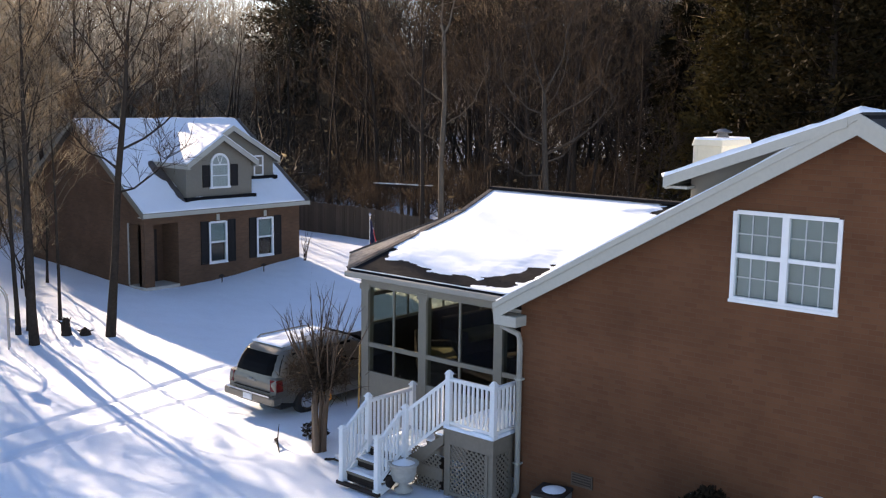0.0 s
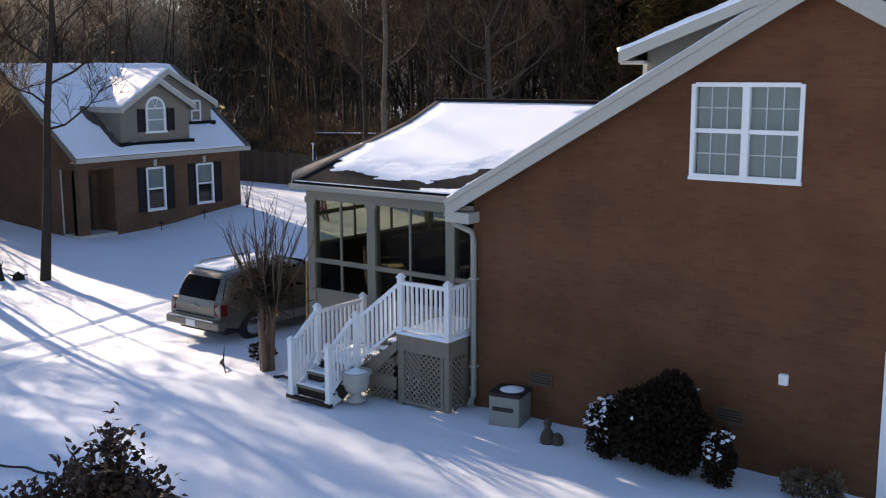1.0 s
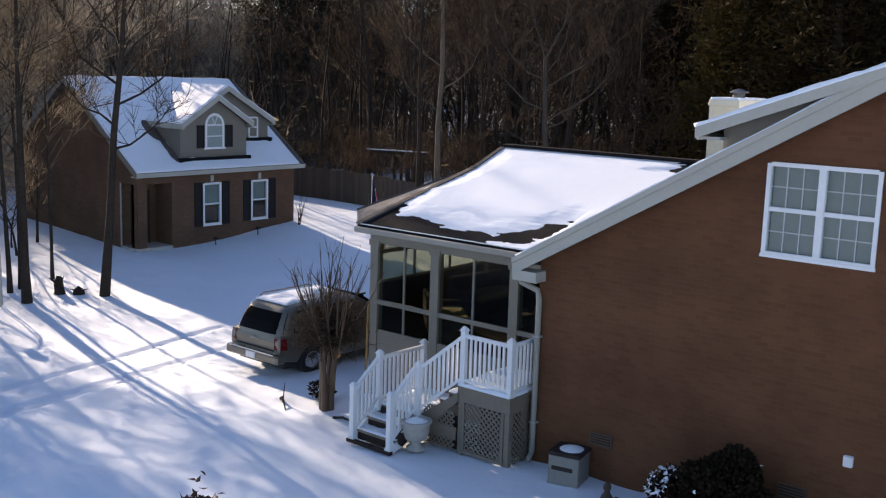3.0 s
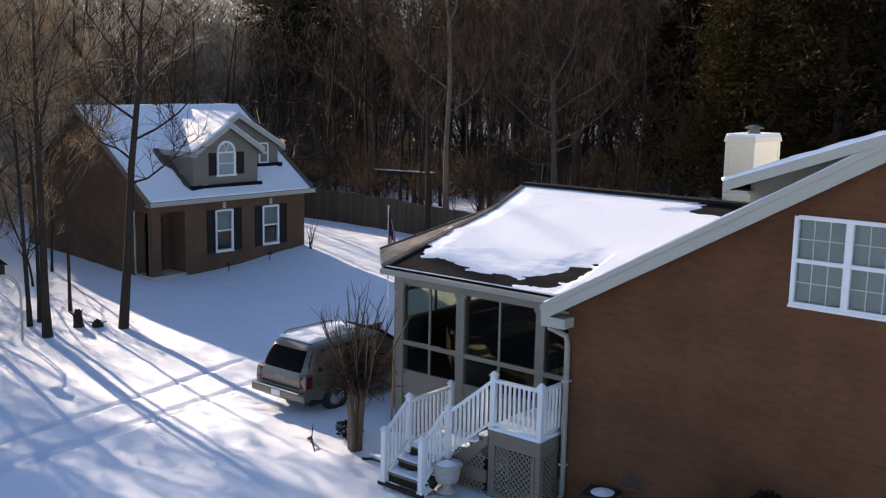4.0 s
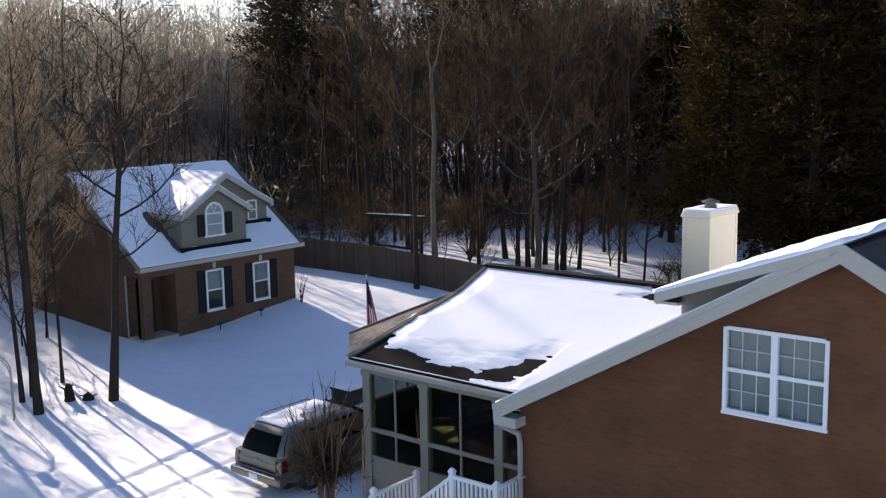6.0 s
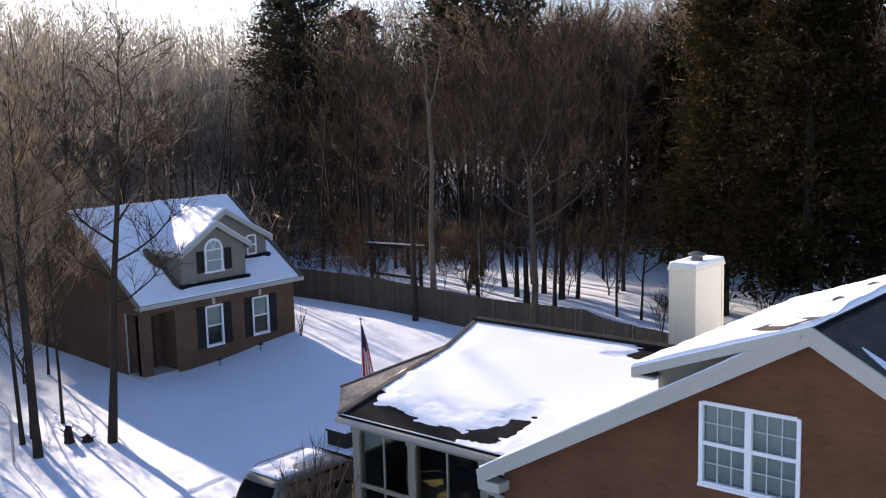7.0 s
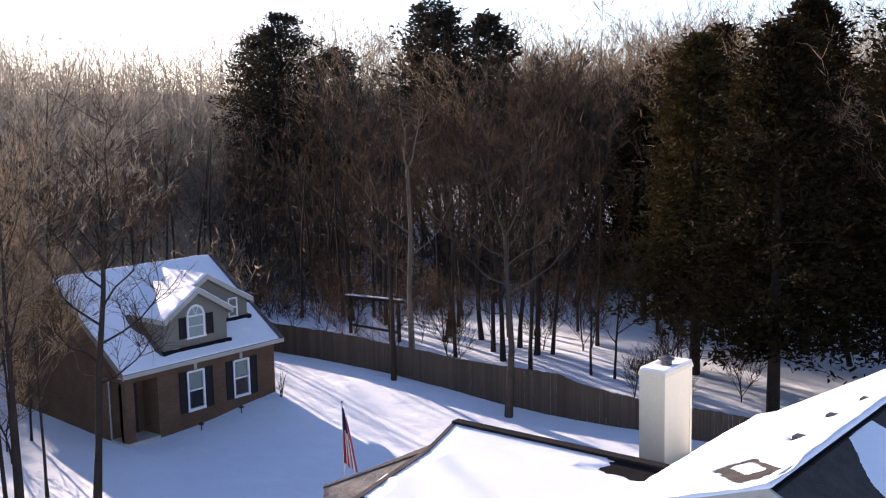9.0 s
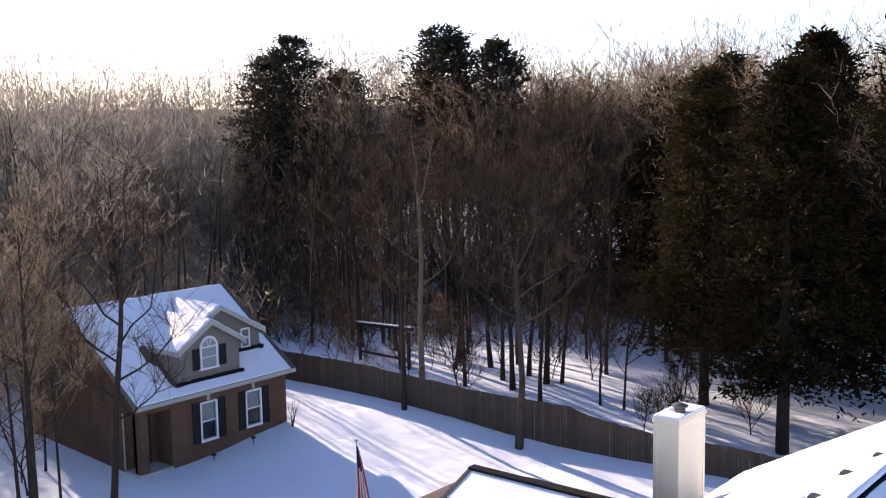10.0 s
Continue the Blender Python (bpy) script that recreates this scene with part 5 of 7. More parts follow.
def tree_thing(name, b, at, label, category, bark, twig_mat, group="", crown="crown", turn=0.0, scale=1.0):
    t = thing(name, (0, 0, 0), label, category, group)
    solid("trunk", b.v, b.f, bark, t, smooth=True)
    solid(crown, b.tv, b.tf, twig_mat, t)
    t.location, t.rotation_euler, t.scale = at, (0, 0, turn), (scale, scale, scale)
    return t


def on_ground(x, y):
    return (x, y, ground_z(x, y))


def plant(proto, x, y, turn, scale):
    ob = copy_thing(proto, pose(*on_ground(x, y), 0, 0, turn))
    ob.scale = (scale, scale, scale)
    return ob


def limbed_tree(label, x, y, seed, bark, stem, arms, drift=0.0, group="trees at the fence", shoots=10):
    """A tree with a drawn stem, rows of (height, radius), and arms: where they leave the stem, how far they reach across, how far they climb, thickness."""
    b = Brush(seed)
    r = b.rng
    across = Vector((0.76, 0.63, 0))
    pts = [across * drift * z + Vector((r.gauss(0, 0.05) * (z > 0), r.gauss(0, 0.05) * (z > 0), z - (0.15 if z == 0 else 0))) for z, _ in stem]
    b.limb(pts, [w * (1.3 if z == 0 else 1) for z, w in stem], 8)
    ends = []
    for z, reach, climb, w in arms:
        k = max(i for i in range(len(stem)) if stem[i][0] <= z)
        o = pts[k] if k == len(stem) - 1 else pts[k].lerp(pts[k + 1], (z - stem[k][0]) / (stem[k + 1][0] - stem[k][0]))
        depth = Vector((-0.63, 0.76, 0)) * r.uniform(-1.2, 1.2)
        way = (across * reach + depth * 0.6) * 0.5
        path = [o, o + way * 0.7 + Vector((0, 0, climb * 0.45)), o + way * 1.35 + Vector((0, 0, climb * 1.1)), o + way * 1.8 + Vector((0, 0, climb * 1.9)), o + way * 2.1 + Vector((0, 0, climb * 2.7))]
        path = [path[0]] + [q + Vector((r.gauss(0, 0.1), r.gauss(0, 0.1), r.gauss(0, 0.08))) for q in path[1:]]
        b.limb(path, [w, w * 0.8, w * 0.6, w * 0.42, w * 0.2], 6)
        ends.append((path, w))
    for path, w in ends:
        for _ in range(shoots):
            t = r.uniform(0.8, 3.99)
            q = path[int(t)].lerp(path[int(t) + 1], t % 1)
            sub, d = b.wander(q, Vector((r.gauss(0, 0.8), r.gauss(0, 0.8), r.uniform(0.1, 1.2))).normalized(), r.uniform(0.8, 1.9), 3, 0.25, 0.12)
            b.limb(sub, [w * 0.34, w * 0.25, w * 0.16, 0.005], 3)
            for _ in range(16):
                m = r.uniform(0.3, 2.99)
                e = sub[int(m)].lerp(sub[int(m) + 1], m % 1)
                b.twig(e, (d + Vector((r.gauss(0, 0.7), r.gauss(0, 0.7), r.gauss(0.1, 0.5)))).normalized(), r.uniform(0.3, 0.9), 0.008)
    tree_thing("tree", b, on_ground(x, y), label, "tree", bark, TWIG, group)


def woods():
    rng = random.Random(11)
    # trees that stand out singly
    singles = [
        (-18.75, 1.0, 12.0, 0.12, 0.3, 5), (-20.6, 1.8, 9.0, 0.06, 0.35, 6), (-20.3, 1.3, 9.5, 0.07, 0.35, 7),
        (-20.5, -1.35, 11.0, 0.11, 0.3, 8), (-20.4, -2.3, 12.0, 0.14, 0.3, 9), (-22.5, 0.3, 10.0, 0.09, 0.3, 10), (-24.0, -1.5, 11.5, 0.11, 0.3, 12), (-22.0, -2.6, 10.0, 0.08, 0.35, 14), (-21.2, 3.2, 8.0, 0.05, 0.35, 15)]
    for x, y, hgt, rad, clear, seed in singles:
        b = grow_tree(seed, hgt, rad, 0.45 if seed in (5, 6, 7, 10, 15) else clear, {5: 16, 6: 12, 7: 14, 10: 18, 15: 12, 8: 28, 9: 30, 12: 26}.get(seed, 20), 15, {8: 1.2, 9: 1.3}.get(seed, 0.95), 7, twig_w=0.007, limb_k=0.4, bend=0.02, sub=6, lean=0.0)
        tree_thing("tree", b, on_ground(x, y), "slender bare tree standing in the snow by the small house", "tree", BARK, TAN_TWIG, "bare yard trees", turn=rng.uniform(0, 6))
    limbed_tree("slender dark tree with crooked limbs before the small house", -18.2, 3.2, 3, BARK, [(0, 0.13), (2.5, 0.115), (5.0, 0.1), (7.4, 0.08), (9.4, 0.05)], [
        (4.5, 1.5, 0.5, 0.04), (5.2, -1.3, 0.6, 0.04), (5.8, 1.8, 0.7, 0.045), (6.4, -1.7, 0.8, 0.045), (7.0, 1.3, 1.0, 0.04), (7.6, -1.2, 1.0, 0.04), (8.2, 1.0, 1.2, 0.035), (8.8, -0.7, 1.2, 0.03), (9.4, 0.3, 1.3, 0.04)], drift=0.085, group="bare yard trees", shoots=13)
    # stand of bare trees added west of the yard so their crowns shade the lawn
    west = [grow_tree(420 + k, 12.0 + 0.7 * k, 0.12, 0.25, 24, 12, 1.1, 6, twig_w=0.012, limb_k=0.45, bend=0.05, lean=0.05, sub=6) for k in range(3)]
    firsts = []
    for x, y in ((-28.5, -1.2), (-31.0, -3.0), (-33.5, 0.2), (-36.5, -1.6), (-38.0, 1.6), (-41.0, -0.2), (-43.0, 2.8), (-30.0, -4.6), (-35.0, -4.0), (-40.5, -2.6), (-27.0, -3.4), (-29.8, 0.0), (-32.6, -2.0), (-35.2, 2.0), (-39.8, 3.4), (-44.6, 4.6), (-46.2, 2.2), (-26.0, -6.0)):
        if len(firsts) < 3:
            firsts.append(tree_thing("tree", west[len(firsts)], on_ground(x, y), "bare tree added west of the yard, its dense twiggy crown shading the lawn", "tree", BARK, TAN_TWIG, "bare trees west of the yard"))
        else:
            plant(firsts[int(-x) % 3], x, y, rng.uniform(0, 360), rng.uniform(0.85, 1.05))
    small = [grow_tree(400 + k, 3.6 + 0.5 * k, 0.03 + 0.004 * k, 0.2, 10, 5, 0.9, 5, twig_w=0.006, limb_k=0.6, bend=0.12, lean=0.2) for k in range(4)]
    first = []
    for i in range(46):
        x, y = rng.uniform(-35, -22.5), rng.uniform(-8, 6)
        if x > -24 and y > 2:
            continue
        if len(first) < 4:
            first.append(tree_thing("sapling", small[len(first)], on_ground(x, y), "thin bare sapling at the edge of the yard", "sapling", BARK, TAN_TWIG, "saplings by the yard"))
        else:
            plant(first[i % 4], x, y, rng.uniform(0, 360), rng.uniform(0.7, 1.2))
    limbed_tree("tall pale barked tree forking high above the fence", -20.45, 21.5, 21, PALE_BARK, [(0, 0.13), (4.0, 0.115), (6.8, 0.1), (9.6, 0.085)], [
        (9.6, -0.35, 1.3, 0.06), (9.6, 0.45, 1.0, 0.06), (6.6, -2.6, 1.1, 0.045), (5.6, 1.9, 1.0, 0.035), (4.6, -1.6, 0.7, 0.03)])
    limbed_tree("spreading grey barked tree in front of the fence", -13.75, 19.9, 22, GREY_BARK, [(0, 0.15), (3.0, 0.13), (5.6, 0.11), (7.6, 0.08)], [
        (7.6, -0.9, 1.2, 0.055), (7.6, 1.0, 1.3, 0.055), (5.2, 3.0, 1.0, 0.055), (5.6, -2.4, 0.9, 0.05), (6.4, 2.2, 0.8, 0.045), (6.8, -1.9, 0.8, 0.045), (4.4, -2.0, 0.4, 0.035), (4.9, 1.8, 0.7, 0.04), (7.0, 0.9, 1.2, 0.035)])
    limbed_tree("slim dark tree in front of the fence", -20.3, 20.0, 23, BARK, [(0, 0.11), (3.0, 0.09), (6.0, 0.07), (9.0, 0.04)], [
        (5.2, -1.2, 1.5, 0.035), (6.0, 1.1, 1.6, 0.035), (7.2, -0.8, 1.7, 0.03), (9.0, 0.4, 1.8, 0.03)])
    for i, (x, y) in enumerate(((-13.8, 26.6), (-12.6, 26.7), (-17.2, 28.5), (-17.8, 28.0), (-19.5, 28.9), (-20.1, 27.4), (-22.2, 29.2), (-24.1, 28.9), (-23.4, 27.6), (-29.1, 29.2), (-31.6, 28.8), (-25.6, 25.7), (-26.4, 26.6), (-18.6, 26.2))):
        b = grow_tree(60 + i, (6.5 if i < 2 else rng.uniform(11, 16)), (0.06 if i < 2 else rng.uniform(0.08, 0.15)), rng.uniform(0.25, 0.4), 16, 7, 0.95, 6, twig_w=0.011, lean=0.07, limb_k=0.55, bend=0.08)
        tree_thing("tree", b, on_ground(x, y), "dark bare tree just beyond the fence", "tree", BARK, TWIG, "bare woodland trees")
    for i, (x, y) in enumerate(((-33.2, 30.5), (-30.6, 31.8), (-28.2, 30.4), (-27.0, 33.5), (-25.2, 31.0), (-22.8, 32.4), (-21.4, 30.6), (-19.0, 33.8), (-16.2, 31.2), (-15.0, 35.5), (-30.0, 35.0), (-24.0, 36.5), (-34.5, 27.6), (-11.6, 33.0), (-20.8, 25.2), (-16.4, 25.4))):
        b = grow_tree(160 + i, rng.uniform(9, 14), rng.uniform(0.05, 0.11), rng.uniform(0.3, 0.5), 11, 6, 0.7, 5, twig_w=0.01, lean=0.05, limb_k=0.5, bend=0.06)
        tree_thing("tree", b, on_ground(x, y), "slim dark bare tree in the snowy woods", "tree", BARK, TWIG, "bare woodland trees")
    # the woods: full crowns, grey on the sunny side and brown in the middle
    protos = []
    for k in range(9):
        hgt = (17, 18, 16, 19, 16.5, 17.5, 15, 18.5, 16)[k]
        b = grow_tree(100 + k, hgt, rng.uniform(0.1, 0.17), rng.uniform(0.12, 0.28), 24, 14, 1.0, 5, twig_w=0.012, lean=0.16, sub=6, limb_k=0.42, bend=0.12)
        protos.append(b)
    made, spots, tries = {}, [], 0
    while len(spots) < 270 and tries < 14000:
        tries += 1
        az, dist = radians(rng.uniform(98, 163)), rng.uniform(40, 96)
        x, y = 11 + dist * math.cos(az), -15 + dist * math.sin(az)
        if y < fence_y(x) + 3 and x > -36:
            continue
        deep = -0.785 * x + 0.62 * y - 44
        fall = y - 0.34 * (-15 - x)
        low = 18.0
        # only low growth where the sun comes through to the lawns
        if -9 < fall < 21.5:
            low = 0.29 * (-19 - x) / 0.947 if x < -50 else 0
        elif 21.5 <= fall < 36:
            low = min(0.26 * deep + 2.5, 19)
        if low < 5 or (deep < 1 and rng.random() < 0.85):
            continue
        if -19 < x < -2 and y < 40 and rng.random() < 0.85:
            continue
        if any((x - a) ** 2 + (y - c) ** 2 < 2.6 for a, c in spots):
            continue
        spots.append((x, y))
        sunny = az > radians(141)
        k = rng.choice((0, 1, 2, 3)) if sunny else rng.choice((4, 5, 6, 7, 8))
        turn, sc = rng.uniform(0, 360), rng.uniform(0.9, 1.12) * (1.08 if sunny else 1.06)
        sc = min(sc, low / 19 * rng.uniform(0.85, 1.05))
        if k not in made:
            # the grey and gold crowns carry sunlight in their colour
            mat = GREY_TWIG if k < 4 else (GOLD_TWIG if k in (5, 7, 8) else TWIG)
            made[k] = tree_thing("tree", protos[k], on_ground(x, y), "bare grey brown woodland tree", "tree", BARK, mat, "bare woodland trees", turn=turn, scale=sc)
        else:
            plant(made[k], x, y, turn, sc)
    # slim poles and brush beyond the fence, striping the snow with their shadows
    poles = [grow_tree(440 + k, 11.0 + 0.8 * k, 0.07 + 0.01 * k, 0.45, 7, 5, 0.5, 5, twig_w=0.01, lean=0.06, sub=3, limb_k=0.4, bend=0.06) for k in range(4)]
    firsts = []
    for i in range(48):
        x, y = rng.uniform(-54, -26), rng.uniform(27, 46)
        if len(firsts) < 4:
            firsts.append(tree_thing("tree", poles[len(firsts)], on_ground(x, y), "slim dark pole of a tree in the woods", "tree", BARK, TWIG, "bare woodland trees"))
        else:
            plant(firsts[i % 4], x, y, rng.uniform(0, 360), rng.uniform(0.75, 1.1))
    for x, y in ((-36.5, 19.4), (-38.2, 21.2), (-40.5, 20.3), (-42.0, 22.6), (-44.0, 21.4), (-39.4, 23.4), (-46.0, 24.0), (-37.4, 17.8), (-43.0, 19.6)):
        plant(firsts[int(-x) % 4], x, y, rng.uniform(0, 360), rng.uniform(0.8, 1.0))
    brush = [grow_tree(460 + k, 2.2 + 0.6 * k, 0.02 + 0.004 * k, 0.1, 12, 8, 1.2, 4, twig_w=0.007, lean=0.25, sub=4, limb_k=0.6, bend=0.16) for k in range(3)]
    firsts = []
    for i in range(34):
        x, y = (rng.uniform(-34, -21), rng.uniform(22.3, 31)) if i < 16 else (rng.uniform(-24, -6), rng.uniform(23, 36))
        if len(firsts) < 3:
            firsts.append(tree_thing("sapling", brush[len(firsts)], on_ground(x, y), "twiggy bare sapling among the woodland trunks", "sapling", BARK, TWIG, "brush beyond the fence"))
        else:
            plant(firsts[i % 3], x, y, rng.uniform(0, 360), rng.uniform(0.7, 1.3))
    # cedars and pines
    cedars = [(-4.5, 25.3, 15.5, 0.28, 4.6), (-9.7, 29.0, 15.2, 0.25, 4.0), (0.5, 27.5, 16.0, 0.28, 4.8), (-1.5, 33.0, 18.0, 0.3, 5.0), (-7.0, 35.5, 17.0, 0.28, 4.6), (4.5, 33.0, 17.5, 0.3, 4.8),
              (-14.5, 42.0, 16.5, 0.28, 4.4), (-20.5, 46.0, 15.5, 0.28, 4.4), (-17.5, 38.5, 12.0, 0.2, 3.4), (-11.0, 47.0, 17.5, 0.28, 4.6),
              (-58.5, 48.5, 20.6, 0.3, 6.8), (-62.8, 49.5, 19.0, 0.3, 6.0), (-56.0, 52.5, 17.5, 0.3, 6.6)]
    for i, (x, y, hgt, rad, crown) in enumerate(cedars):
        b = grow_cedar(300 + i, hgt, rad, crown, (820 if i < 3 else 600) if i < 6 else (900 if x < -50 else 520), 0.165 if i < 6 else 0.16, 0.15 if i < 6 else 0.19, 25 if i < 6 else 16)
        # foliage colour brings in haze far off and sun on two cedars
        tree_thing("cedar", b, on_ground(x, y), "tall dark evergreen cedar in the woods", "tree", BARK, HAZY_CEDAR if x < -50 else SUNLIT_CEDAR if i in (1, 6) else CEDAR, "dark cedars", crown="foliage")
    for i, (x, y, hgt, crown) in enumerate(((-38.8, 45.5, 19.9, 3.6), (-37.0, 44.5, 19.0, 3.0), (-33.2, 45.0, 18.6, 2.7))):
        b = grow_cedar(330 + i, hgt, 0.25, crown, 420, 0.52, 0.2, 14, dome=True)
        tree_thing("pine", b, on_ground(x, y), "tall pine with a rounded dark crown above the woods", "tree", BARK, HAZY_CEDAR, "pines", crown="foliage")
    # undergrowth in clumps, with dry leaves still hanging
    # the sunny sector gets the paler brush, sunlight put into its colour
    for name, seed, mat, lo, hi, count in (("thicket", 76, BRUSH, 98, 141, 800), ("thicket", 78, SUN_BRUSH, 141, 165, 1000)):
        b, leaf = Brush(seed), Brush(seed + 10)
        r = b.rng
        while count:
            az, dist = radians(r.uniform(lo, hi)), r.uniform(42, 96)
            x, y = 11 + dist * math.cos(az), -15 + dist * math.sin(az)
            deep = -0.785 * x + 0.62 * y - 44
            if (deep < 0 and x > -36) or y < fence_y(x) + 2 and x > -36 or x > -33 and y < 20:
                continue
            fall = y - 0.34 * (-15 - x)
            top = min(8.0, 0.26 * max(0.0, -22 - x)) if fall < 21.5 else min(8.0, 0.26 * max(deep, 0) + 2.2)
            if top < 1.2:
                continue
            count -= 1
            top *= r.uniform(0.55, 1.0)
            o, wide = Vector((x, y, ground_z(x, y) - 0.1)), 0.5 + top * 0.22
            for _ in range(5):
                b.twig(o + Vector((r.gauss(0, 0.2), r.gauss(0, 0.2), 0)), Vector((r.gauss(0, 0.3), r.gauss(0, 0.3), 1)).normalized(), top * r.uniform(0.6, 1.0), 0.025)
            for _ in range(46):
                p = o + Vector((r.gauss(0, wide), r.gauss(0, wide), top * r.uniform(0.03, 0.9)))
                b.twig(p, Vector((r.uniform(-1, 1), r.uniform(-1, 1), r.uniform(-0.1, 1.4))).normalized(), r.uniform(0.5, 1.7), 0.02)
            for _ in range(r.choice((0, 0, 0, 0, 3, 9) if seed == 76 else (0, 0, 4, 8, 14))):
                p = o + Vector((r.gauss(0, wide), r.gauss(0, wide), top * r.uniform(0.2, 0.9)))
                leaf.twig(p, Vector((r.uniform(-1, 1), r.uniform(-1, 1), r.uniform(-1, 0.4))).normalized(), r.uniform(0.2, 0.42), 0.09)
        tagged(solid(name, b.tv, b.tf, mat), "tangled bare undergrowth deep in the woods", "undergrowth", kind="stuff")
        tagged(solid("dry_leaves", leaf.tv, leaf.tf, DRY_LEAF), "withered tan leaves hanging in the undergrowth", "leaves", kind="stuff")
    for x, y, hgt, seed in ((-36.0, 15.6, 13.0, 91), (-34.0, 10.9, 15.0, 92), (-37.5, 11.6, 15.5, 93)):
        tb = grow_tree(seed, hgt, 0.13, 0.35, 26, 10, 1.0, 6, twig_w=0.011, limb_k=0.5, bend=0.05, sub=5)
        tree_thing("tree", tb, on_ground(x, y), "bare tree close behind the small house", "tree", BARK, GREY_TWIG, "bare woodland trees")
    b = Brush(77)
    r = b.rng
    for n in range(800):
        az, dist = radians(r.uniform(92, 168) if n < 480 else r.uniform(136, 166)), r.uniform(94, 150)
        x, y = 11 + dist * math.cos(az), -15 + dist * math.sin(az)
        o = Vector((x, y, ground_z(x, y)))
        hgt = r.uniform(13, 21) * 1.2 if az > radians(142) else r.uniform(17, 22.5)
        fall = y - 0.34 * (-15 - x)
        if -9 < fall < 36:
            hgt = min(hgt, 0.285 * (-19 - x))
        b.limb([o, o + Vector((r.gauss(0, 0.6), r.gauss(0, 0.6), hgt * 0.6)), o + Vector((r.gauss(0, 0.8), r.gauss(0, 0.8), hgt))], [0.1, 0.06, 0.02], 3)
        for _ in range(190):
            t = r.uniform(0.05, 0.98)
            p = o + Vector((r.gauss(0, 1.7), r.gauss(0, 1.7), hgt * t))
            b.twig(p, Vector((r.uniform(-1, 1), r.uniform(-1, 1), r.uniform(0.2, 1.6))).normalized(), r.uniform(0.7, 2.0), 0.034)
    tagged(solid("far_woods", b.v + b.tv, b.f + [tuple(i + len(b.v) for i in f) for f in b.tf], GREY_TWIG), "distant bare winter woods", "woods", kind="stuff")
    # wooded ridge closing the distance
    verts, faces = [], []
    for i in range(241):
        az = radians(60 + 130 * i / 240)
        for j in range(4):
            d = 165 + 12 * j
            z = (-2, 8, 13.5, 16.5)[j] + 0.7 * nz(i * 0.35, j, 0, 1.0) + 0.5 * nz(i, j, 3, 1.3)
            verts.append((11 + d * math.cos(az), -15 + d * math.sin(az), z))
    for i in range(240):
        for j in range(3):
            k = i * 4 + j
            faces.append((k, k + 4, k + 5, k + 1))
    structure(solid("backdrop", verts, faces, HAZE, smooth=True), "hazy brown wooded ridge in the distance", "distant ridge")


woods()


# ---- crape myrtle ----
def crape():
    at = (-4.6, -0.45, -0.05)
    t = thing("crape_myrtle", (0, 0, 0), "pruned bare crape myrtle with smooth tan stems and a tangled head", "tree")
    crown = Brush(42)
    q = crown.rng
    for k in range(4):
        b = Brush(41 + k * 7)
        r = b.rng
        a = k * 1.57 + 0.35
        base = Vector((0.07 * math.cos(a), 0.07 * math.sin(a), -0.1))
        pts, d = b.wander(base, Vector((0.09 * math.cos(a), 0.09 * math.sin(a), 1)).normalized(), 1.42 + 0.08 * k, 5, 0.07, 0.05)
        b.limb(pts, [0.085, 0.07, 0.06, 0.055, 0.05, 0.06], 8)
        stem = solid("stem", b.v, b.f, CRAPE, t, smooth=True)
        for j in range(9):
            aa = r.uniform(0, 6.28)
            dd = Vector((0.6 * math.cos(aa) + 0.2 * math.cos(a), 0.6 * math.sin(aa) + 0.2 * math.sin(a), r.uniform(0.8, 1.4))).normalized()
            p2, d2 = b.wander(pts[-1 - (j % 2)] + Vector((r.gauss(0, 0.04), r.gauss(0, 0.04), -0.02)), dd, r.uniform(1.2, 2.0), 5, 0.09, 0.12)
            b.v, b.f = [], []
            b.limb(p2, [0.027, 0.024, 0.02, 0.016, 0.011, 0.005], 4)
            solid("branch", b.v, b.f, CRAPE, stem, smooth=True)
            for _ in range(7):
                m = r.uniform(0.2, 1) * 5
                e = p2[int(min(m, 4.99))].lerp(p2[int(min(m, 4.99)) + 1], m % 1)
                crown.twig(e, (d2 + Vector((r.gauss(0, 0.45), r.gauss(0, 0.45), 0.3))).normalized(), r.uniform(0.2, 0.6), 0.006)
    # tangle of old seed heads and shoots round the pruned knuckles
    for _ in range(1900):
        e = Vector((q.gauss(0, 0.27), q.gauss(0, 0.27), 1.6 + q.gauss(0, 0.2)))
        crown.twig(e, Vector((q.uniform(-1, 1), q.uniform(-1, 1), q.uniform(-0.8, 1.0))).normalized(), q.uniform(0.12, 0.4), 0.008)
    solid("crown", crown.tv, crown.tf, TWIG, t)
    t.location = at


crape()


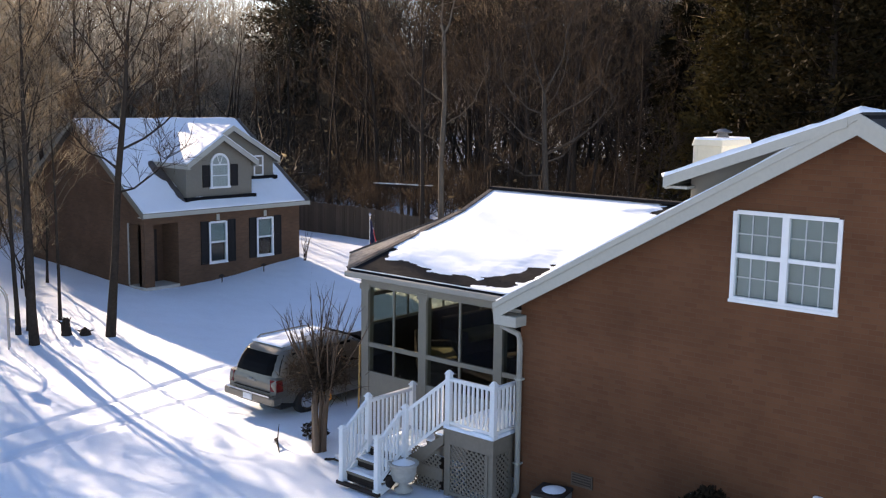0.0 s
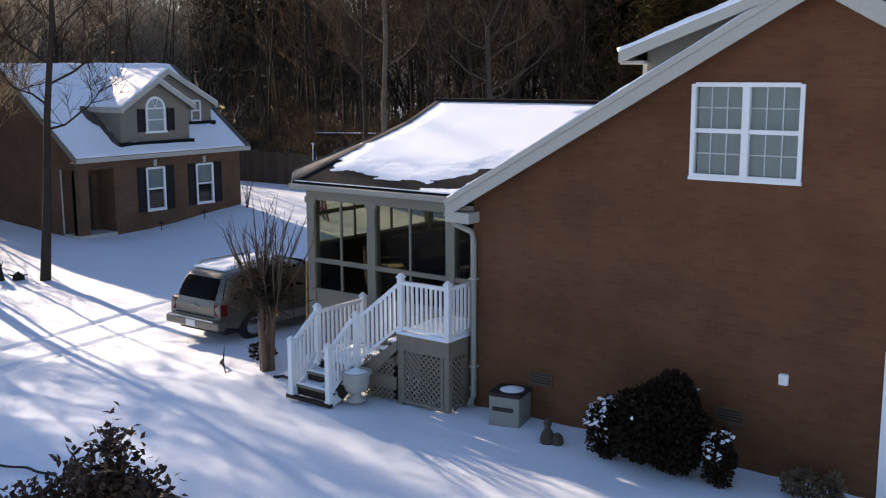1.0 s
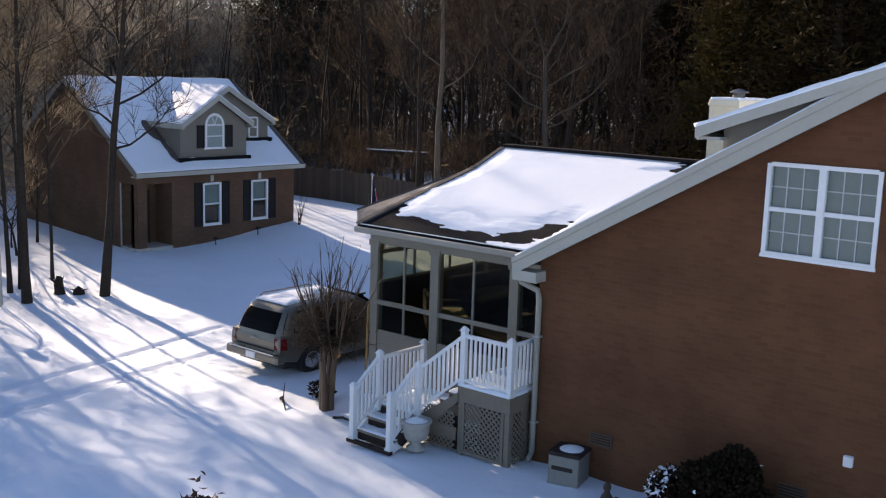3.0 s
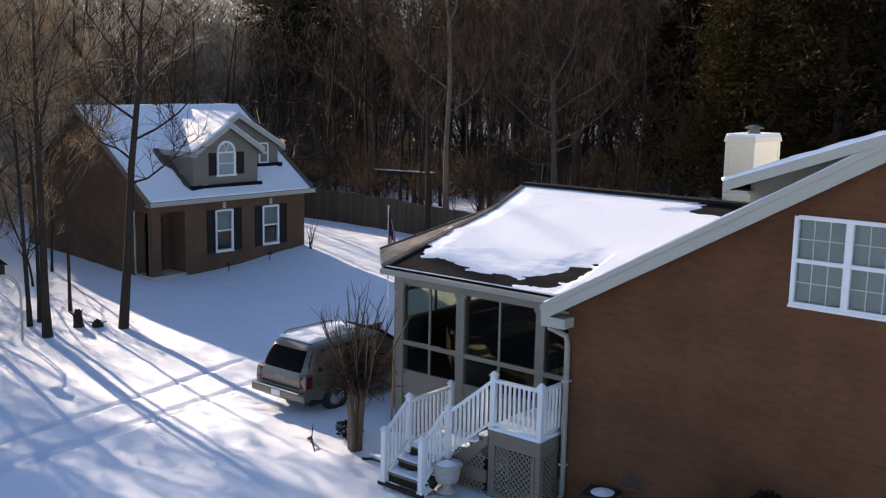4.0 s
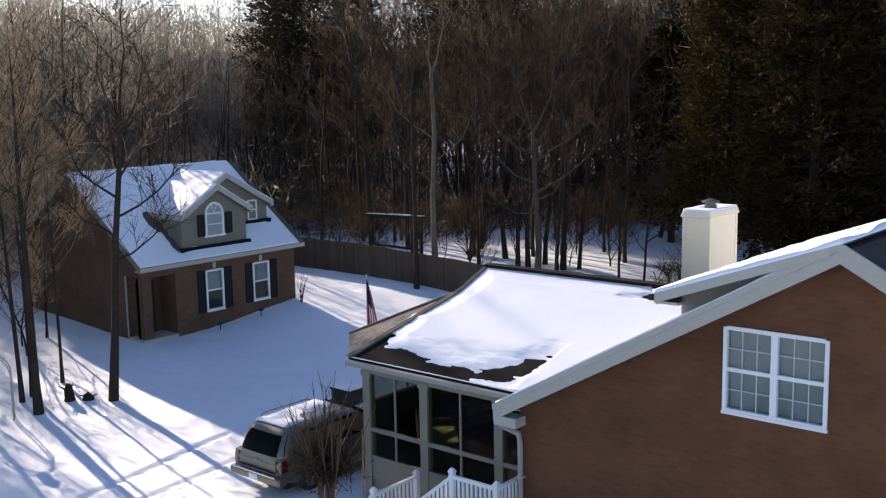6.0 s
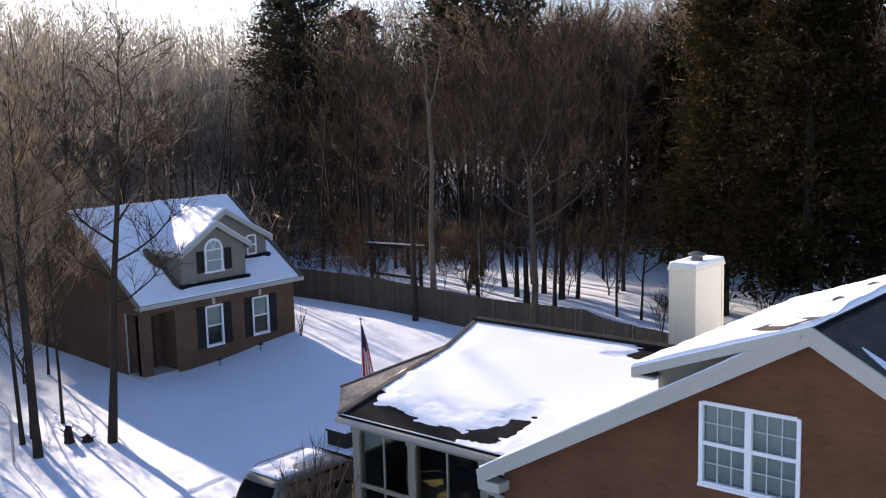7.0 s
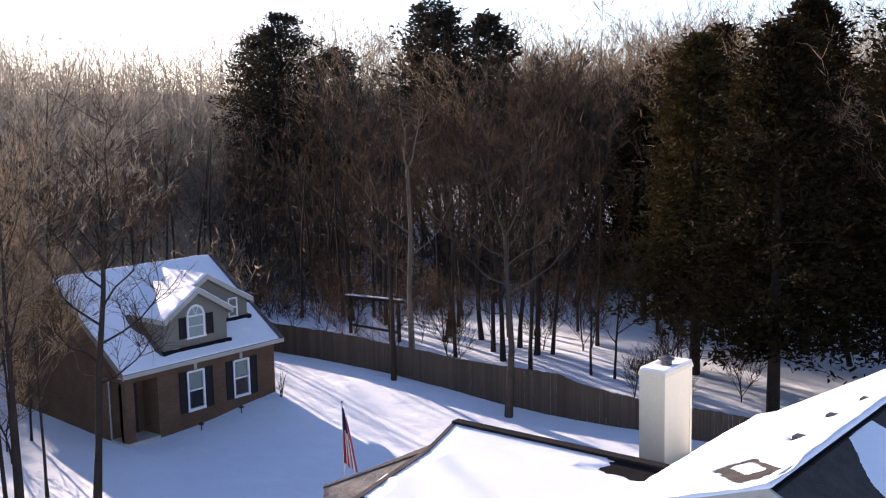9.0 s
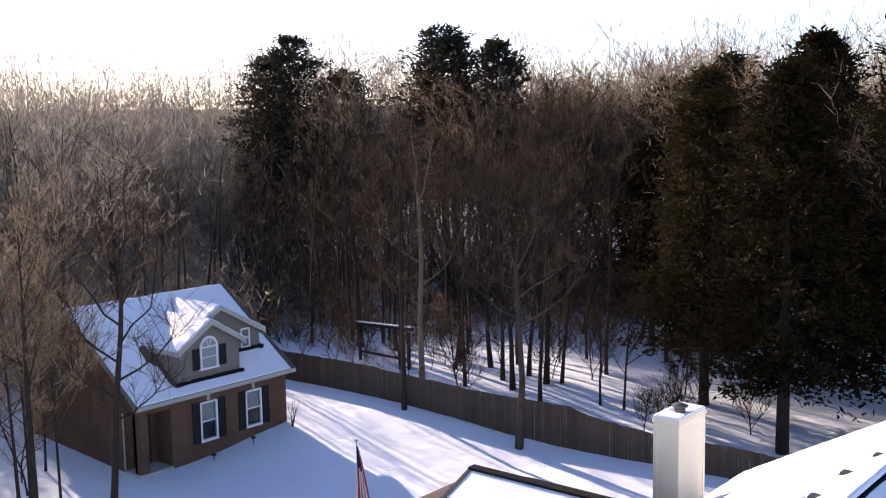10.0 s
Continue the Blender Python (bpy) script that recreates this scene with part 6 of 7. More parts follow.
# ---- parked car ----
def car():
    g = ground_z(-7.9, 2.5) - 0.02
    xc, yr, half = -7.93, 0.52, 0.92
    c = thing("car", (xc, yr, g), "champagne sport utility car parked in the snow, snow on its roof", "car")
    P = lambda x, y, z: Vector((xc + x, yr + y, g + z))

    def loft(rows, name, mat, parent, label="", width=lambda y, z: half, bevel=0.0, smooth=False):
        bm = bmesh.new()
        left = [bm.verts.new(P(-width(y, z), y, z)) for y, z in rows]
        right = [bm.verts.new(P(width(y, z), y, z)) for y, z in rows]
        bm.faces.new(left)
        bm.faces.new(right[::-1])
        k = len(rows)
        for i in range(k):
            bm.faces.new((left[i], right[i], right[(i + 1) % k], left[(i + 1) % k]))
        return part(name, bm, mat, parent, label, bevel=bevel, smooth=smooth)

    def wheel_y(y):
        return min(abs(y - 0.98), abs(y - 3.86))
    body_rows = [(0.05, 0.5), (0.02, 0.72), (0.0, 0.95), (0.05, 1.09), (0.9, 1.12), (3.3, 1.1), (3.7, 1.05), (4.45, 0.98), (4.72, 0.86), (4.78, 0.6), (4.74, 0.4)]
    under = [(4.32, 0.38), (4.26, 0.6), (4.08, 0.76), (3.86, 0.8), (3.64, 0.76), (3.46, 0.6), (3.4, 0.36), (1.44, 0.36), (1.38, 0.6), (1.2, 0.76), (0.98, 0.8), (0.76, 0.76), (0.58, 0.6), (0.52, 0.4)]
    loft(body_rows + under, "body", CARPAINT, c, "champagne metallic bodywork", lambda y, z: half - 0.03 * max(0, (z - 0.85)) * 3 - 0.05 * max(0, 0.5 - z) - 0.06 * smooth_step(4.2, 4.8, y) - 0.04 * smooth_step(0.25, 0.0, y), bevel=0.025)
    part("lower_cladding", fbox_car(P, half + 0.012, 1.46, 3.38, 0.34, 0.56), CLADDING, c, "grey beige lower cladding")
    part("lower_cladding", fbox_car(P, -half - 0.012, 1.46, 3.38, 0.34, 0.56), CLADDING, c)
    levels = [(1.06, 0.02, 3.6, 0.885), (1.2, 0.06, 3.42, 0.87), (1.4, 0.15, 3.13, 0.83), (1.58, 0.27, 2.86, 0.785), (1.68, 0.36, 2.68, 0.745), (1.75, 0.5, 2.5, 0.66), (1.785, 0.75, 2.25, 0.5), (1.8, 1.1, 1.9, 0.25)]

    def girth(z):
        cols = [lerp_table([(q[0], q[i]) for q in levels], z) for i in (1, 2, 3)]
        return (cols[0] + cols[1]) / 2, (cols[1] - cols[0]) / 2, cols[2]

    def hull(z, an, out=0.0):
        yc, hl, w = girth(z)
        cs, sn = math.cos(an), math.sin(an)
        return P((w + out) * math.copysign(abs(cs) ** 0.3, cs), yc + (hl + out) * math.copysign(abs(sn) ** 0.3, sn), z)
    bm = bmesh.new()
    rings = [[bm.verts.new(hull(q[0], 2 * math.pi * k / 48)) for k in range(48)] for q in levels]
    for lo, hi in zip(rings, rings[1:]):
        for k in range(48):
            bm.faces.new((lo[k], lo[(k + 1) % 48], hi[(k + 1) % 48], hi[k]))
    bm.faces.new(rings[-1])
    part("cabin", bm, CARPAINT, c, "", smooth=True)

    def hw(y, z):
        yc, hl, w = girth(z)
        return w * (1 - min(0.97, abs((y - yc) / hl)) ** 6.7) ** 0.15

    def pane(name, pts, side):
        bm = bmesh.new()
        bm.faces.new([bm.verts.new(P(side * (hw(y, z) + 0.012), y, z)) for y, z in pts])
        r = bmesh.ops.extrude_face_region(bm, geom=list(bm.faces))
        bmesh.ops.translate(bm, verts=[v for v in r["geom"] if isinstance(v, bmesh.types.BMVert)], vec=Vector((-side * 0.022, 0, 0)))
        part(name, bm, CARGLASS, c, "dark tinted side window")
    for s in (1, -1):
        pane("side_window", [(0.42, 1.14), (1.28, 1.14), (1.28, 1.64), (0.62, 1.64)], s)
        pane("side_window", [(1.38, 1.13), (2.2, 1.13), (2.2, 1.66), (1.38, 1.66)], s)
        pane("side_window", [(2.3, 1.13), (3.2, 1.13), (2.74, 1.56), (2.56, 1.66), (2.3, 1.66)], s)
        part("roof_rail", tube([P(s * 0.68, 0.7, 1.79), P(s * 0.68, 0.8, 1.85), P(s * 0.68, 2.2, 1.85), P(s * 0.68, 2.3, 1.8)], 0.02), CLADDING, c, "roof rail")
        part("wing_mirror", box(xc + s * 1.0 - 0.09, xc + s * 1.0 + 0.09, yr + 3.02, yr + 3.14, g + 1.14, g + 1.32), CARPAINT, c, bevel=0.02)
        part("tail_light", hexa(bmesh.new(), [P(s * 0.7, -0.012, 0.78), P(s * 0.9, 0.03, 0.78), P(s * 0.925, 0.2, 0.78), P(s * 0.7, 0.1, 0.78), P(s * 0.68, 0.005, 1.06), P(s * 0.87, 0.05, 1.06), P(s * 0.89, 0.2, 1.06), P(s * 0.68, 0.1, 1.06)]), REDLENS, c, "red tail light")
        for y in (2.1, 2.95):
            part("door_handle", box(xc + s * 0.91 - 0.02, xc + s * 0.91 + 0.02, yr + y - 0.5, yr + y - 0.34, g + 0.98, g + 1.01), CARPAINT, c)
        for y in (1.34, 2.25, 3.22):
            part("door_seam", box(xc + s * (half - 0.004) - 0.006, xc + s * (half - 0.004) + 0.006, yr + y - 0.005, yr + y + 0.005, g + 0.58, g + 1.04), DARK, c)
        for y in (0.98, 3.86):
            w = thing_wheel(c, P(s * 0.8, y, 0.36), s)
        part("headlight", box(xc + s * 0.72 - 0.14, xc + s * 0.72 + 0.14, yr + 4.7, yr + 4.77, g + 0.68, g + 0.84), CHROME, c, bevel=0.02)
    bm = bmesh.new()
    n = 10
    rows = []
    for z in (1.14, 1.26, 1.38, 1.5, 1.62):
        yc, hl, w = girth(z)
        rows.append([[bm.verts.new(P(0.9 * w * f, yc - (hl + o) * (1 - abs(0.9 * f) ** 6.7) ** 0.15, z)) for f in [2 * i / n - 1 for i in range(n + 1)]] for o in (0.014, -0.01)])
    for lo, hi in zip(rows, rows[1:]):
        for i in range(n):
            bm.faces.new((lo[0][i], lo[0][i + 1], hi[0][i + 1], hi[0][i]))
            bm.faces.new((lo[1][i + 1], lo[1][i], hi[1][i], hi[1][i + 1]))
    part("rear_window", bm, CARGLASS, c, "dark tinted rear window")
    part("tailgate_seam", box(xc - 0.66, xc + 0.66, yr - 0.012, yr + 0.02, g + 0.73, g + 0.745), DARK, c)
    part("tailgate_handle", box(xc - 0.16, xc + 0.16, yr - 0.015, yr + 0.02, g + 0.93, g + 0.98), CLADDING, c, bevel=0.01)
    part("badge", lathe([(0.035, 0), (0.035, 0.02)], (xc, yr - 0.01, g + 0.99), 10), CHROME, c)
    part("rear_bumper", box(xc - 0.93, xc + 0.93, yr - 0.12, yr + 0.16, g + 0.44, g + 0.66), CARPAINT, c, "rear bumper", bevel=0.04)
    part("bumper_step", box(xc - 0.8, xc + 0.8, yr - 0.13, yr + 0.02, g + 0.655, g + 0.69), CHROME, c, "pale bumper step")
    part("licence_plate", box(xc - 0.16, xc + 0.16, yr - 0.135, yr - 0.115, g + 0.48, g + 0.63), CLOTH, c, "plate with plain bars")
    part("bottom", box(xc - 0.8, xc + 0.8, yr + 0.2, yr + 4.5, g + 0.28, g + 0.42), RUBBER, c)
    part("windscreen", hexa(bmesh.new(), [P(-0.7, 3.5, 1.14), P(0.7, 3.5, 1.14), P(0.62, 2.72, 1.7), P(-0.62, 2.72, 1.7), P(-0.7, 3.53, 1.16), P(0.7, 3.53, 1.16), P(0.62, 2.75, 1.72), P(-0.62, 2.75, 1.72)]), CARGLASS, c)
    top = [P(-0.62, 0.5, 1.765), P(0.5, 0.5, 1.765), P(0.5, 2.4, 1.785), P(-0.62, 2.4, 1.785)]
    snow_sheet("roof_snow", top, 24, 36, lambda u, v: min(0.05 + 0.03 * nz(u * 3, v * 4, 1, 1.3), 0.4 * min(u, 1 - u, v, 1 - v) + 0.02) - 0.09 * smooth_step(0.45, 0.85, u) * smooth_step(0.25, 0.5, v), ROOF_SNOW, c, "snow on the car roof")
    c.scale = (0.94, 1.0, 0.9)


def fbox_car(P, x, y0, y1, z0, z1):
    a = 0.02 if x < 0 else -0.02
    return hexa(bmesh.new(), [P(x, y0, z0), P(x, y1, z0), P(x + a, y1, z0), P(x + a, y0, z0), P(x, y0, z1), P(x, y1, z1), P(x + a, y1, z1), P(x + a, y0, z1)])


def disc(centre, s, profile, sides=20):
    """A body turned round the x axis: (radius, offset outwards)."""
    bm = bmesh.new()
    rings = [[bm.verts.new(centre + Vector((s * d, r * math.cos(2 * math.pi * k / sides), r * math.sin(2 * math.pi * k / sides)))) for k in range(sides)] for r, d in profile]
    for a, b in zip(rings, rings[1:]):
        for k in range(sides):
            bm.faces.new((a[k], a[(k + 1) % sides], b[(k + 1) % sides], b[k]))
    bm.faces.new(rings[0])
    bm.faces.new(rings[-1][::-1])
    return bm


def thing_wheel(c, centre, s):
    w = part("wheel", disc(centre, s, [(0.2, -0.12), (0.34, -0.12), (0.36, -0.08), (0.36, 0.06), (0.34, 0.1), (0.24, 0.105), (0.23, 0.06)]), RUBBER, c, "black tyre", smooth=False)
    part("rim", disc(centre, s, [(0.225, 0.05), (0.225, 0.085), (0.19, 0.07), (0.06, 0.09), (0.05, 0.1)]), CHROME, w, "silver alloy rim")
    return w


car()


# ---- things by the house ----
def leaf_ball(b, centre, radii, n, size, up=0.3, shell=0.55):
    r = b.rng
    for _ in range(n):
        d = Vector((r.gauss(0, 1), r.gauss(0, 1), r.gauss(0, 1))).normalized()
        k = r.uniform(shell, 1.0) * (1 + 0.09 * math.sin(5 * d.x + 3 * d.y) + 0.08 * math.sin(7 * d.z + 4 * d.y))
        p = Vector(centre) + Vector((d.x * radii[0], d.y * radii[1], d.z * radii[2])) * k
        if p.z < 0.02:
            continue
        td = (d + Vector((r.gauss(0, 0.6), r.gauss(0, 0.6), up + r.gauss(0, 0.4)))).normalized()
        b.twig(p, td, size * r.uniform(0.7, 1.4), size * r.uniform(0.3, 0.5))


def bush(name, at, radii, n, label, snow, leaf=0.06, mat=None):
    b = Brush(int(at[0] * 100) + 500)
    r = b.rng
    leaf_ball(b, (0, 0, radii[2] * 0.98), radii, n, leaf)
    t = thing(name, (0, 0, 0), label, "shrub")
    for k in range(5):
        a = k * 1.26
        b.limb([Vector((0.05 * math.cos(a), 0.05 * math.sin(a), -0.1)), Vector((radii[0] * 0.4 * math.cos(a), radii[1] * 0.4 * math.sin(a), radii[2] * 1.1))], [0.025, 0.01], 4)
    solid("stems", b.v, b.f, BARK, t)
    solid("foliage", b.tv, b.tf, mat or BUSH, t)
    if snow:
        s = Brush(int(at[0] * 100) + 900)
        q = s.rng
        for _ in range(snow):
            a, e = q.uniform(0, 6.28), q.uniform(0.15, 1.0)
            d = Vector((math.cos(a) * (1 - e * e) ** 0.5, math.sin(a) * (1 - e * e) ** 0.5, e))
            if d.x > 0.45 and d.z < 0.7:
                continue
            p = Vector((d.x * radii[0], d.y * radii[1], radii[2] + d.z * radii[2])) * 1.0
            td = Vector((q.gauss(0, 1), q.gauss(0, 1), q.gauss(0, 0.3) - 0.2)).normalized()
            s.twig(p + d * 0.01, td, q.uniform(0.04, 0.09), q.uniform(0.015, 0.032))
        solid("snow_clumps", s.tv, s.tf, ROOF_SNOW, t, "clinging snow")
    t.location = at
    return t


bush("round_shrub", (3.86, -0.74, 0.0), (0.66, 0.62, 0.68), 13000, "large round dark evergreen shrub against the brick wall", 12, 0.06)
bush("snowy_shrub", (2.98, -0.85, 0.0), (0.27, 0.27, 0.47), 1600, "small upright shrub dusted with snow", 150, 0.05)
bush("snowy_shrub", (4.74, -0.85, 0.0), (0.22, 0.22, 0.4), 1300, "small upright shrub dusted with snow", 90, 0.05)
bush("dead_plant", (5.75, -0.45, 0.0), (0.3, 0.22, 0.17), 500, "low brown dried plant by the wall", 0, 0.06, GOLD_TWIG)
bush("dead_plant", (6.15, -0.5, 0.0), (0.14, 0.12, 0.22), 200, "low brown dried plant by the wall", 0, 0.06, GOLD_TWIG)
bush("dark_shrub", (-5.15, -0.05, -0.08), (0.28, 0.26, 0.2), 700, "low dark shrub behind the crape myrtle", 0, 0.05)
b = Brush(88)
for k in range(5):
    pts, d = b.wander(Vector((0.03 * k - 0.06, 0, -0.05)), Vector((b.rng.gauss(0, 0.22), b.rng.gauss(0, 0.22), 1)).normalized(), b.rng.uniform(0.9, 1.5), 4, 0.1, 0.05)
    b.limb(pts, [0.02, 0.016, 0.012, 0.008, 0.004], 5)
    for m in range(7):
        b.twig(pts[1 + m % 4], (d + Vector((b.rng.gauss(0, 0.5), b.rng.gauss(0, 0.5), 0.2))).normalized(), b.rng.uniform(0.2, 0.5), 0.008)
tree_thing("corner_shrub", b, on_ground(-22.75, 15.3), "thin bare shrub at the house corner", "shrub", BARK, TWIG)


def bin_box():
    at = (0.98, -0.36, 0)
    t = thing("outdoor_bin", at, "grey square outdoor bin with a dark slotted lid and snow", "bin")
    w = lambda *a: box(at[0] + a[0], at[0] + a[1], at[1] + a[2], at[1] + a[3], a[4], a[5])
    part("body", w(-0.26, 0.26, -0.26, 0.26, -0.05, 0.5), BINGREY, t, bevel=0.012)
    # no hole is cut: a dark plate paints the shaded slot
    part("slot", w(-0.2, 0.16, -0.266, -0.255, 0.26, 0.33), DARK, t)
    part("lid", w(-0.28, 0.28, -0.28, 0.28, 0.502, 0.56), DARK, t, "dark lid", bevel=0.015)
    part("base_rim", w(-0.265, 0.265, -0.265, 0.265, -0.05, 0.03), BINGREY, t)
    snow_sheet("snow", [(at[0] - 0.2, at[1] - 0.2, 0.56), (at[0] + 0.22, at[1] - 0.2, 0.56), (at[0] + 0.22, at[1] + 0.24, 0.56), (at[0] - 0.2, at[1] + 0.24, 0.56)], 14, 14, lambda u, v: 0.12 * (0.42 - math.hypot(u - 0.55, v - 0.5)), ROOF_SNOW, t)
    t.rotation_euler = (0, 0, radians(12))


bin_box()


def urn(at):
    t = thing("urn", at, "pale concrete garden urn filled with snow", "urn")
    part("bowl", lathe([(0.1, 0.16), (0.19, 0.2), (0.23, 0.32), (0.24, 0.46), (0.28, 0.5), (0.28, 0.53), (0.22, 0.53), (0.2, 0.47)], at, 20), STONE, t, smooth=True)
    part("foot", lathe([(0.17, 0), (0.17, 0.04), (0.1, 0.08), (0.08, 0.15), (0.1, 0.165)], at, 20), STONE, t, smooth=True)
    part("soil", lathe([(0.2, 0.46), (0.2, 0.48)], at, 16), DARK, t)
    snow_sheet("snow", [(at[0] - 0.22, at[1] - 0.22, at[2] + 0.5), (at[0] + 0.22, at[1] - 0.22, at[2] + 0.5), (at[0] + 0.22, at[1] + 0.22, at[2] + 0.5), (at[0] - 0.22, at[1] + 0.22, at[2] + 0.5)], 14, 14, lambda u, v: 0.2 * (0.46 - math.hypot(u - 0.5, v - 0.5)), ROOF_SNOW, t)


urn((-1.78, -1.0, 0.0))
pot = thing("flower_pot", (-2.1, -1.12, 0), "dark round flower pot beside the stairs", "pot")
part("pot_body", lathe([(0.1, 0), (0.17, 0.1), (0.19, 0.2), (0.17, 0.26), (0.15, 0.26)], (-2.1, -1.12, 0), 16), DARK, pot, smooth=True)
part("pot_rim", lathe([(0.175, 0.245), (0.19, 0.255), (0.19, 0.275), (0.14, 0.275)], (-2.1, -1.12, 0), 16), DARK, pot)


def garden_statue():
    b = bmesh.new()
    at = (1.98, -0.82, 0)
    lathe([(0.11, 0), (0.12, 0.08), (0.09, 0.18), (0.05, 0.24), (0.04, 0.27), (0.065, 0.31), (0.055, 0.37), (0.02, 0.41)], at, 12, b)
    lathe([(0.07, 0.0), (0.1, 0.08), (0.08, 0.16), (0.03, 0.2)], (at[0] + 0.16, at[1] + 0.02, 0), 10, b)
    ob = part("garden_figure", b, FIGURE, None, smooth=True)
    tagged(ob, "small weathered stone garden figure by the wall", "statue")


garden_statue()


# ---- things on the lawn ----
def near_shrub():
    b = Brush(71)
    r = b.rng
    ends = [(0.02, 0.1, 2.05), (-0.25, -0.15, 1.7), (0.45, 0.05, 1.65), (0.2, -0.3, 1.75), (-0.05, 0.3, 1.8), (0.6, 0.3, 1.35), (-0.75, -0.3, 1.25), (-1.0, -0.55, 1.1), (0.75, -0.2, 1.3), (-0.45, 0.15, 1.35), (0.1, -0.5, 1.35), (-1.1, -0.35, 1.2), (-1.3, -0.75, 1.0), (-0.55, -0.2, 1.3), (0.35, 0.35, 1.5)]
    for e in ends:
        e = Vector(e)
        m = Vector((e.x * 0.3, e.y * 0.3, e.z * 0.5))
        pts = [Vector((0, 0, -0.1)), m, m.lerp(e, 0.6), e]
        b.limb(pts, [0.035, 0.024, 0.014, 0.006], 5)
        for k in range(260):
            t = r.random() ** 0.6
            p = m.lerp(e, t) + Vector((r.gauss(0, 0.1), r.gauss(0, 0.1), r.gauss(0, 0.08)))
            d = Vector((r.gauss(0, 1), r.gauss(0, 1), r.gauss(0.35, 0.6))).normalized()
            b.leaf(p, d, r.uniform(0.08, 0.14), r.uniform(0.022, 0.036))
    tree_thing("broadleaf_shrub", b, (1.1, -7.95, 0.0), "leggy shrub with bronze green leaves standing in the snow", "shrub", BARK, LEAF, crown="leaves")


near_shrub()


def hose():
    way = [(-5.6, -8.2), (-4.57, -6.93), (-4.1, -6.43), (-3.5, -6.18), (-2.9, -6.1), (-2.3, -6.2), (-1.9, -6.6)]
    pts = []
    for k in range(41):
        m = k / 40 * (len(way) - 1.001)
        i = int(m)
        x, y = way[i][0] + (way[i + 1][0] - way[i][0]) * (m - i), way[i][1] + (way[i + 1][1] - way[i][1]) * (m - i)
        pts.append((x, y + 0.02 * math.sin(k), ground_z(x, y) + 0.05))
    ob = part("garden_hose", tube(pts, 0.02, 6), RUBBER, None, smooth=True)
    tagged(ob, "black garden hose lying on the snow", "hose")


hose()


timber = part("garden_timber", box(-1.75, 2.4, -5.97, -5.86, -0.08, 0.27), STAIN, None, bevel=0.012)
tagged(timber, "dark stained garden timber edging standing in the snow", "garden edging")
# added strip paints the sunlit edge of the sunroom corner post
board = part("sunlit_strip", beam((-4.83, 0.86, -0.12), (-4.8, 0.88, 1.85), 0.06, 0.03), SUN_EDGE, None)
tagged(board, "narrow golden strip standing in for sunlight on the sunroom corner post", "board")


def flag():
    x, y = -11.0, 7.4
    g = ground_z(x, y)
    t = thing("flagpole", (x, y, g), "metal flagpole with a limp striped flag", "flagpole")
    part("pole", tube([(x, y, g - 0.2), (x, y, 3.55)], [0.026, 0.018], 8), CHROME, t, "thin bright metal pole")
    part("finial", lathe([(0.015, 0), (0.045, 0.04), (0.015, 0.09)], (x, y, 3.54), 10), CHROME, t)
    rows, cols = 26, 7

    def drape(e, j):
        """A point of the hanging cloth: e across the stripes, j down the rows."""
        a = 0.02 + e / cols * (0.1 + 0.34 * (j / rows) ** 0.9)
        fold = 0.035 * math.sin(e * 2.3 + j * 0.08)
        return (x + a * 0.72 + fold * 0.5, y + a * 0.55 - fold, 3.46 - 1.8 * j / rows - 0.05 * e)

    def strip(name, mat, e, j0, j1, label):
        verts = [drape(c, j) for j in range(j0, j1 + 1) for c in (e, e + 0.5, e + 1)]
        faces = [(k * 3 + c, k * 3 + c + 1, k * 3 + c + 4, k * 3 + c + 3) for k in range(j1 - j0) for c in (0, 1)]
        ob = solid(name, verts, faces, mat, t, label, smooth=True)
        ob.modifiers.new("thickness", "SOLIDIFY").thickness = 0.004
    for e in range(cols):
        strip("flag_stripe", CLOTH if e % 2 else RED, e, 10 if e < 5 else 0, rows, "white stripe" if e % 2 else "red stripe")
    for e in range(5):
        strip("canton", BLUE, e, 0, 10, "navy canton hanging in folds")


flag()
# plain dark box for an object of unclear kind
pb = thing("planter_box", (-11.9, 7.35, ground_z(-11.9, 7.35)), "low dark box by the flagpole, topped with snow", "planter")
o = pb.location
part("box", box(o.x - 0.42, o.x + 0.42, o.y - 0.3, o.y + 0.3, o.z - 0.1, o.z + 0.42), DARK, pb, bevel=0.02)
part("box_rim", box(o.x - 0.45, o.x + 0.45, o.y - 0.33, o.y + 0.33, o.z + 0.425, o.z + 0.47), DARK, pb)
snow_sheet("snow", [(o.x - 0.42, o.y - 0.3, o.z + 0.47), (o.x + 0.42, o.y - 0.3, o.z + 0.47), (o.x + 0.42, o.y + 0.3, o.z + 0.47), (o.x - 0.42, o.y + 0.3, o.z + 0.47)], 14, 10, lambda u, v: 0.05, ROOF_SNOW, pb)


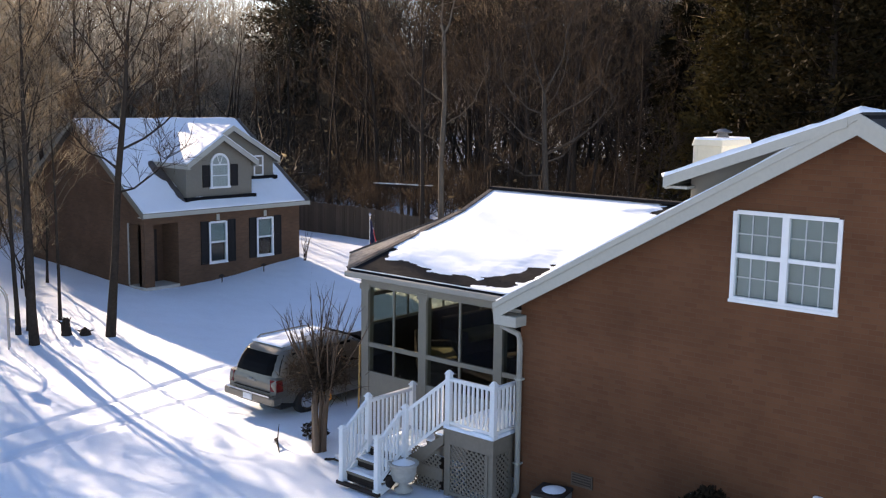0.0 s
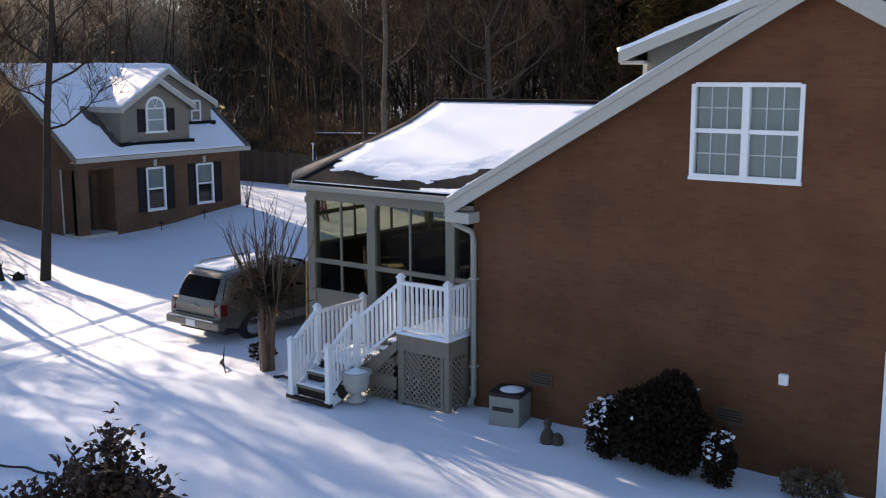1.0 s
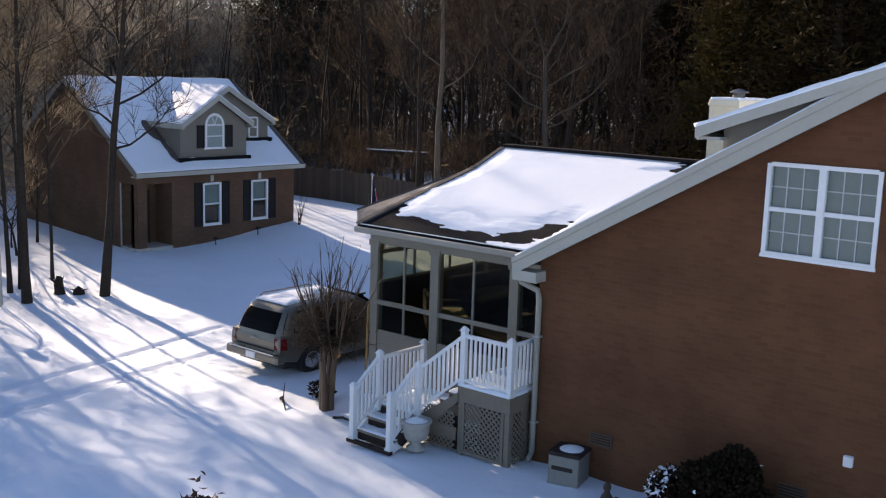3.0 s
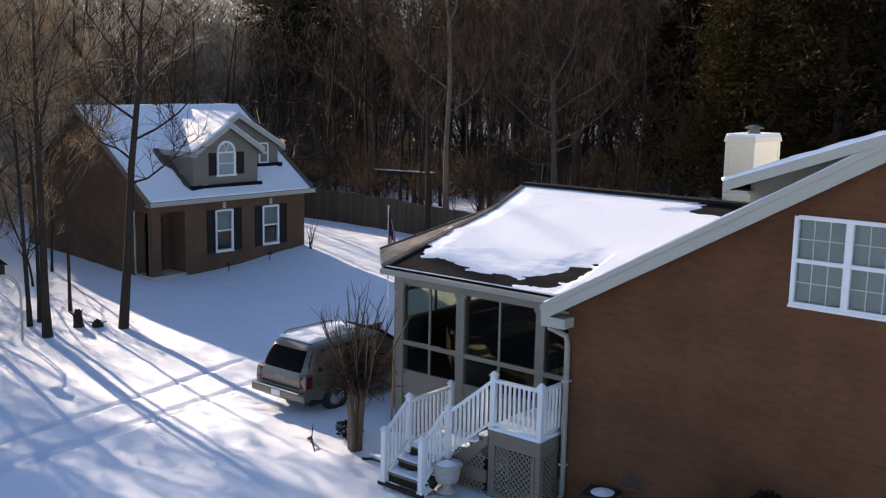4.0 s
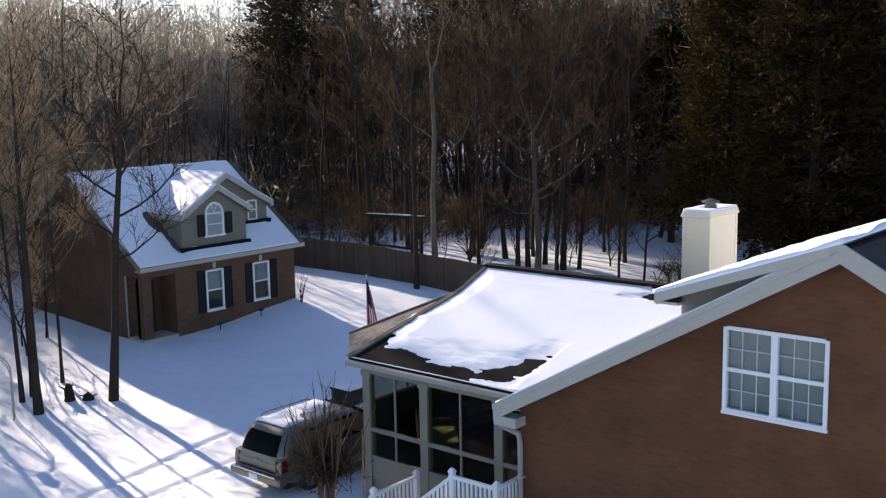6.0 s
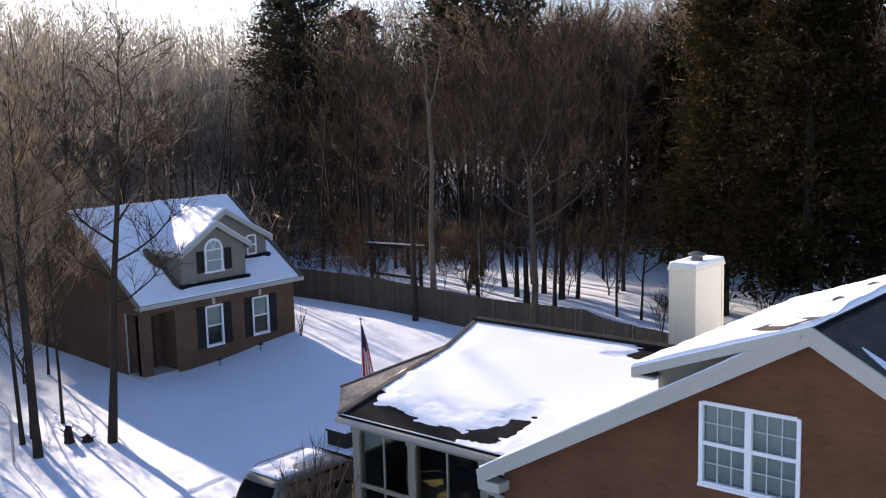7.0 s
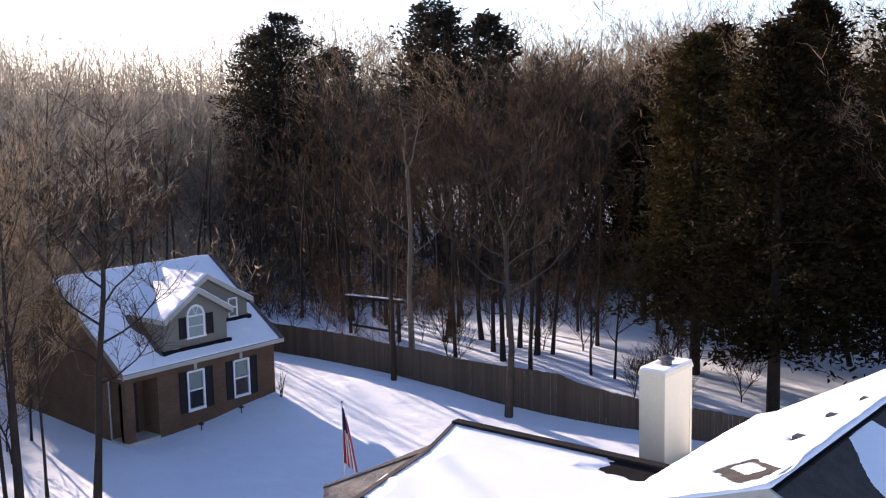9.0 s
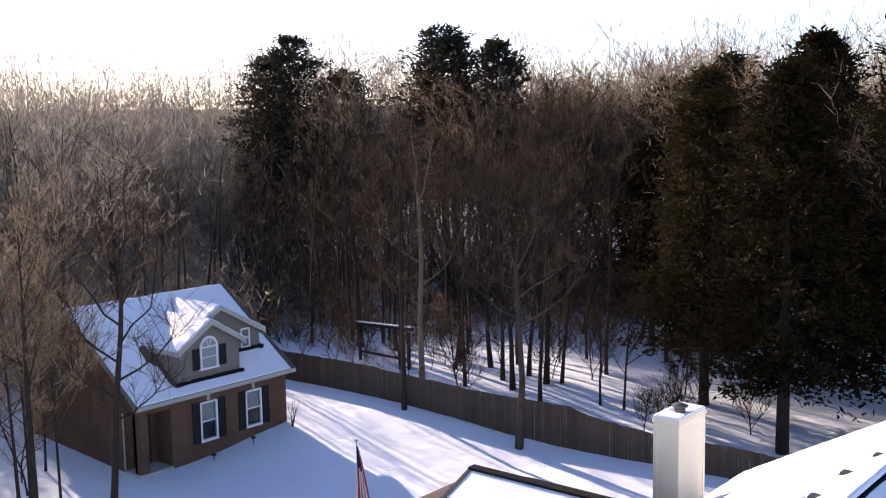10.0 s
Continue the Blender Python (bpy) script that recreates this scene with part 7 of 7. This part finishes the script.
def garden_arch():
    a, b = Vector((-19.45, -0.67, 0)), Vector((-18.84, 0.27, 0))
    mid = (a + b) / 2
    mid.z = ground_z(mid.x, mid.y)
    t = thing("garden_arch", mid, "weathered metal garden arch carrying a dark bird house", "arch")
    along = (b - a).normalized()
    n = Vector((-along.y, along.x, 0))
    R = (b - a).length / 2
    for s in (-0.15, 0.15):
        pts = []
        for k in range(17):
            if k in (0, 16):
                p = mid + along * (-R if k == 0 else R) + Vector((0, 0, -0.15))
            else:
                an = math.pi * (k - 1) / 14
                p = mid + along * (-R * math.cos(an)) + Vector((0, 0, 1.35 + 0.62 * math.sin(an)))
            pts.append(p + n * s)
        part("hoop", tube(pts, 0.024, 6), STONE, t, "pale weathered hoop", smooth=True)
    for k in range(7):
        z = 0.25 + 0.22 * k
        for e in (-R, R):
            p = mid + along * e + Vector((0, 0, z))
            part("rung", beam(p - n * 0.15, p + n * 0.15, 0.025, 0.025), STONE, t)
    bh = thing("bird_house", mid + Vector((0, 0, 1.98)), "dark wooden bird house on top of the arch", "bird house")
    o = bh.location
    part("box", box(o.x - 0.13, o.x + 0.13, o.y - 0.13, o.y + 0.13, o.z, o.z + 0.3), DARK, bh)
    for s in (-1, 1):
        part("roof_board", slab([(o.x - 0.18, o.y + s * 0.2, o.z + 0.28), (o.x + 0.18, o.y + s * 0.2, o.z + 0.28), (o.x + 0.18, o.y, o.z + 0.46), (o.x - 0.18, o.y, o.z + 0.46)], 0.025), DARK, bh)
    part("perch", tube([o + Vector((0.13, 0, 0.08)), o + Vector((0.2, 0, 0.08))], 0.012, 5), DARK, bh)


garden_arch()


def stump(at, seed, hgt):
    r = random.Random(seed)
    bm = lathe([(0.2, -0.1), (0.15, 0.1), (0.11, hgt * 0.6), (0.08, hgt), (0.03, hgt + 0.03)], at, 10)
    for v in bm.verts:
        v.co += Vector((r.gauss(0, 0.025), r.gauss(0, 0.025), r.gauss(0, 0.02)))
    t = thing("tree_stump", at, "weathered grey stump with broken limbs in the snow", "stump")
    part("stump_body", bm, BARK, t)
    for k in range(3):
        a = r.uniform(0, 6.28)
        part("limb", tube([Vector(at) + Vector((0, 0, hgt * 0.5)), Vector(at) + Vector((0.18 * math.cos(a), 0.18 * math.sin(a), hgt * 0.8)), Vector(at) + Vector((0.3 * math.cos(a), 0.3 * math.sin(a), hgt * 1.0))], [0.035, 0.025, 0.01], 5), BARK, t)


stump(on_ground(-19.3, 2.35), 4, 0.5)
stump(on_ground(-18.9, 2.75), 6, 0.18)


def fallen_branch(at, length, turn, lift):
    o = Vector(at)
    d = Vector((math.cos(turn), math.sin(turn), 0))
    bm = tube([o + Vector((0, 0, 0.02)), o + d * length * 0.4 + Vector((0, 0, 0.05 + lift * 0.3)), o + d * length + Vector((0, 0, 0.02))], [0.03, 0.025, 0.01], 5)
    tube([o + d * length * 0.4 + Vector((0, 0, 0.05)), o + d * length * 0.35 + Vector((0.02, 0.05, 0.05 + lift))], [0.018, 0.006], 5, bm)
    tagged(part("fallen_branch", bm, BARK, None), "thin fallen branch on the snow", "branch")


fallen_branch(on_ground(-5.9, -0.5), 0.9, -0.6, 0.4)
fallen_branch(on_ground(-4.1, -0.75), 0.5, 0.2, 0.03)
for x, y in ((-22.75, 10.95), (-22.8, 13.1)):
    z = ground_z(x, y)
    lt = thing("path_light", (x, y, z), "short dark garden light by the house wall", "garden light")
    part("stake", tube([(x, y, z - 0.1), (x, y, z + 0.26)], 0.02, 6), DARK, lt)
    part("hood", lathe([(0.11, 0.24), (0.12, 0.27), (0.03, 0.34)], (x, y, z), 10), DARK, lt)


def feeder():
    o = Vector((-4.42, -0.38, 1.0))
    t = thing("bird_feeder", o, "small orange bird feeder hanging in the crape myrtle", "bird feeder")
    part("feeder_body", lathe([(0.05, 0), (0.08, 0.03), (0.07, 0.14), (0.09, 0.15), (0.02, 0.2)], o, 10), ORANGE, t)
    part("hanger", tube([o + Vector((0, 0, 0.2)), o + Vector((-0.05, 0, 0.55))], 0.006, 5), DARK, t)


feeder()


def wooden_frame():
    y = 25.9
    t = thing("swing_frame", (-27, y, ground_z(-27, y)), "old timber swing frame under snow in the woods", "swing frame")
    for x in (-28.8, -25.2):
        z = ground_z(x, y)
        part("frame_post", beam((x, y, z - 0.2), (x, y, 2.25), 0.14, 0.14), BARK, t)
    part("beam", beam((-29.1, y, 2.3), (-24.9, y, 2.4), 0.2, 0.16), BARK, t)
    part("lower_rail", beam((-28.8, y, 0.75), (-25.2, y, 0.7), 0.08, 0.12), BARK, t)
    part("beam_snow", beam((-29.05, y, 2.41), (-24.95, y, 2.51), 0.18, 0.05), ROOF_SNOW, t, "snow on the beam")


wooden_frame()
